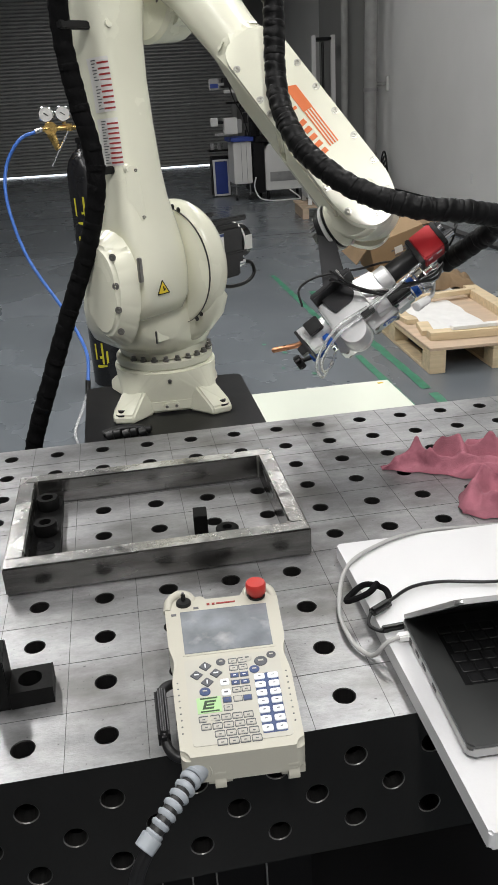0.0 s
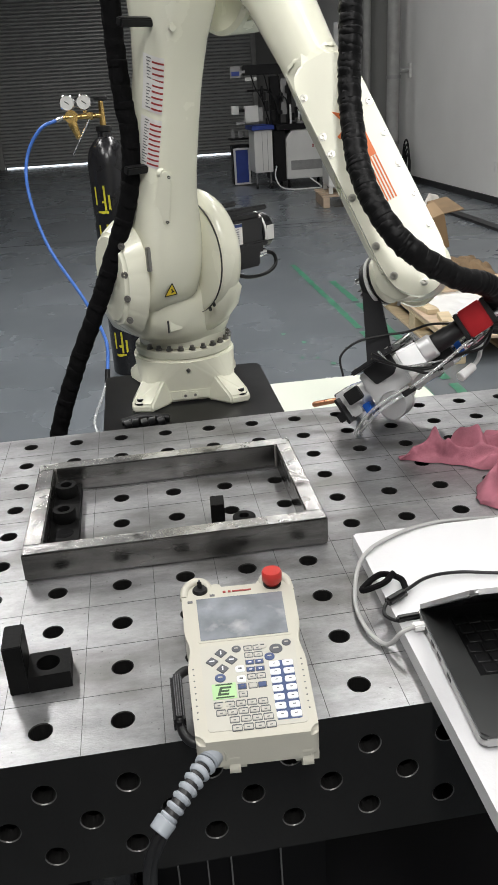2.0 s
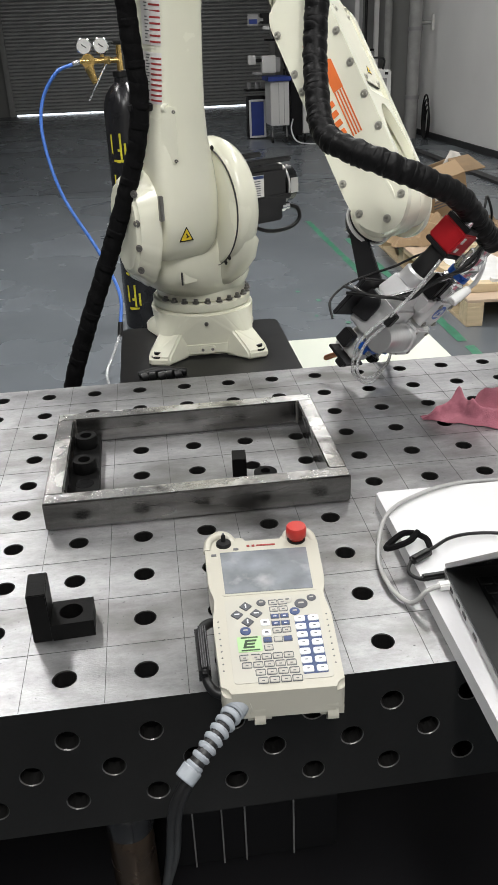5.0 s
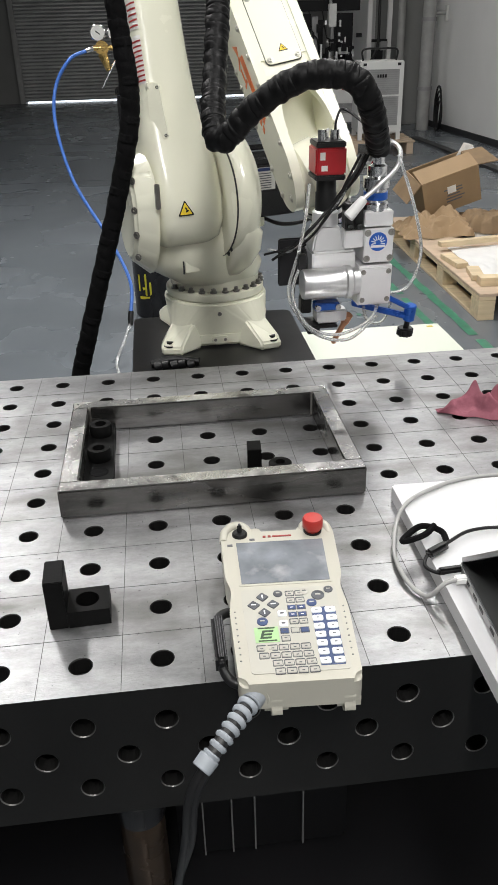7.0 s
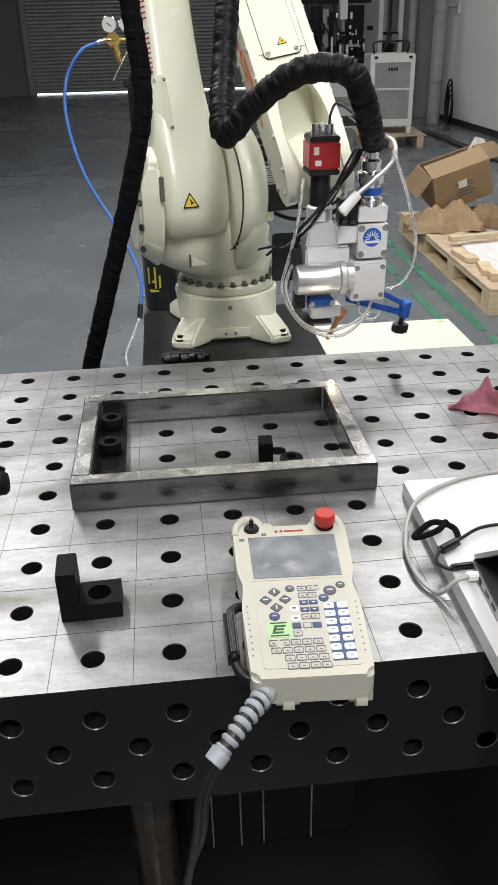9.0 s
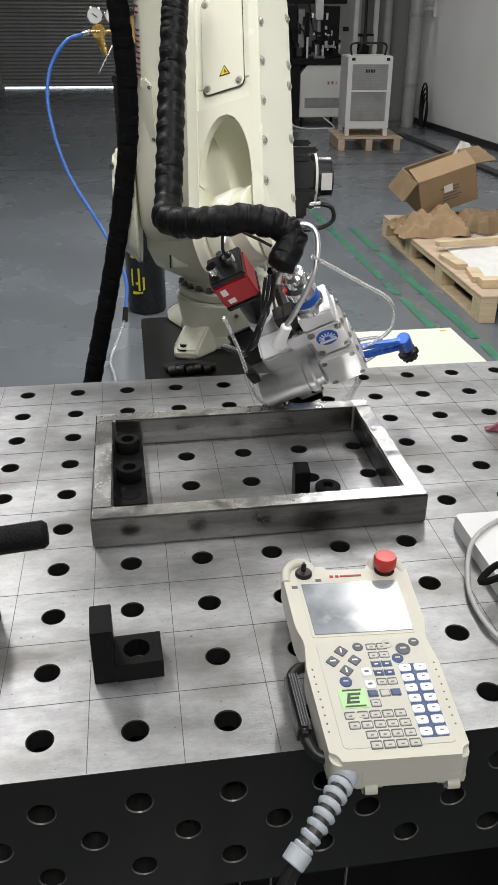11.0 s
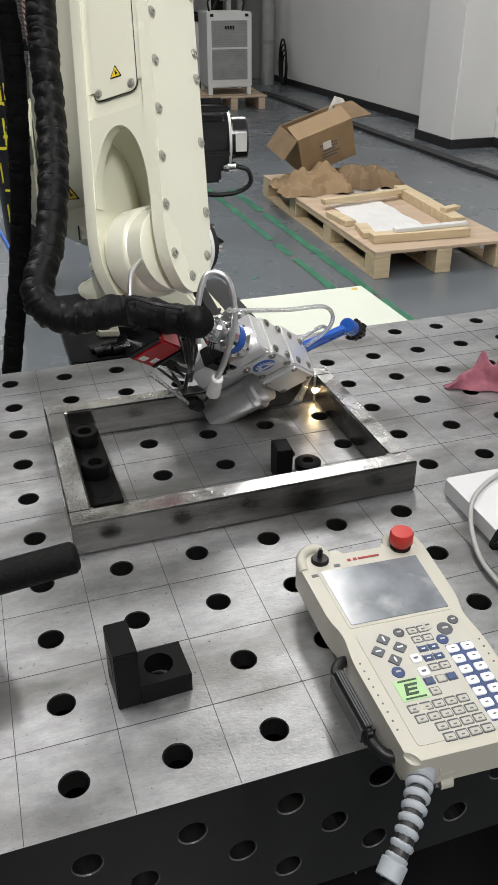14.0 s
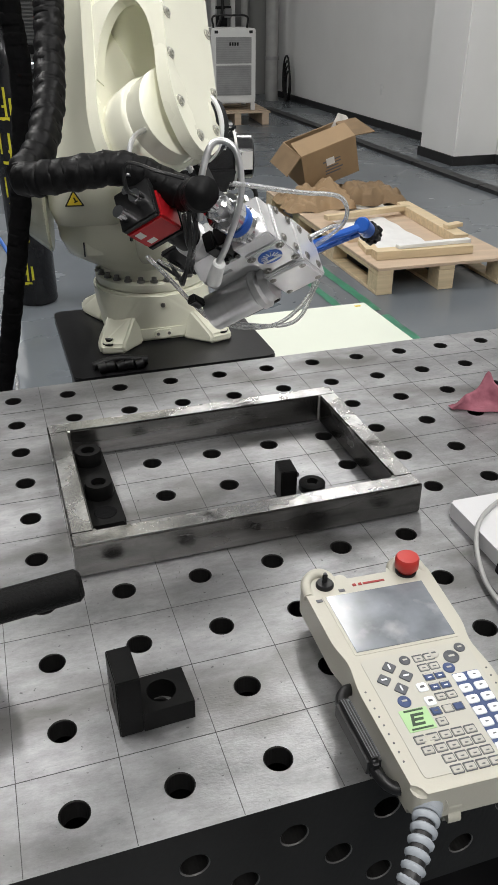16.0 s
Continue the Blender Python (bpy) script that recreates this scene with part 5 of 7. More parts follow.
    part("hub_seam", lathe(B(), [(0.157, -0.0035), (0.1585, -0.0035), (0.1585, 0.0005), (0.157, 0.0005)], pose(-0.041, -A1, D1, 0, 90, 0), 56), "seam", tu)
    part("hub_lower", loft(B(), [(0.205, -0.039, 0.030, 0.095, -0.050, 0.7), (0.235, -0.039, 0.046, 0.118, -0.070, 0.65), (0.285, -0.039, 0.056, 0.145, -0.086, 0.62), (0.335, -0.039, 0.052, 0.158, -0.096, 0.65), (0.380, -0.039, 0.020, 0.150, -0.096, 0.7)]), "ivory", tu, smooth=60)
    heads = []
    screws(heads, [(-0.0445, -A1 + 0.164 * math.cos(radians(a)), D1 + 0.164 * math.sin(radians(a))) for a in (88, 96, 104, 112, 225, 233)], (-1, 0, 0), 0.0045, 0.003)
    screw_parts("hub_bolt", heads, "blackbolt", tu)
    heads = []
    screws(heads, [(0.134 * math.cos(radians(a)), 0.134 * math.sin(radians(a)), 0.156) for a in range(-172, 0, 14)], (0, 0, 1), 0.0065, 0.012)
    screw_parts("ring_bolt", heads, "bolt", tu)
    ear = part("ear_cover", hull(B(), [(-0.285, -A1 + 0.085 * math.cos(a) * k - 0.005, D1 + (0.115 if math.sin(a) > 0 else 0.16) * math.sin(a) * k) for a in [j * math.pi / 9 for j in range(18)] for k in (0.84,)] + [(-0.228, -A1 + 0.105 * math.cos(a), D1 + (0.13 if math.sin(a) > 0 else 0.185) * math.sin(a)) for a in [j * math.pi / 9 for j in range(18)]], 0.008), "ivory", tu, "side cover of the shoulder joint")
    heads = []
    screws(heads, [(-0.282, -A1 - 0.068, D1 + z) for z in (0.07, 0.0, -0.06, -0.115)], (-1, -0.8, 0), 0.006, 0.004)
    screw_parts("cover_screw", heads, "bolt", ear)
    part("seal_plate", box(B(), (-0.236, -A1 - 0.112, D1 + 0.035), (0.012, 0.010, 0.06), 0.002), "bolt", ear)
    part("type_plate", box(B(), (-0.13, -0.1505, 0.248), (0.040, 0.006, 0.030), 0.0008), "ivory", tu)
    part("plate_edge", box(B(), (-0.155, -0.1525, 0.248), (0.0035, 0.003, 0.034)), "seam", tu)
    # shoulder motor
    mo = part("shoulder_motor", box(B(), (0.185, -0.005, D1 + 0.010), (0.165, 0.125, 0.118), 0.012), "blackgloss", tu, "black servo motor with a white label")
    for y in (-0.07, 0.06):
        for z in (-0.012, 0.085):
            part("motor_rib", box(B(), (0.185, y, D1 + z), (0.17, 0.016, 0.014), 0.004), "blackgloss", mo)
    part("motor_end", lathe(B(), [(0, 0), (0.056, 0), (0.058, 0.004), (0.058, 0.012), (0.050, 0.014), (0.050, 0.046), (0.046, 0.050), (0, 0.050)], pose(0.266, -0.005, D1 + 0.010, 0, 90, 0), 36), "blackgloss", mo)
    part("end_ring", lathe(B(), [(0.055, 0.0), (0.0605, 0.0), (0.0605, 0.006), (0.055, 0.006)], pose(0.270, -0.005, D1 + 0.010, 0, 90, 0), 36), "labelwhite", mo)
    part("motor_label", box(B(), (0.150, -0.0685, D1 + 0.02), (0.060, 0.0012, 0.062)), "labelwhite", mo)
    bm = B()
    box(bm, (0.150, -0.0695, D1 + 0.046), (0.058, 0.0008, 0.008))
    part("label_band", bm, "navy", mo)
    bm = B()
    for k in range(8):
        box(bm, (0.146 + 0.002 * (k % 3), -0.0695, D1 + 0.036 - 0.006 * k), (0.044 - 0.004 * (k % 3), 0.0008, 0.0022))
    part("label_print", bm, "labelgrey", mo)
    part("end_label", box(B(), (0.298, -0.0555, D1 + 0.010), (0.026, 0.001, 0.04)), "labelwhite", mo)
    part("connector_block", box(B(), (0.185, -0.02, D1 - 0.052), (0.13, 0.09, 0.05), 0.006), "blackgloss", mo)
    part("motor_plug", lathe(B(), [(0, 0), (0.012, 0), (0.014, 0.004), (0.014, 0.02), (0.010, 0.022), (0.010, 0.036), (0, 0.036)], pose(0.25, -0.04, D1 - 0.045, 0, 90, 0), 20), "chrome", mo)
    part("motor_lead", tube(B(), [(0.285, -0.04, D1 - 0.045), (0.315, -0.045, D1 - 0.055), (0.318, -0.05, D1 - 0.085), (0.28, -0.05, D1 - 0.105), (0.21, -0.045, D1 - 0.105), (0.15, -0.03, D1 - 0.08)], 0.0055, 40), "black", mo)
    part("motor_bracket", box(B(), (0.060, -0.10, D1 - 0.07), (0.06, 0.10, 0.03), 0.004), "ivory", tu)
    mo.location = (-0.065, -0.095, 0.018)

    # ---- lower arm, rising along z from the shoulder
    lo = new("lower_arm")
    lo.parent = rb
    cx = -0.138
    girth = ((-0.115, 0.055, 0.060, 0.035), (-0.10, 0.078, 0.082, 0.075), (-0.06, 0.088, 0.092, 0.100), (0.0, 0.090, 0.094, 0.108), (0.06, 0.090, 0.094, 0.102), (0.12, 0.088, 0.090, 0.088), (0.19, 0.083, 0.074, 0.078), (0.26, 0.074, 0.066, 0.074), (0.36, 0.070, 0.062, 0.070), (0.46, 0.070, 0.060, 0.068), (0.55, 0.080, 0.062, 0.072), (0.62, 0.092, 0.067, 0.086), (0.70, 0.094, 0.068, 0.092), (0.745, 0.07, 0.05, 0.06))

    def skin(z, a, out=0.0):
        """A point on the arm's skin at height z and angle a."""
        for (za, *p), (zb, *q) in zip(girth, girth[1:]):
            if z <= zb:
                u = (z - za) / (zb - za)
                w0, w1, dy = (g + (h - g) * u + out for g, h in zip(p, q))
                break
        c, s = math.cos(a), math.sin(a)
        x = math.copysign(abs(c) ** 0.44, c)
        return (cx + (x * w1 if x > 0 else x * w0), math.copysign(abs(s) ** 0.44, s) * dy, z)

    bm = B()
    secs = [[bm.verts.new(skin(g[0], 2 * math.pi * k / 36)) for k in range(36)] for g in girth]
    for a, b in zip(secs, secs[1:]):
        for k in range(36):
            bm.faces.new((a[k], a[(k + 1) % 36], b[(k + 1) % 36], b[k]))
    bm.faces.new(secs[0][::-1])
    bm.faces.new(secs[-1])

    def sticker(name, z0, z1, a0, a1, out, material, parent, label=""):
        """A sheet of paper that follows the arm's skin."""
        bm = B()
        g = [[bm.verts.new(skin(z0 + (z1 - z0) * j / 3, radians(a0 + (a1 - a0) * i / 8), out)) for j in range(4)] for i in range(9)]
        for i in range(8):
            for j in range(3):
                bm.faces.new((g[i][j], g[i + 1][j], g[i + 1][j + 1], g[i][j + 1]))
        return part(name, bm, material, parent, label)

    part("arm_casting", bm, "ivory", lo, smooth=60)
    part("cover_plate", slab(B(), ring_outline([(-0.022, -0.06), (0.022, -0.06), (0.016, 0.07), (-0.012, 0.07)], 0.012), 0, 0.004, 0.0015, pose(cx - 0.052, -0.076, 0.20, 90, 0, -34)), "ivory_dull", lo)
    heads = []
    screws(heads, [(cx - 0.044, -0.0835, 0.258), (cx - 0.040, -0.086, 0.148)], (-0.5, -1, 0), 0.004, 0.003)
    screw_parts("cover_screw", heads, "blackbolt", lo)
    for z0, z1 in ((0.272, 0.380), (0.394, 0.512)):
        lab = sticker("caution_label", z0, z1, 180, 229, 0.0012, "labelwhite", lo, "white caution label with dark red lines of print")
        n = 9
        for k in range(n):
            z = z1 - 0.012 - (z1 - z0 - 0.020) * k / (n - 1)
            sticker("print_line", z - 0.0024, z + 0.0016, 191, 228, 0.0019, "labelred", lab)
        for k in range(16):
            z = z1 - 0.006 - (z1 - z0 - 0.014) * k / 15
            sticker("small_print", z - 0.0012, z + 0.0010, 181.5, 189 - 2 * (k % 3), 0.0019, "labelgrey", lab)
    for z, reach in ((0.264, 0.130), (0.578, 0.165)):
        part("hose_bracket", box(B(), (cx - (0.055 + reach) / 2, -0.030, z), (reach - 0.055, 0.020, 0.018), 0.003), "black", lo)
        part("bracket_lug", lathe(B(), [(0, 0), (0.012, 0), (0.009, 0.010), (0, 0.010)], pose(cx - 0.056, -0.066, z, 90, 0, 0), 18), "ivory", lo)
    warning_sign(lo, pose(cx - 0.026, -0.1065, -0.026, 90, 0, 0), 0.044)
    # ---- upper arm: elbow housing and the fixed cone; the forearm runs along -y
    ua = new("upper_arm")
    ua.parent = rb
    bm = B()
    cyl(bm, (-0.02, 0, 0.0), (0.10, 0, 0.0), 0.105, 0.098, 40, 0.01)
    hull(bm, [(x, y, z) for x in (-0.015, 0.085) for y, z in ((-0.09, -0.02), (0.12, -0.06), (0.16, 0.04), (0.12, 0.20), (-0.10, 0.20), (-0.12, 0.04))], 0.02)
    part("elbow_housing", bm, "ivory", ua)
    part("forearm_cone", lathe(B(), [(0, -0.04), (0.086, -0.04), (0.088, 0.02), (0.082, 0.06), (0.070, 0.12), (0.066, 0.20), (0.062, 0.27), (0.062, 0.352), (0, 0.352)], pose(0, 0, OFF3, 90, 0, 0), 40), "ivory", ua)
    heads = []
    screws(heads, [(0.0885 * math.cos(radians(a)), -0.05, OFF3 + 0.0885 * math.sin(radians(a))) for a in range(150, 400, 22)], (0, -1, 0), 0.006, 0.004)
    screw_parts("ring_bolt", heads, "bolt", ua)
    el = part("elbow_motor", box(B(), (0.02, 0.23, 0.12), (0.11, 0.14, 0.11), 0.01), "blackgloss", ua)
    # ---- forearm that rolls
    fo = new("forearm")
    fo.parent = rb
    bm = B()
    hx, hz = 0.064, 0.063
    hull(bm, [(0.062 * math.cos(a), -0.20, 0.062 * math.sin(a)) for a in [j * math.pi / 8 for j in range(16)]] + [(sx * hx, y, sz * hz) for sx in (-1, 1) for sz in (-1, 1) for y in (-0.29, -0.47)], 0.010)
    part("forearm_shell", bm, "ivory", fo)
    for sx in (-1, 1):
        prong = [(-0.27, -0.062), (-0.68, -0.064), (-0.735, -0.056), (-0.768, -0.025), (-0.774, 0.0), (-0.768, 0.025), (-0.735, 0.056), (-0.69, 0.068), (-0.29, 0.068), (-0.235, 0.042), (-0.235, -0.042)]
        x0, x1 = (0.052, 0.072) if sx > 0 else (-0.072, -0.052)
        m = Matrix(((0, 0, 1, 0), (1, 0, 0, 0), (0, 1, 0, 0), (0, 0, 0, 1)))
        pr = part("side_cover", slab(B(), ring_outline(prong, 0.02, 4), x0, x1, 0.006, m, 3), "ivory", fo, "flat side cover held by screws")
        heads = []
        screws(heads, [(sx * 0.072, y, 0.059) for y in (-0.30, -0.37, -0.44, -0.51, -0.58, -0.65)] + [(sx * 0.072, y, -0.054) for y in (-0.30, -0.39, -0.43, -0.53, -0.64)] + [(sx * 0.072, -0.748, 0.0), (sx * 0.072, -0.72, 0.045), (sx * 0.072, -0.71, -0.048)], (sx, 0, 0), 0.0055, 0.004)
        screw_parts("cover_screw", heads, "screw", pr)
        # half of the arch over the recess
        arc = [(sx * 0.053, -0.50), (0.0, -0.50)] + [(sx * 0.050 * math.sin(radians(a)), -0.635 + 0.115 * math.cos(radians(a))) for a in range(0, 91, 6)] + [(sx * 0.053, -0.635)]
        part("recess_arch", slab(B(), arc if sx > 0 else arc[::-1], 0.050, 0.0665), "ivory", fo)
    part("fork_floor", box(B(), (0, -0.59, -0.058), (0.104, 0.20, 0.014), 0.004), "ivory_dull", fo)
    curve = [(-0.46, -0.052), (-0.618, -0.052)] + [(-0.618 + 0.108 * math.sin(radians(a)), 0.060 - 0.112 * math.cos(radians(a))) for a in range(10, 91, 8)] + [(-0.46, 0.060)]
    part("recess_wall", slab(B(), curve, -0.053, 0.053, 0, Matrix(((0, 0, 1, 0), (1, 0, 0, 0), (0, 1, 0, 0), (0, 0, 0, 1)))), "ivory_dull", fo, smooth=50)
    pan = part("access_panel", slab(B(), ring_outline([(-0.040, -0.475), (0.040, -0.475), (0.040, -0.300), (-0.040, -0.300)], 0.014), 0.0625, 0.0652, 0.001), "ivory", fo)
    part("panel_seam", slab(B(), ring_outline([(-0.0412, -0.4762), (0.0412, -0.4762), (0.0412, -0.2988), (-0.0412, -0.2988)], 0.014), 0.0620, 0.0636), "seam", fo)
    heads = []
    screws(heads, [(x, y, 0.0652) for x in (-0.031, 0.031) for y in (-0.465, -0.310)] + [(x, y, 0.0630) for x in (-0.044, 0.044) for y in (-0.505, -0.285)], (0, 0, 1), 0.0045, 0.003)
    screw_parts("panel_screw", heads, "screw", pan)
    warning_sign(pan, pose(0.004, -0.440, 0.0654, 0, 0, 0), 0.022)
    # orange decal on one side: plain strokes and bars
    dm = Matrix(((0, 0, -1, -0.0723), (-1, 0, 0, 0), (0, 1, 0, 0), (0, 0, 0, 1)))
    bm = B()
    slab(bm, [(0.352, -0.016), (0.392, -0.002), (0.376, 0.012)], 0.0, 0.0009, 0, dm)
    slab(bm, [(0.398, 0.004), (0.472, 0.004), (0.472, 0.027), (0.410, 0.027)], 0.0, 0.0009, 0, dm)
    for a, b, c, d, r in ((0.402, -0.012, 0.008, 0.030, 24), (0.430, -0.014, 0.032, 0.007, 0), (0.452, -0.014, 0.007, 0.026, 0)):
        box(bm, (0, 0, 0.0005), (c, d, 0.0009), 0, dm @ pose(a, b, 0, 0, 0, r))
    dec = part("orange_decal", bm, "orange", fo, "orange company decal as plain strokes")
    for k in range(4):
        part("decal_line", box(B(), (0.521, 0.025 - 0.0062 * k, 0.0005), (0.096, 0.0030, 0.0009), 0, dm), "orange", dec)
    for k in range(5):
        part("decal_block", box(B(), (0, 0, 0.0005), (0.012, 0.015, 0.0009), 0, dm @ pose(0.490 + 0.020 * k, -0.011, 0, 0, 0, 8)), "orange", dec)
    # ---- wrist
    wr = new("wrist")
    wr.parent = rb
    bm = B()
    lathe(bm, [(0, -0.0515), (0.062, -0.0515), (0.064, -0.050), (0.064, -0.036), (0.0665, -0.033), (0.070, -0.029), (0.070, 0.012), (0.067, 0.016), (0.064, 0.018), (0.064, 0.050), (0.062, 0.0515), (0, 0.0515)], pose(0, 0, 0, 0, 90, 0), 48)
    part("wrist_drum", bm, "ivory", wr)
    part("wrist_neck", lathe(B(), [(0, 0.01), (0.048, 0.01), (0.050, 0.055), (0.053, 0.060), (0.055, 0.066), (0.053, 0.072), (0, 0.072)], pose(0, 0, 0, 90, 0, 0), 36), "ivory", wr)
    part("seal_ring", lathe(B(), [(0, 0.0725), (0.0515, 0.0725), (0.0515, 0.079), (0, 0.079)], pose(0, 0, 0, 90, 0, 0), 36), "black", wr)
    part("white_ring", lathe(B(), [(0, 0.0795), (0.0545, 0.0795), (0.0545, 0.087), (0, 0.087)], pose(0, 0, 0, 90, 0, 0), 36), "white", wr)
    fl = part("tool_flange", lathe(B(), [(0, 0.0875), (0.047, 0.0875), (0.047, 0.104), (0.040, 0.106), (0, 0.106)], pose(0, 0, 0, 90, 0, 0), 36), "blackplate", wr, "black tool flange with bolts")
    for k in range(6):
        a = radians(60 * k + 15)
        p = Vector((0.034 * math.cos(a), -0.106, 0.034 * math.sin(a)))
        part("flange_bolt", cyl(B(), p, p + Vector((0, -0.014, 0)), 0.006, seg=12), "chrome", fl)
    return rb, tu, lo, ua, fo, wr


def welding_head():
    t = thing("laser_welding_head", "silver laser welding head with red camera and clear hoses", "welding head")
    col = part("optics_column", box(B(), (0.012, 0.034, 0.080), (0.060, 0.064, 0.068), 0.002), "alu", t, "silver optics block with a round blue emblem")
    part("lower_block", box(B(), (0.008, 0.036, 0.0), (0.070, 0.072, 0.082), 0.002), "alu", t)
    part("lower_plate", slab(B(), ring_outline([(-0.024, -0.036), (0.040, -0.036), (0.040, 0.036), (-0.024, 0.036)], 0.004), 0, 0.004, 0.001, pose(0, 0.0, 0, 90, 0, 0)), "alu", t)
    heads = []
    screws(heads, [(x, -0.004, z) for x in (-0.018, 0.034) for z in (-0.029, 0.029)], (0, -1, 0), 0.0036, 0.002)
    screws(heads, [(x, 0.001, z) for x in (-0.012, 0.036) for z in (0.055, 0.106)], (0, -1, 0), 0.0045, 0.003)
    screws(heads, [(0.043, y, z) for y in (0.012, 0.058) for z in (0.06, 0.10, -0.02, 0.02)], (1, 0, 0), 0.0045, 0.003)
    screw_parts("block_screw", heads, "bolt", t)
    em = part("emblem", lathe(B(), [(0, 0), (0.0185, 0), (0.0185, 0.0012), (0, 0.0012)], pose(0.010, 0.0022, 0.088, 90, 0, 0), 32), "blue", col, "round blue emblem")
    bm = B()
    for k in range(9):
        a = radians(-10 + 25 * k)
        box(bm, (0.010 * 1, 0, 0), (0.009, 0.0018, 0.0006), 0, pose(0.010, 0.0007, 0.086, 90, 0, 0) @ pose(0, 0, 0.0, 0, 0, math.degrees(a)))
    box(bm, (0, 0, 0), (0.030, 0.005, 0.0007), 0, pose(0.010, 0.0007, 0.079, 90, 0, 0))
    part("emblem_rays", bm, "key_white", em)
    bm = B()
    box(bm, (0.010, 0.034, 0.132), (0.058, 0.060, 0.030), 0.002)
    part("collimator_block", bm, "alu", t)
    part("fibre_connector", lathe(B(), [(0, 0.145), (0.026, 0.145), (0.026, 0.158), (0.022, 0.162), (0.022, 0.186), (0.026, 0.188), (0.026, 0.206), (0.019, 0.210), (0.019, 0.228), (0.014, 0.232), (0.014, 0.255), (0, 0.255)], pose(0.008, 0.030, 0), 32), "chrome", t)
    part("blue_band", lathe(B(), [(0.0222, 0.166), (0.0238, 0.166), (0.0238, 0.180), (0.0222, 0.180)], pose(0.008, 0.030, 0), 32), "blue", t)
    mo = part("wobble_motor", lathe(B(), [(0, 0), (0.028, 0), (0.030, 0.003), (0.030, 0.085), (0.033, 0.088), (0.033, 0.098), (0.027, 0.102), (0.027, 0.115), (0, 0.115)], pose(-0.142, 0.004, 0.010, 0, 90, 0), 36), "satin", t, "turned silver motor barrel")
    part("side_block", box(B(), (-0.072, 0.060, 0.022), (0.090, 0.070, 0.090), 0.004), "alu", t)
    part("camera_body", hull(B(), [(-0.118, 0.025, 0.066), (-0.045, 0.025, 0.066), (-0.045, 0.095, 0.066), (-0.118, 0.095, 0.066), (-0.105, 0.04, 0.115), (-0.060, 0.04, 0.115), (-0.060, 0.09, 0.115), (-0.105, 0.09, 0.115)], 0.004), "alu", t)
    part("lens_ring", lathe(B(), [(0, 0.113), (0.026, 0.113), (0.026, 0.138), (0.022, 0.142), (0, 0.142)], pose(-0.083, 0.064, 0), 32), "alu", t)
    part("lens_tube", lathe(B(), [(0, 0.141), (0.021, 0.141), (0.021, 0.175), (0.0195, 0.178), (0.0195, 0.205), (0, 0.205)], pose(-0.083, 0.063, 0), 32), "black", t)
    cam_box = part("camera_box", box(B(), (-0.083, 0.062, 0.238), (0.060, 0.060, 0.050), 0.003), "red", t, "red machine-vision camera")
    part("camera_base", box(B(), (-0.083, 0.062, 0.208), (0.060, 0.060, 0.010), 0.002), "black", cam_box)
    part("camera_cap", box(B(), (-0.083, 0.062, 0.268), (0.058, 0.058, 0.011), 0.002), "black", cam_box)
    bm = B()
    cyl(bm, (-0.098, 0.050, 0.272), (-0.098, 0.050, 0.294), 0.0085, seg=16)
    cyl(bm, (-0.070, 0.060, 0.272), (-0.070, 0.060, 0.292), 0.0090, seg=16)
    cyl(bm, (-0.084, 0.078, 0.272), (-0.084, 0.078, 0.286), 0.006, seg=16)
    part("camera_plug", bm, "chrome", cam_box)
    bm = B()
    box(bm, (-0.100, 0.0315, 0.248), (0.010, 0.0008, 0.014))
    box(bm, (-0.096, 0.0315, 0.226), (0.012, 0.0008, 0.010))
    part("camera_label", bm, "labelwhite", cam_box)
    for x in (-0.046, -0.027):
        v = part("valve", box(B(), (x, 0.030, 0.135), (0.017, 0.030, 0.050), 0.002), "black", t)
        part("valve_knob", cyl(B(), (x, 0.014, 0.118), (x, 0.009, 0.118), 0.005, seg=14), "blackgloss", v)
    part("valve_block", box(B(), (-0.036, 0.030, 0.092), (0.040, 0.034, 0.034), 0.002), "alu", t)
    part("protective_drawer", box(B(), (-0.085, 0.026, -0.044), (0.052, 0.026, 0.016), 0.002), "blue", t, "blue lens drawer with silver screws")
    for x in (-0.106, -0.064):
        part("drawer_screw", cyl(B(), (x, 0.014, -0.044), (x, 0.006, -0.044), 0.006, seg=14), "chrome", t)
    part("focus_barrel", lathe(B(), [(0, 0), (0.024, 0), (0.026, 0.003), (0.026, 0.030), (0.023, 0.033), (0.023, 0.050), (0, 0.050)], pose(-0.078, 0.060, -0.076), 28), "alu", t)
    part("air_knife", box(B(), (-0.062, 0.074, -0.082), (0.066, 0.030, 0.026), 0.003), "alu", t)
    part("sensor_block", box(B(), (-0.120, 0.066, -0.052), (0.022, 0.030, 0.034), 0.002), "black", t)
    part("second_sensor", box(B(), (-0.108, 0.040, -0.100), (0.026, 0.020, 0.018), 0.002), "black", t)
    part("rear_cylinder", lathe(B(), [(0, 0), (0.017, 0), (0.018, 0.002), (0.018, 0.070), (0.015, 0.073), (0, 0.073)], pose(-0.010, 0.098, 0.03), 24), "chrome", t)
    part("side_plate", slab(B(), ring_outline([(0.058, 0.002), (0.099, -0.008), (0.099, 0.060), (0.070, 0.060), (0.058, 0.045)], 0.006), 0, 0.006, 0.001, Matrix(((0, 0, -1, -0.118), (1, 0, 0, 0), (0, 1, 0, 0), (0, 0, 0, 1)))), "blackplate", t, "black side plate of the bracket")
    part("nozzle_block", box(B(), (-0.078, 0.045, -0.070), (0.050, 0.040, 0.030), 0.004), "alu", t)
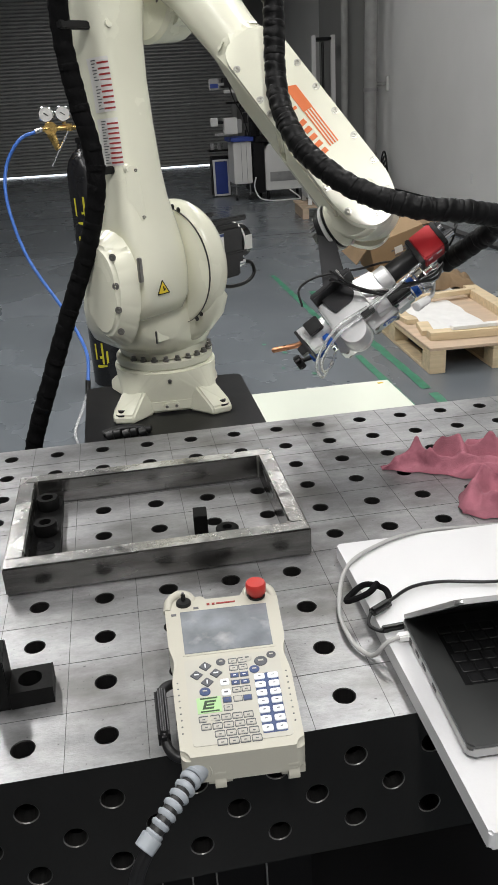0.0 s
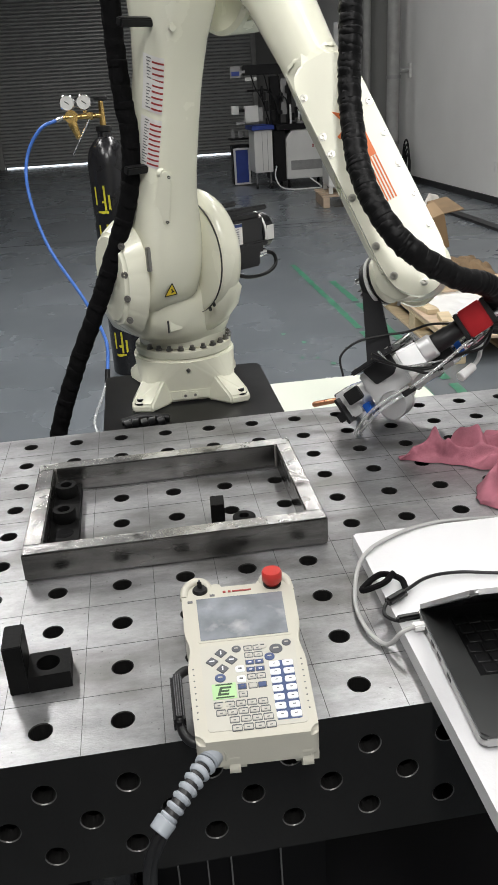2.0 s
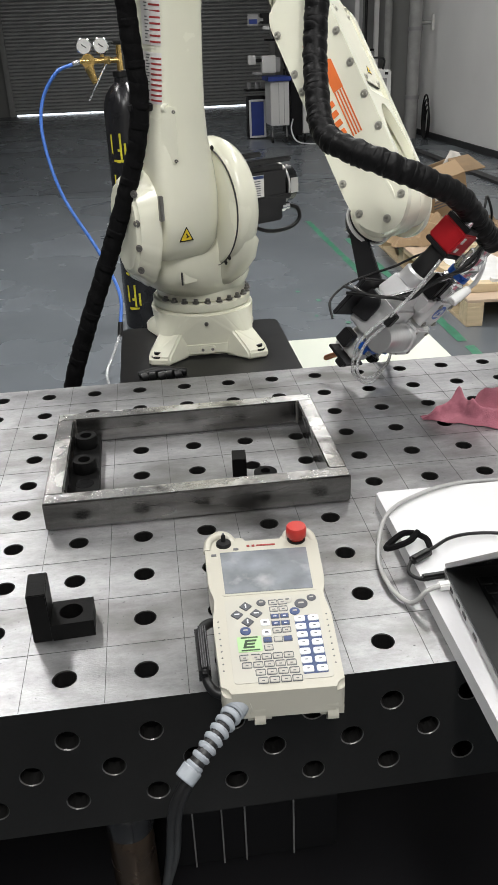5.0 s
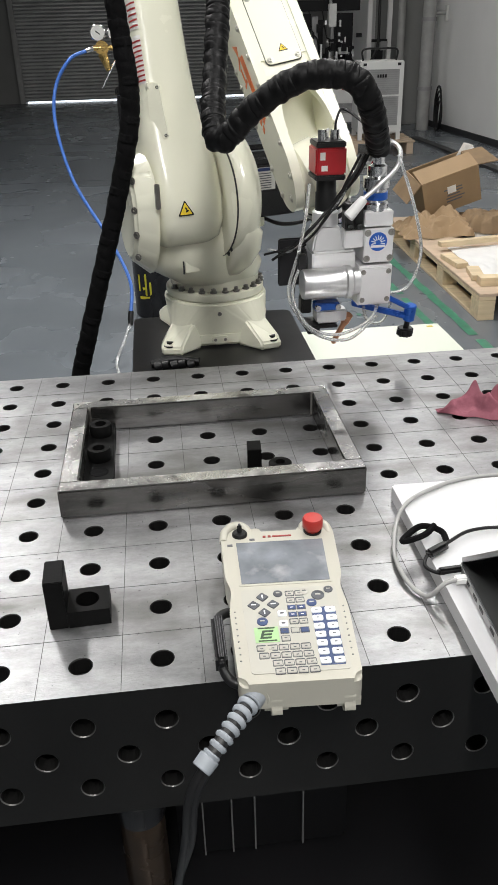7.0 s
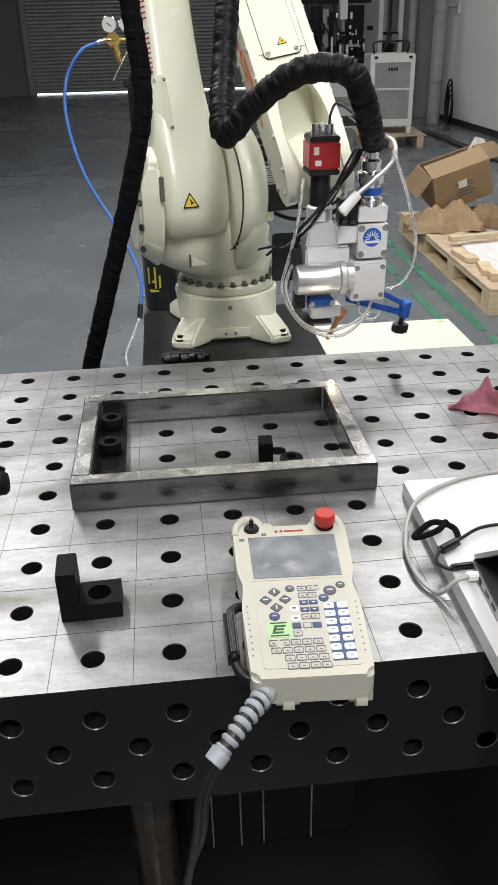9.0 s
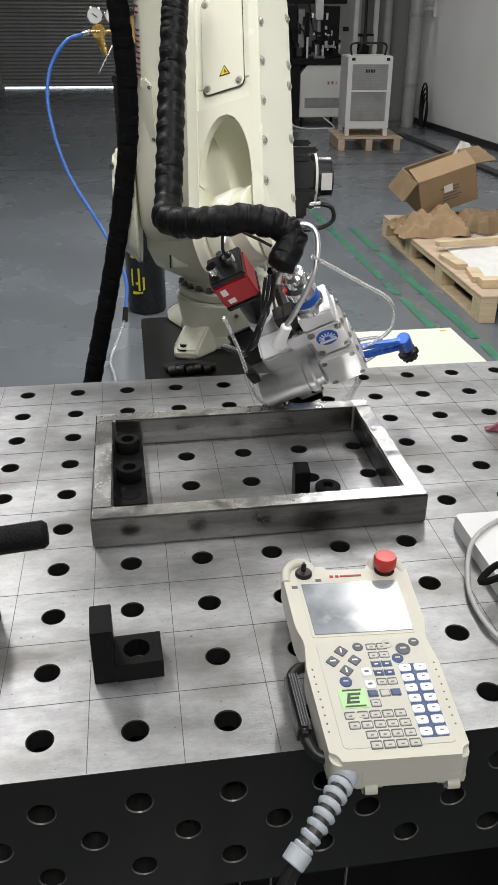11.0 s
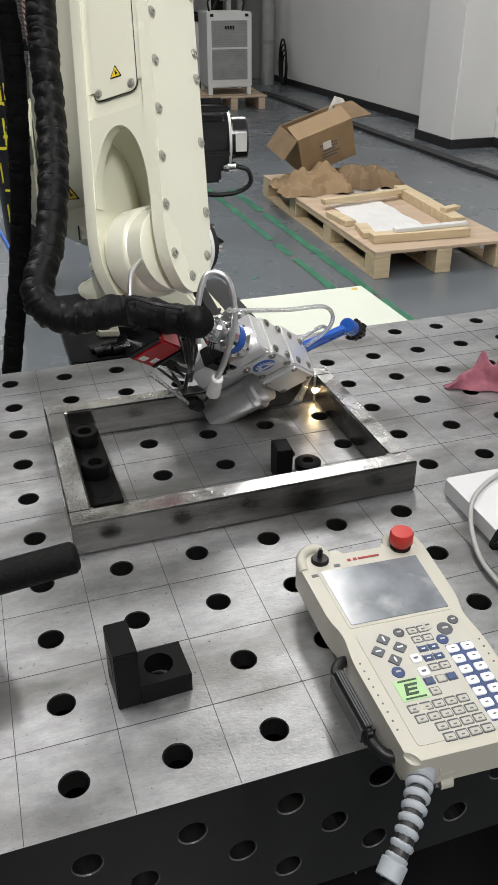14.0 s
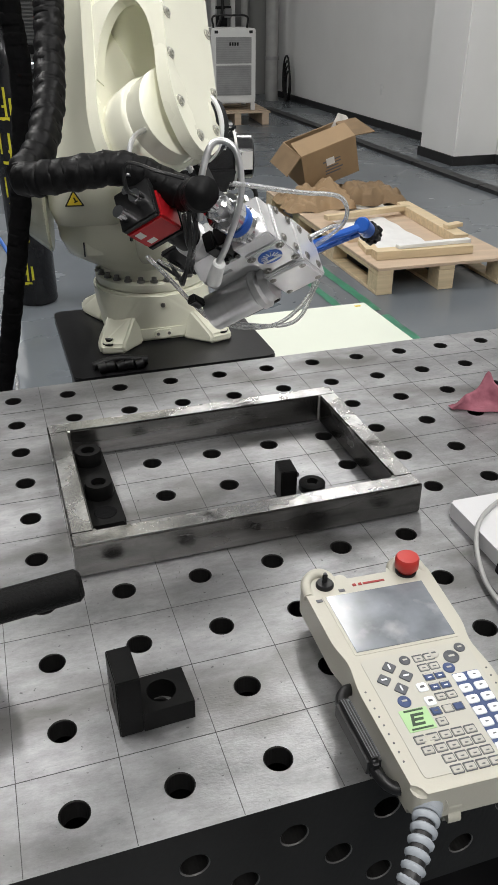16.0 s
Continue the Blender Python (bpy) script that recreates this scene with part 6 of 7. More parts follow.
    part("shield_plate", box(B(), (-0.095, 0.050, -0.090), (0.070, 0.060, 0.006), 0.001, pose(0, 0, 0)), "black", t)
    part("nozzle", lathe(B(), [(0, 0), (0.009, 0), (0.009, 0.020), (0.0062, 0.030), (0.0062, 0.082), (0.003, 0.086), (0.0, 0.086)], aim((-0.022, 0.068, -0.085), (-0.046, 0.100, -0.160)), 20), "copper", t, "copper nozzle")
    # adjusting arm and knob
    arm = part("adjusting_arm", hull(B(), [(0.030, 0.060, -0.038), (0.030, 0.060, -0.026), (0.115, 0.072, -0.086), (0.115, 0.072, -0.074), (0.030, 0.050, -0.038), (0.030, 0.050, -0.026), (0.115, 0.060, -0.086), (0.115, 0.060, -0.074)], 0.002), "blue", t, "blue anodised adjusting arm")
    part("second_arm", hull(B(), [(-0.020, 0.066, -0.062), (-0.020, 0.066, -0.050), (0.112, 0.076, -0.106), (0.112, 0.076, -0.092), (-0.020, 0.056, -0.062), (-0.02, 0.056, -0.050), (0.112, 0.064, -0.106), (0.112, 0.064, -0.092)], 0.002), "blue", arm)
    part("arm_joint", cyl(B(), (0.116, 0.066, -0.072), (0.114, 0.070, -0.108), 0.013, seg=24, bev=0.002), "blue", arm)
    kn = B()
    out = []
    for k in range(48):
        a = 2 * math.pi * k / 48
        rr = 0.0165 + 0.003 * math.cos(6 * a)
        out.append((rr * math.cos(a), rr * math.sin(a)))
    slab(kn, out, 0, 0.018, 0.003, pose(0.112, 0.078, -0.146, 0, 0, 0))
    part("star_knob", kn, "black", arm)
    part("knob_shaft", cyl(B(), (0.114, 0.070, -0.104), (0.112, 0.078, -0.132), 0.006, seg=14), "black", arm)
    # bracket from the flange
    mt, wp = Vector(MOUNT), Vector(WRIST)
    ax = (mt - wp).normalized()
    bk = part("mount_bracket", hull(B(), [tuple(mt + ax * k + Vector(d)) for k in (0.0, 0.010) for d in ((0.034, 0, 0.026), (-0.034, 0, 0.026), (0.034, 0, -0.03), (-0.034, 0, -0.03))], 0.002), "blackplate", t, "black bracket to the robot flange")
    part("gusset", hull(B(), [(x, y, z) for x in (-0.066, -0.056) for y, z in ((mt.y - 0.004, mt.z + 0.012), (mt.y - 0.004, mt.z - 0.026), (0.108, -0.002), (0.108, 0.060))], 0.0015), "blackplate", bk)
    part("bracket_plate", box(B(), (-0.108, 0.104, 0.028), (0.125, 0.010, 0.10), 0.003), "blackplate", t)
    # hoses
    for k, pts in enumerate((
        [(-0.015, 0.015, 0.235), (0.012, 0.050, 0.258), (0.045, 0.085, 0.264), (0.066, 0.070, 0.248), (0.045, 0.025, 0.222), (-0.002, -0.010, 0.196), (-0.035, -0.02, 0.175)],
        [(0.05, 0.03, 0.245), (0.095, 0.04, 0.14), (0.125, 0.06, 0.04), (0.10, 0.06, -0.03), (0.03, 0.05, -0.038)],
        [(-0.14, 0.01, 0.06), (-0.16, 0.01, -0.01), (-0.13, -0.005, -0.075), (-0.07, -0.015, -0.095), (0.0, 0.0, -0.075), (0.03, 0.03, -0.045)],
        [(-0.15, 0.02, 0.06), (-0.165, 0.02, -0.02), (-0.12, 0.0, -0.09), (-0.05, -0.02, -0.105), (0.02, 0.01, -0.07)],
        [(0.0, 0.05, -0.045), (0.02, 0.07, -0.10), (0.06, 0.09, -0.115), (0.075, 0.085, -0.07), (0.04, 0.06, -0.02)],
        [(-0.125, 0.03, 0.20), (-0.135, 0.02, 0.13), (-0.15, 0.015, 0.06)],
    )):
        part("clear_hose", tube(B(), pts, 0.0034 if k else 0.0046, 48, 10), "clear" if k else "satin", t, "clear plastic hose" if k else "braided silver hose")
    part("braided_end", cyl(B(), (-0.03, -0.02, 0.178), (-0.062, -0.024, 0.145), 0.009, 0.011, 16, 0.002), "white", t)
    for k in range(5):
        d, e = 0.004 * k, 0.012 * math.sin(2.4 * k)
        part("signal_lead", tube(B(), [(-0.012 - d, 0.025, 0.25), (-0.034 - d + e * 0.5, 0.015 + e, 0.215), (-0.075 + e, 0.018 - e * 0.5, 0.165 + e), (-0.108 - d + e, 0.03 + e, 0.11), (-0.138 - d, 0.06 + e, 0.07 - e), (-0.165 - d * 2, 0.10 + d, 0.045 + e)], (0.0028, 0.0020, 0.0032, 0.0022, 0.0026)[k], 40, 6), ("black", "black", "black", "clear", "black")[k], t)
    part("plate_lead", tube(B(), [(-0.135, 0.112, -0.045), (-0.120, 0.150, -0.030), (-0.095, 0.158, 0.010), (-0.075, 0.140, 0.060), (-0.062, 0.118, 0.105), (-0.040, 0.105, 0.150), (-0.030, 0.080, 0.190)], 0.0026, 50, 6), "black", t)
    part("braided_hose", tube(B(), [(-0.075, 0.095, 0.285), (-0.060, 0.150, 0.275), (-0.050, 0.190, 0.225), (-0.052, 0.200, 0.165), (-0.060, 0.175, 0.120)], 0.0036, 50, 8), "satin", t, "braided metal hose")
    for k in range(4):
        part("plate_screw", cyl(B(), (-0.155 + 0.094 * (k % 2), 0.108, -0.010 + 0.076 * (k // 2)), (-0.155 + 0.094 * (k % 2), 0.1115, -0.010 + 0.076 * (k // 2)), 0.0042, seg=12), "bolt", t)
    part("hose_clip", box(B(), (-0.142, 0.012, 0.055), (0.016, 0.014, 0.030), 0.002), "black", t)
    part("camera_lead", tube(B(), [(-0.070, 0.060, 0.290), (-0.068, 0.06, 0.31), (-0.05, 0.08, 0.325), (-0.02, 0.06, 0.305), (0.0, 0.05, 0.28)], 0.0026, 30, 6), "black", t)
    return t


# ---------------- dress hoses in rigid pieces ----------------
def link_chain(name, label, n, length, r, material, rib):
    """A hose of short overlapping cloth segments, in five creased shapes."""
    t = thing(name, label, "hose")
    shapes, seg, steps = [], 18, 12
    for v in range(5):
        bm = B()
        rings = []
        for k in range(steps + 1):
            u = k / steps
            z = (u - 0.5) * length
            ring = []
            for j in range(seg):
                a = 2 * math.pi * j / seg
                q = Vector((math.cos(a) * 1.3, math.sin(a) * 1.3, z / r * 0.9 + 7 * v))
                fold = abs(noise.noise(q)) * 1.6 - 0.35 + 0.5 * noise.noise(q * 2.3)
                wrap = math.sin(a + 2 * math.pi * 1.5 * u + v)
                rr = r * (1 + rib * (1.1 * fold + 0.6 * wrap)) * (1 - 0.02 * (2 * u - 1) ** 4)
                ring.append(bm.verts.new((rr * math.cos(a), rr * math.sin(a), z)))
            rings.append(ring)
        for p, q in zip(rings, rings[1:]):
            for j in range(seg):
                bm.faces.new((p[j], p[(j + 1) % seg], q[(j + 1) % seg], q[j]))
        for ring, d in ((rings[0][::-1], -1), (rings[-1], 1)):
            tip = bm.verts.new((0, 0, d * (0.5 * length + 0.35 * r)))
            for j in range(seg):
                bm.faces.new((ring[j], ring[(j + 1) % seg], tip))
        shapes.append(part("segment", bm, material, t, smooth=180))
    out = list(shapes)
    for k in range(n - len(shapes)):
        o = new("segment", shapes[(k * 3 + k // 5) % 5].data)
        o.parent = t
        out.append(o)
    return out


def chain_poses(pts, n):
    C = spline(pts, n)
    rows, side = [], Vector((1, 0, 0))
    for a, b in zip(C, C[1:]):
        z = (b - a).normalized()
        y = z.cross(side).normalized()
        side = y.cross(z).normalized()
        rows.append(Matrix.Translation((a + b) / 2) @ Matrix((side, y, z)).transposed().to_4x4())
    return rows


# ---------------- things behind the robot ----------------
def gas_cylinder():
    c = thing("gas_cylinder", "black gas cylinder with yellow stencil and brass regulator", "gas cylinder", pose(0.088, 3.6, 0))
    part("bottle", lathe(B(), [(0, 0), (0.095, 0), (0.102, 0.012), (0.102, 1.10), (0.098, 1.14), (0.085, 1.18), (0.06, 1.215), (0.036, 1.235), (0.034, 1.26), (0, 1.26)], None, 40), "cylinder", c)
    part("valve_guard", lathe(B(), [(0.034, 1.258), (0.040, 1.262), (0.040, 1.285), (0.022, 1.29), (0, 1.29)], None, 24), "black", c)
    part("valve", cyl(B(), (0, 0, 1.285), (0, 0, 1.40), 0.016, 0.012), "brass", c)
    part("hand_wheel", lathe(B(), [(0, 0), (0.02, 0), (0.034, 0.006), (0.034, 0.018), (0.02, 0.024), (0, 0.024)], pose(0, 0, 1.40), 20), "black", c)
    bm = B()
    cyl(bm, (0, 0, 1.335), (-0.19, -0.01, 1.335), 0.013, seg=14)
    cyl(bm, (-0.045, 0, 1.335), (-0.075, 0, 1.335), 0.02, seg=6)
    cyl(bm, (-0.150, -0.02, 1.335), (-0.150, 0.02, 1.335), 0.032, seg=20)
    cyl(bm, (-0.150, -0.012, 1.31), (-0.125, -0.02, 1.235), 0.024, 0.013, seg=18)
    reg = part("regulator", bm, "brass", c, "brass pressure regulator")
    part("outlet", cyl(B(), (-0.185, -0.01, 1.335), (-0.225, -0.01, 1.325), 0.011), "chrome", reg)
    part("adjust_rod", cyl(B(), (-0.065, -0.02, 1.32), (-0.165, -0.05, 1.16), 0.005, seg=8), "chrome", reg)
    for x in (-0.163, -0.082):
        g = part("gauge", lathe(B(), [(0, 0), (0.036, 0), (0.038, 0.004), (0.038, 0.026), (0.034, 0.03), (0.033, 0.026), (0, 0.026)], pose(x, 0.005, 1.40, 90, 0, 0), 28), "chrome", reg, "round pressure gauge")
        part("dial", lathe(B(), [(0, 0.0262), (0.0325, 0.0262), (0.0325, 0.0272), (0, 0.0272)], pose(x, 0.005, 1.40, 90, 0, 0), 28), "labelwhite", g)
        bm = B()
        box(bm, (0, 0, 0), (0.026, 0.0012, 0.004), 0, pose(x, -0.0235, 1.40, 0, 35, 0))
        part("needle", bm, "black", g)
        part("stem", cyl(B(), (x, -0.005, 1.35), (x, -0.005, 1.365), 0.009), "brass", reg)
    # painted characters as strokes that follow the bottle
    rng = random.Random(5)
    for row in range(5):
        z = 0.93 - row * 0.19
        for a0, z0, w, h in ((0.05, 0.0, 0.10, 0.014), (-0.25, 0.03, 0.012, 0.09), (0.28, 0.0, 0.012, 0.07), (0.0, -0.05, 0.26, 0.013), (0.1, 0.02, 0.012, 0.12)):
            aa = radians(-118) + a0 * 1.3 + rng.uniform(-0.05, 0.05)
            ww = w if w > 0.05 else w * 4
            bm, edge = B(), []
            for k in range(5):
                a = aa + ww * 2.2 * (k / 4 - 0.5)
                p = (0.1028 * math.cos(a), 0.1028 * math.sin(a))
                edge.append((bm.verts.new((*p, z + z0 - h / 2 + rng.uniform(-0.004, 0.004))), bm.verts.new((*p, z + z0 + h / 2))))
            for (p, q), (u, v) in zip(edge, edge[1:]):
                bm.faces.new((p, u, v, q))
            part("stencil_stroke", bm, "chalk", c, smooth=0)
    h = thing("gas_hose", "blue gas hose hanging from the regulator to the floor", "hose")
    part("hose", tube(B(), [(-0.135, 3.59, 1.325), (-0.22, 3.58, 1.29), (-0.30, 3.56, 1.17), (-0.315, 3.50, 1.0), (-0.25, 3.40, 0.75), (-0.10, 3.25, 0.50), (-0.015, 3.10, 0.33), (-0.02, 3.0, 0.20)], 0.0085, 80), "bluehose", h)
    part("joint", cyl(B(), (-0.02, 3.0, 0.21), (-0.028, 2.97, 0.15), 0.013), "black", h)
    part("clear_end", tube(B(), [(-0.028, 2.97, 0.16), (-0.06, 2.9, 0.10), (-0.10, 2.8, 0.03), (-0.08, 2.6, 0.009), (-0.12, 2.3, 0.009)], 0.007, 40), "clear", h)
    w = thing("air_tube", "thin clear air tube curling over the floor", "tube")
    part("tube", tube(B(), [(-0.40, 2.15, 0.006), (-0.36, 2.35, 0.03), (-0.25, 2.45, 0.05), (-0.12, 2.35, 0.04), (-0.05, 2.1, 0.006)], 0.006, 50), "clear", w)


def plank(parent, c, s, m=None, mat_name="pine", name="plank"):
    return part(name, box(B(), c, s, min(0.002, min(s) * 0.1), m, 1), mat_name, parent)


def pallet():
    # local: x along the short front, y along its length, origin at the near corner
    at = pose(1.775, 3.14, 0, 0, 0, -2.0)
    t = thing("pallet", "pale pine pallet with a plywood deck", "pallet", at)
    W, Lg = 0.80, 1.95
    for x in (0.045, W / 2, W - 0.045):
        for y in (0.06, 0.68, 1.30, Lg - 0.06):
            plank(t, (x, y, 0.062), (0.09, 0.12, 0.088), name="block")
    for x in (0.045, W / 2, W - 0.045):
        plank(t, (x, Lg / 2, 0.009), (0.09, Lg, 0.018))
        plank(t, (x, Lg / 2, 0.117), (0.09, Lg, 0.02), name="stringer")
    part("deck", box(B(), (W / 2, Lg / 2, 0.1355), (W, Lg, 0.016), 0.002), "ply", t, "reddish plywood deck")
    # loose timber and paper on the deck
    def loose(name, label, c, s, rz, rx=0, ry=0, material="pine"):
        o = thing(name, label, "timber", at @ pose(*c, rx, ry, rz))
        part("board", box(B(), (0, 0, s[2] / 2), s, 0.002, None, 1), material, o)
    z = 0.1445
    loose("pine_batten", "pale pine batten lying across the pallet", (0.36, 0.97, z + 0.03), (0.62, 0.05, 0.03), 12)
    loose("pine_beam", "long pale pine beam lying on the pallet", (0.66, 0.72, z), (0.085, 0.85, 0.055), -3)
    loose("pine_beam", "pale pine beam lying on the pallet edge", (0.33, 0.16, z), (0.56, 0.075, 0.045), -2)
    loose("pine_beam", "white painted batten lying on the beam", (0.40, 0.175, z + 0.046), (0.44, 0.04, 0.02), 2, material="white")
    loose("pine_offcut", "short pine offcut on the pallet", (0.06, 0.62, z), (0.07, 0.24, 0.03), 6)
    loose("pine_offcut", "short pine offcut on the pallet", (0.09, 0.34, z), (0.07, 0.20, 0.03), -10)
    loose("pine_offcut", "short pine offcut lying on another", (0.67, 0.46, z + 0.056), (0.12, 0.05, 0.022), 20)
    p = thing("packing_paper", "sheet of white packing paper on the pallet", "paper", at @ pose(0.30, 0.62, z))
    bm = B()
    n = 24
    g = [[bm.verts.new((-0.17 + 0.34 * i / n + 0.02 * noise.noise(Vector((i * 0.3, j * 0.2, 1))), -0.35 + 0.70 * j / n, 0.003 + 0.016 * abs(noise.noise(Vector((i * 0.16, j * 0.13, 4)))))) for j in range(n + 1)] for i in range(n + 1)]
    for i in range(n):
        for j in range(n):
            bm.faces.new((g[i][j], g[i + 1][j], g[i + 1][j + 1], g[i][j + 1]))
    part("sheet", bm, "white", p, smooth=180)
    # crumpled cardboard and film
    for k, (x, y, s, h, mn, lab, cat) in enumerate(((0.17, 1.44, 0.23, 0.23, "card", "crumpled brown cardboard heap", "cardboard"), (0.56, 1.46, 0.24, 0.20, "carddark", "torn dark cardboard sheet", "cardboard"), (0.48, 1.36, 0.15, 0.09, "film", "crumpled clear plastic film", "plastic film"))):
        c = thing("crumpled_cardboard" if k < 2 else "plastic_film", lab + " on the pallet", cat, at @ pose(x, y, z))
        bm = B()
        n = 40
        g = []
        for i in range(n + 1):
            row = []
            for j in range(n + 1):
                u, v = 2 * i / n - 1, 2 * j / n - 1
                e = max(0, 1 - max(abs(u), abs(v)) ** 4)
                q = Vector((u * 1.7, v * 1.7, k * 3.1))
                tilt = 0.5 + 0.35 * math.sin(1.9 * u + 1.3 * k) * math.cos(1.5 * v + k)
                fold = abs(noise.noise(q * 0.8)) + 0.45 * abs(noise.noise(q * 1.7 + Vector((3, 1, 0)))) + 0.10 * abs(noise.noise(q * 4.3))
                zz = h * (0.12 + 0.42 * tilt + 0.55 * fold) * (0.45 + 0.55 * e) - 0.05 * (1 - e)
                row.append(bm.verts.new((u * s * (1 + 0.25 * noise.noise(Vector((v * 2, k, 1)))), v * s * 0.9 * (1 + 0.25 * noise.noise(Vector((u * 2, k, 9)))), max(zz, 0.002))))
            g.append(row)
        for i in range(n):
            for j in range(n):
                bm.faces.new((g[i][j], g[i + 1][j], g[i + 1][j + 1], g[i][j + 1]))
        part("sheet", bm, mn, c, smooth=14)
    # the tilted open box
    b = thing("cardboard_box", "open brown cardboard box tilted on the heap", "box", at @ pose(0.32, 1.66, z + 0.155, 12, -17, 4))
    w, d, h, th = 0.40, 0.28, 0.25, 0.006
    for nm, c, s in (("front", (0, -d / 2, h / 2), (w, th, h)), ("back", (0, d / 2, h / 2), (w, th, h)), ("side", (-w / 2 + th / 2, 0, h / 2), (th, d - th, h)), ("side", (w / 2 - th / 2, 0, h / 2), (th, d - th, h)), ("bottom", (0, 0, th / 2), (w - 2 * th, d - th, th))):
        part(nm, box(B(), c, s), "card", b)
    part("flap", box(B(), (0, 0.075, 0), (w, 0.15, th), 0, pose(0, -d / 2, h + 0.003, 14, 0, 0)), "card", b)
    part("flap", box(B(), (-0.075, 0, 0), (0.15, d - 0.01, th), 0, pose(-w / 2, 0, h, 0, -38, 0)), "carddark", b)
    part("flap", box(B(), (0.075, 0, 0), (0.15, d - 0.01, th), 0, pose(w / 2, 0, h, 0, 10, 0)), "carddark", b)
    part("flap", box(B(), (0, 0.07, 0), (w, 0.14, th), 0, pose(0, d / 2, h, -50, 0, 0)), "card", b)
    bm = B()
    for k in range(5):
        box(bm, (0.01 + 0.01 * (k % 2), -d / 2 - 0.004, h * 0.62 - 0.021 * k), (0.13 - 0.02 * (k % 3), 0.001, 0.009))
    part("printed_marks", bm, "labelgrey", b)
    bm = B()
    box(bm, (0.0, -d / 2 - 0.0045, h * 0.60), (0.06, 0.001, 0.05))
    part("sticker", bm, "labelwhite", b)
    f = thing("plastic_bag", "white translucent plastic bag in the box", "bag", at @ pose(0.46, 1.72, z + 0.40))
    part("bag", hull(B(), [(-0.10, 0, 0), (0.10, 0.02, 0.0), (0.06, 0.08, 0.02), (-0.05, 0.1, 0.0), (-0.02, 0.03, 0.13), (0.05, 0.05, 0.11), (0.08, 0.03, 0.06)], 0.012), "film", f)


def far_machines():
    # ventilated white cabinet on a small pallet
    c = thing("chiller_cabinet", "white ventilated chiller cabinet standing on a small pallet", "cabinet", pose(2.97, 9.75, 0, 0, 0, -6))
    w, d, h, z0 = 0.53, 0.62, 0.80, 0.16
    part("body", box(B(), (0, 0, z0 + 0.08 + h / 2), (w, d, h), 0.012), "cabinet", c)
    for x in (-w / 2 + 0.03, w / 2 - 0.03):
        for y in (-d / 2 + 0.04, d / 2 - 0.04):
            part("leg", box(B(), (x, y, z0 + 0.04), (0.05, 0.05, 0.08)), "cabinet", c)
    gr = part("front_grille", box(B(), (0.0, -d / 2 - 0.003, z0 + 0.08 + h * 0.50), (w * 0.80, 0.006, h * 0.78), 0.002), "grille", c, "grey vent grille")
    bm = B()
    for k in range(26):
        box(bm, (0, -d / 2 - 0.008, z0 + 0.08 + h * 0.13 + k * 0.0240), (w * 0.76, 0.005, 0.010))
    part("grille_slats", bm, "machgrey", gr)
    part("mid_bar", box(B(), (0, -d / 2 - 0.008, z0 + 0.08 + h * 0.53), (w * 0.8, 0.012, 0.02)), "cabinet", c)
    bm = B()
    for k in range(4):
        box(bm, (-0.045 + 0.03 * k, -d / 2 - 0.014, z0 + 0.08 + h * 0.80), (0.02, 0.003, 0.035))
    part("name_badge", bm, "black", c)
    for x in (-w / 2 + 0.06, w / 2 - 0.06):
        part("latch", box(B(), (x, -d / 2 - 0.003, z0 + 0.045 + h), (0.04, 0.006, 0.03)), "black", c)
    part("top_handle", tube(B(), [(-0.20, -0.1, z0 + 0.08 + h), (-0.20, -0.1, z0 + 0.20 + h), (0.0, -0.1, z0 + 0.21 + h), (0.20, -0.1, z0 + 0.20 + h), (0.20, -0.1, z0 + 0.08 + h)], 0.012, 40), "black", c)
    p = thing("small_pallet", "small brown wooden pallet under the cabinet", "pallet", pose(3.0, 9.75, 0, 0, 0, -6))
    for k in range(5):
        plank(p, (0, -0.36 + 0.18 * k, 0.145), (0.80, 0.10, 0.022), mat_name="ply")
    for x in (-0.34, 0.0, 0.34):
        plank(p, (x, 0, 0.067), (0.08, 0.82, 0.13), mat_name="ply", name="bearer")
    # bench machine with gantry, small screen and lower cabinets
    m = thing("laser_machine", "black and white bench laser machine with gantry and screen", "machine", pose(2.62, 11.95, 0))

    def block(name, x0, x1, y0, y1, z0, z1, material, parent, label="", bev=0.006):
        return part(name, box(B(), ((x0 + x1) / 2, (y0 + y1) / 2, (z0 + z1) / 2), (x1 - x0, y1 - y0, z1 - z0), bev), material, parent, label)

    bd = part("body", hull(B(), [(x, y, z) for y in (0.0, 0.8) for x, z in ((0.0, 0.13), (0.72, 0.13), (0.72, 0.84), (0.10, 0.84), (0.0, 0.72))], 0.01), "cabinet", m, "white lower cabinet")
    vent = block("vent", 0.07, 0.60, -0.006, 0.002, 0.26, 0.40, "grille", bd, bev=0)
    for k in range(9):
        block("vent_slat", 0.08, 0.59, -0.009, -0.005, 0.270 + 0.0140 * k, 0.275 + 0.0140 * k, "machgrey", vent, bev=0)
    for x, w, r in ((0.42, 0.05, 30), (0.42, 0.05, -30), (0.48, 0.05, 0), (0.48, 0.04, 90), (0.535, 0.04, 0)):
        part("brand_stroke", box(B(), (0, 0, 0), (0.012, 0.003, w), 0, pose(x, -0.004, 0.60, 0, r, 0)), "labelred", bd)
    for x in (0.04, 0.66):
        for y in (0.06, 0.72):
            part("foot", cyl(B(), (x, y, 0.0), (x, y, 0.13), 0.022, seg=12), "machine", m)
    block("side_panel", -0.18, -0.005, 0.02, 0.8, 0.10, 0.84, "machine", m)
    block("bench", -0.14, 0.80, -0.03, 0.82, 0.845, 0.925, "machine", m, "black bench top")
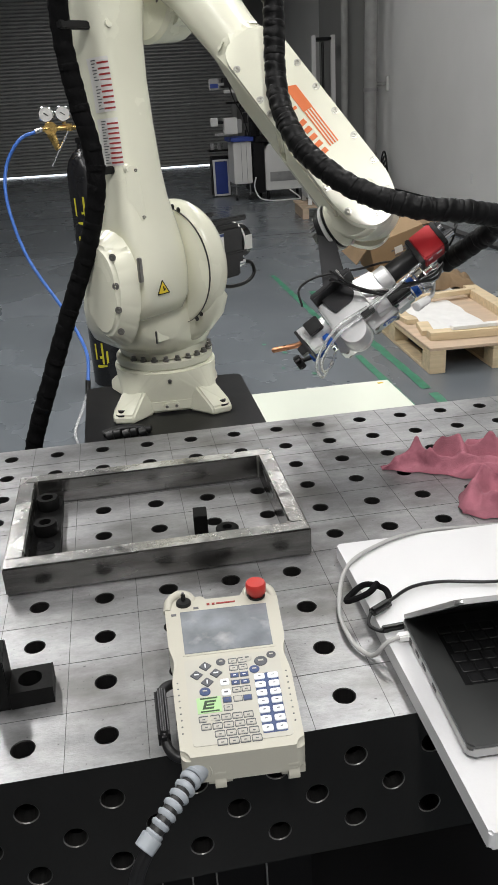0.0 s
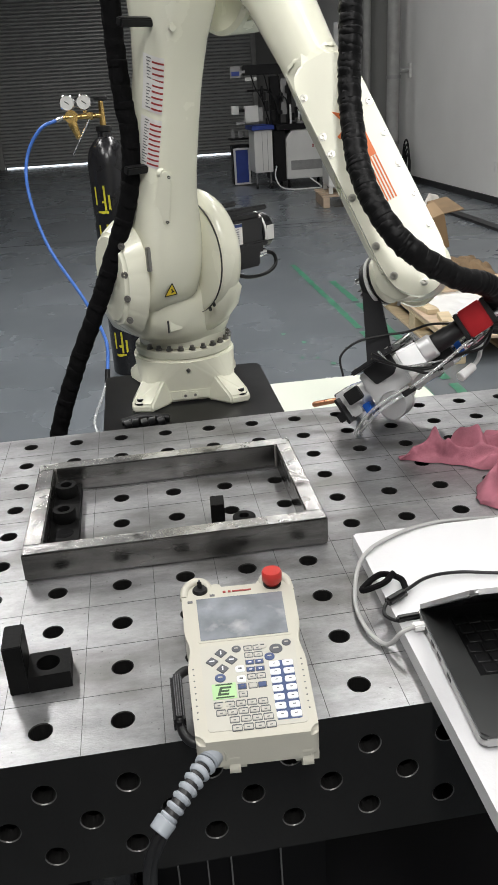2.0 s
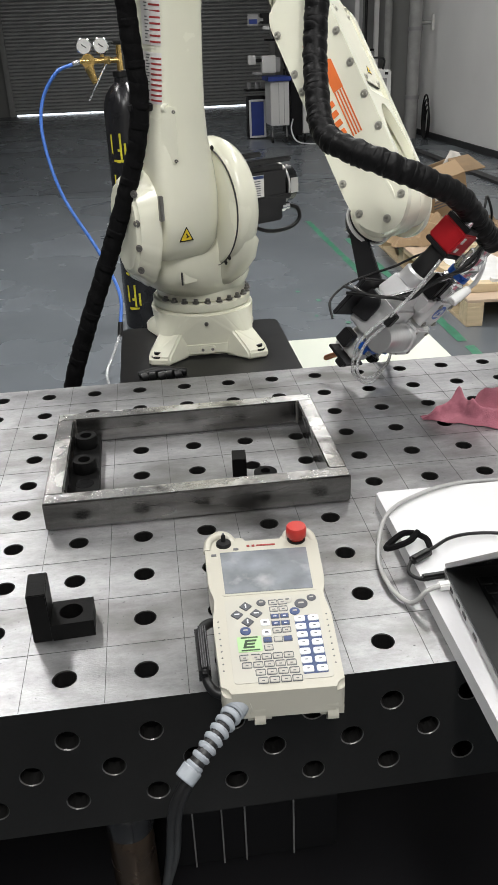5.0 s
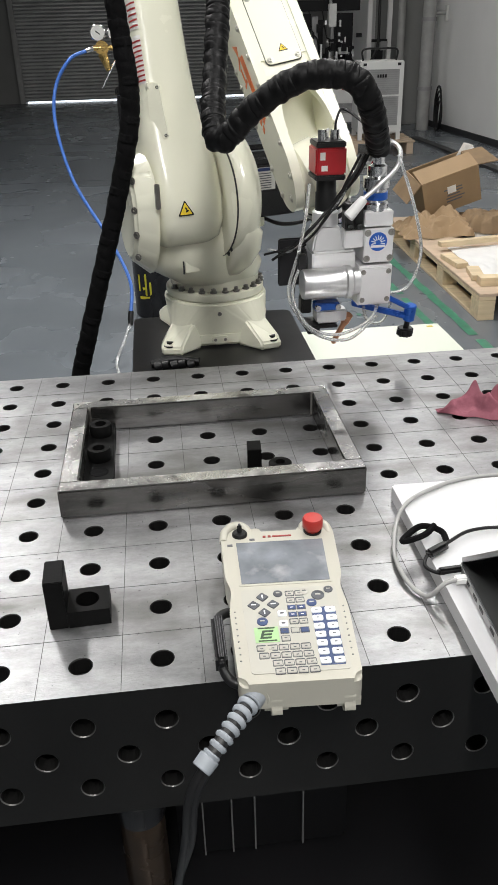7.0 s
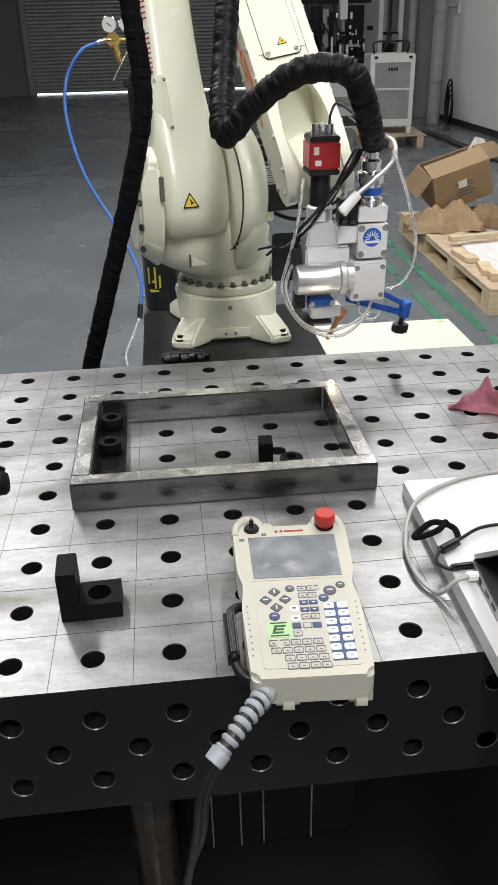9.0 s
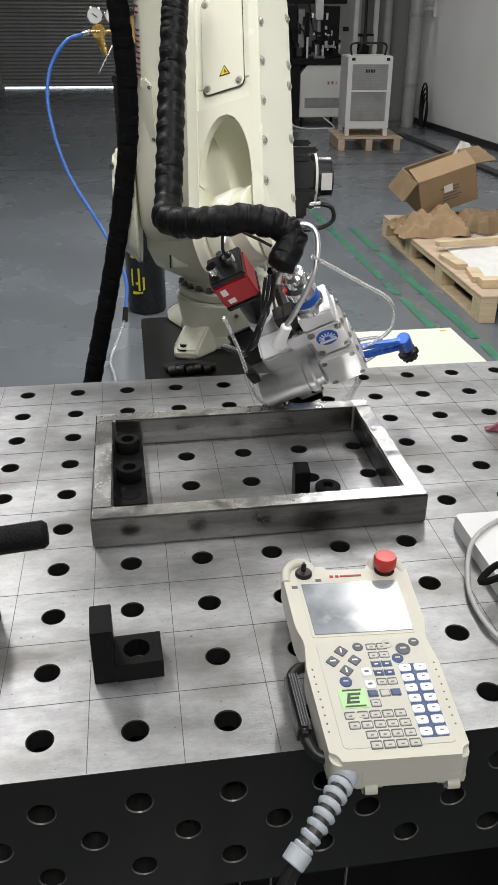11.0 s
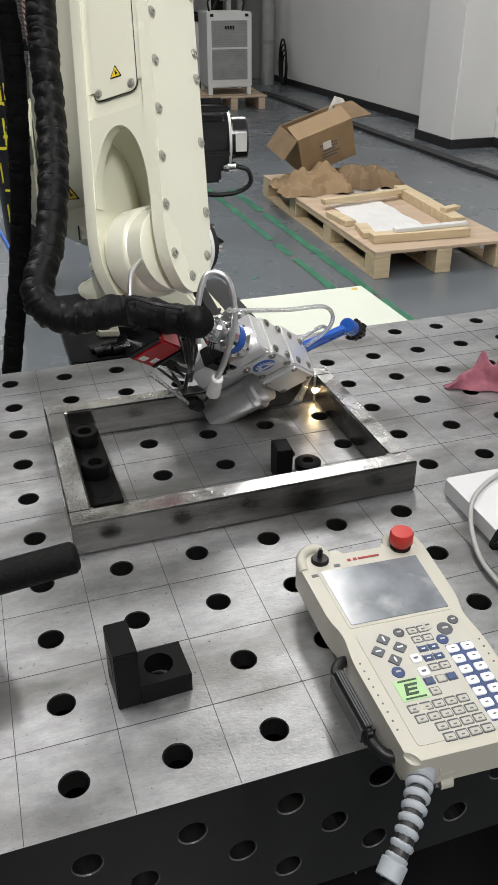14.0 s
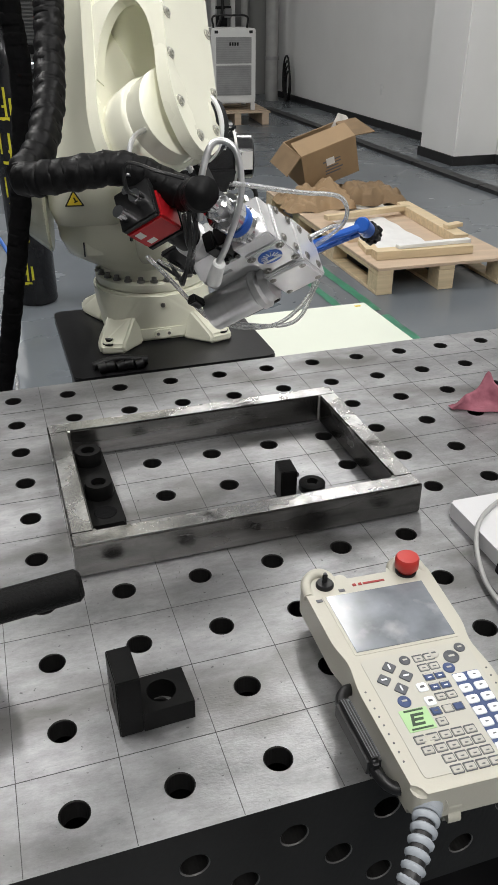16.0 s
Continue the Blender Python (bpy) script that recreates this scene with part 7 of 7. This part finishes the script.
    side = block("side_cabinet", -0.48, -0.20, 0.05, 0.6, 0.25, 0.86, "cabinet", m, "white side cabinet on castors")
    for x in (-0.36, -0.28):
        block("panel_gap", x, x + 0.006, 0.046, 0.052, 0.28, 0.84, "machgrey", side, bev=0)
    for x in (-0.45, -0.23):
        part("castor", cyl(B(), (x - 0.015, 0.12, 0.04), (x + 0.015, 0.12, 0.04), 0.04, seg=14), "black", side)
        part("castor_stem", cyl(B(), (x, 0.12, 0.05), (x, 0.12, 0.26), 0.012, seg=8), "machgrey", side)
    block("blue_worktop", -0.52, -0.17, 0.0, 0.65, 0.865, 0.925, "cabblue", m, "dark blue worktop edge")
    block("column", -0.16, -0.02, 0.25, 0.42, 0.925, 1.60, "machine", m)
    block("spine", -0.015, 0.075, 0.20, 0.30, 1.06, 1.56, "machgrey", m)
    block("column", 0.09, 0.16, 0.26, 0.42, 0.925, 1.52, "machine", m)
    block("beam", -0.55, 0.72, 0.30, 0.46, 1.63, 1.77, "machine", m, "black gantry beam")
    block("beam_rail", -0.54, -0.36, 0.27, 0.30, 1.55, 1.60, "cabinet", m)
    block("cable_tray", -0.50, 0.05, 0.36, 0.46, 1.40, 1.43, "machine", m)
    head = block("process_head", 0.23, 0.34, 0.16, 0.26, 1.42, 1.72, "cabinet", m, "white process head with a tube")
    part("head_tube", cyl(B(), (0.285, 0.21, 1.02), (0.285, 0.21, 1.43), 0.026, 0.034), "machgrey", head)
    part("head_top", cyl(B(), (0.26, 0.21, 1.71), (0.26, 0.21, 1.86), 0.022), "machgrey", head)
    part("white_post", cyl(B(), (0.105, 0.10, 0.90), (0.105, 0.10, 1.20), 0.016), "white", m)
    block("jig", 0.20, 0.36, 0.06, 0.20, 0.925, 0.955, "machgrey", m)
    for x in (0.215, 0.32):
        block("jig_post", x, x + 0.03, 0.08, 0.12, 0.955, 1.10, "chrome", m)
    block("white_arm", 0.38, 0.52, 0.15, 0.22, 1.06, 1.15, "cabinet", m)
    scr = block("small_screen", -0.76, -0.60, 0.28, 0.32, 1.60, 1.76, "machgrey", m, "small operator screen with a blue picture")
    block("display", -0.74, -0.62, 0.274, 0.281, 1.63, 1.69, "cabblue", scr, bev=0)
    block("screen_arm", -0.61, -0.53, 0.29, 0.31, 1.66, 1.70, "machgrey", m, bev=0.002)
    cu = block("camera_unit", -0.60, -0.40, 0.02, 0.18, 0.98, 1.21, "cabinet", m, "white camera unit")
    block("unit_side", -0.40, -0.33, 0.03, 0.17, 0.99, 1.18, "machgrey", cu)
    block("unit_head", -0.80, -0.69, 0.05, 0.14, 1.10, 1.22, "cabinet", cu)
    block("unit_bridge", -0.70, -0.59, 0.07, 0.12, 1.13, 1.17, "machine", cu)
    block("unit_foot", -0.74, -0.60, 0.06, 0.12, 0.96, 1.0, "machgrey", cu)
    block("dark_guard", 0.36, 0.62, 0.30, 0.42, 0.93, 1.60, "machine", m)
    rng = random.Random(9)
    for k in range(26):
        x, y, z = rng.uniform(-0.35, 0.62), rng.uniform(0.02, 0.24), rng.uniform(0.93, 1.42)
        block("fitting", x, x + rng.uniform(0.02, 0.08), y, y + 0.05, z, z + rng.uniform(0.03, 0.15), "machine", m, bev=0.003)
    for k in range(12):
        x, z = rng.uniform(0.12, 0.60), rng.uniform(0.94, 1.45)
        block("bright_fitting", x, x + rng.uniform(0.012, 0.035), 0.0, 0.04, z, z + rng.uniform(0.02, 0.09), "chrome", m, bev=0.003)
    for k in range(4):
        part("hose", tube(B(), [(-0.45 + 0.2 * k, 0.28, 1.64), (-0.40 + 0.2 * k, 0.2, 1.45 - 0.05 * k), (-0.3 + 0.18 * k, 0.15, 1.25), (-0.2 + 0.15 * k, 0.2, 0.94)], 0.010, 30, 6), "black", m)
    part("floor_lead", tube(B(), [(-0.16, -0.02, 0.34), (-0.20, -0.10, 0.20), (-0.14, -0.20, 0.05), (0.02, -0.32, 0.012), (0.30, -0.34, 0.012), (0.48, -0.25, 0.012), (0.36, -0.05, 0.13)], 0.011, 50), "white", m)
    # tall frame behind
    fr = thing("equipment_rack", "tall white equipment rack with black hoses", "rack", pose(3.58, 12.6, 0))
    for x in (0.0, 0.31):
        part("post", box(B(), (x, 0, 1.15), (0.065, 0.065, 2.3), 0.004), "cabinet", fr)
    for z in (0.9, 1.22, 2.25):
        part("shelf", box(B(), (0.155, 0.12, z), (0.24, 0.35, 0.04), 0.004), "machine", fr)
    part("gauge_box", box(B(), (0.225, -0.02, 1.15), (0.11, 0.08, 0.13), 0.006), "machgrey", fr)
    part("unit", box(B(), (0.12, 0.10, 1.02), (0.20, 0.25, 0.18), 0.006), "machine", fr)
    part("hose", tube(B(), [(0.13, -0.06, 2.2), (0.12, -0.10, 1.6), (0.10, -0.14, 1.15), (-0.05, -0.20, 0.92), (-0.30, -0.25, 0.95), (-0.45, -0.20, 1.15)], 0.022, 60), "black", fr)
    part("riser_hose", tube(B(), [(0.48, 0.0, 2.3), (0.485, -0.02, 1.5), (0.47, -0.04, 0.9), (0.50, -0.05, 0.3), (0.42, -0.05, 0.02)], 0.024, 50), "black", fr)
    # blue box stand
    b = thing("blue_control_box", "black stand with a bright blue front panel", "control box", pose(2.04, 12.75, 0))
    part("body", box(B(), (0, 0.12, 0.32), (0.30, 0.24, 0.62), 0.01), "machine", b)
    part("front", box(B(), (0, -0.004, 0.30), (0.20, 0.008, 0.50), 0.003), "cabblue", b, "bright blue front panel")
    for x in (-0.118, 0.118):
        part("frame_rail", box(B(), (x, -0.006, 0.30), (0.034, 0.014, 0.56), 0.002), "alu", b)
    for z in (0.035, 0.57):
        part("frame_rail", box(B(), (0, -0.006, z), (0.20, 0.014, 0.03), 0.002), "alu", b)
    part("top_shelf", box(B(), (0, 0.1, 0.72), (0.36, 0.28, 0.03), 0.004), "machine", b)
    for x in (-0.12, 0.0, 0.1):
        part("tool", box(B(), (x, 0.05, 0.785), (0.06, 0.06, 0.10), 0.004), "machgrey", b)
    co = thing("cable_coil", "loose coil of black cable against the wall", "cable")
    for k in range(4):
        part("turn", tube(B(), [(4.37 + 0.022 * k, 11.50 + 0.03 * k + (0.14 - 0.015 * k) * math.cos(a), 0.018 + (0.30 - 0.035 * k) * (1 + math.sin(a))) for a in [j * 2 * math.pi / 16 for j in range(17)]], 0.013, 60, 8), "black", co)


def weld_spark():
    s = thing("weld_spot", "glowing weld spot in the inside corner of the frame", "weld spark")
    part("glow", lathe(B(), [(0, -0.005), (0.004, -0.003), (0.005, 0), (0.004, 0.003), (0, 0.005)], None, 12), "spark", s)
    return s


# ---------------- what moves ----------------
def blend(table, t):
    for (ta, a), (tb, b) in zip(table, table[1:]):
        if t <= tb:
            u = max(0, min(1, (t - ta) / (tb - ta)))
            return [Vector(p).lerp(Vector(q), u) for p, q in zip(a, b)]
    return [Vector(p) for p in table[-1][1]]


def expand(table, times):
    """Hose points at the stations' times: (time, index into table)."""
    return [(t, table[k][1]) for t, k in times]


def times_all():
    out = [0.1 * k for k in range(6)] + [1.5, 3.0, 4.3] + [4.3 + 0.195 * k for k in range(1, 11)]
    out += [6.5, 7.0, 7.5, 8.0, 8.5, 9.0, 9.4, 9.5, 9.6, 9.7] + [9.7 + 0.205 * k for k in range(1, 11)] + [12.0, 12.5, 13.0, 13.5, 14.0, 14.5, 15.0, 15.15, 15.3, 15.5, 15.75, 16.0]
    return sorted(set(round(t, 2) for t in out))


def motions(rb_parts, head, tool_links, arm_links, spark):
    rb, tu, lo, ua, fo, wr = rb_parts
    T = times_all()
    poses = {t: joints(t) for t in T}
    for k, ob in enumerate((tu, lo, ua, fo, wr)):
        walk(ob, [(t, poses[t][k]) for t in T])
    walk(head, [(t, tool_at(t)) for t in T])
    th = expand(TOOL_HOSE, ((0, 0), (0.45, 1), (4.3, 1), (6.25, 2), (9.4, 2), (9.7, 2), (11.75, 3), (12.0, 3), (14.5, 4), (15.15, 4), (16.0, 5)))
    ah = expand(ARM_HOSE, ((0, 0), (0.45, 1), (4.3, 1), (6.25, 2), (9.7, 2), (11.75, 3), (15.15, 3), (16.0, 4)))
    n = len(tool_links)
    rows = [[] for _ in range(n)]
    for t in T:
        X = tool_at(t)
        pts = blend(th, t)
        if 6.25 <= t <= 9.7:
            dx = X.translation.x - tool_at(7.5).translation.x
            pts = [p + Vector((dx * (0.25 + 0.75 * max(0, k - 3) / 5), 0, 0)) for k, p in enumerate(pts)]
        pts = pts + [X @ Vector((0.008, 0.030, 0.262))]
        for k, m in enumerate(chain_poses(pts, n)):
            rows[k].append((t, m))
    for k in range(n):
        walk(tool_links[k], rows[k])
    n = len(arm_links)
    rows = [[] for _ in range(n)]
    for t in T:
        pts = blend(ah, t)
        pts = pts + [pts[-1] + Vector((-0.04, 0.05, -0.25)), Vector((-0.22, 1.75, 0.04))]
        for k, m in enumerate(chain_poses(pts, n)):
            rows[k].append((t, m))
    for k in range(n):
        walk(arm_links[k], rows[k])
    # the weld spot: a short glow at the corner's top, then down the inside seam
    a, b, hid = Vector((0.432, 0.722, Z_TOP + 0.0515)), Vector((0.4125, 0.7045, Z_TOP + 0.046)), Vector((0.425, 0.718, Z_TOP + 0.030))
    low = Vector((0.4125, 0.7045, Z_TOP + 0.018))
    I = Matrix.Translation
    walk(spark, [(0, I(hid)), (8.4, I(hid)), (8.5, I(a)), (9.3, I(a)), (9.4, I(hid)), (11.85, I(hid)), (11.95, I(b)), (14.7, I(low)), (14.8, I(hid)), (16, I(hid))])


build_hall()
floor_tape()
welding_table()
under_table()
steel_frame()
clamp_parts()
foam_and_laptop()
towel()
pendant()
pedestal()
ROBOT = robot()
HEAD = welding_head()
TOOL_LINKS = link_chain("tool_hose", "black cloth-sleeved hose from the arm to the welding head", 40, 0.040, 0.0222, "tape_sleeve", 0.08)
ARM_LINKS = link_chain("arm_hose", "black cloth-sleeved hose clamped along the lower arm", 44, 0.060, 0.0225, "sleeve", 0.07)
gas_cylinder()
pallet()
far_machines()
SPARK = weld_spark()
motions(ROBOT, HEAD, TOOL_LINKS, ARM_LINKS, SPARK)
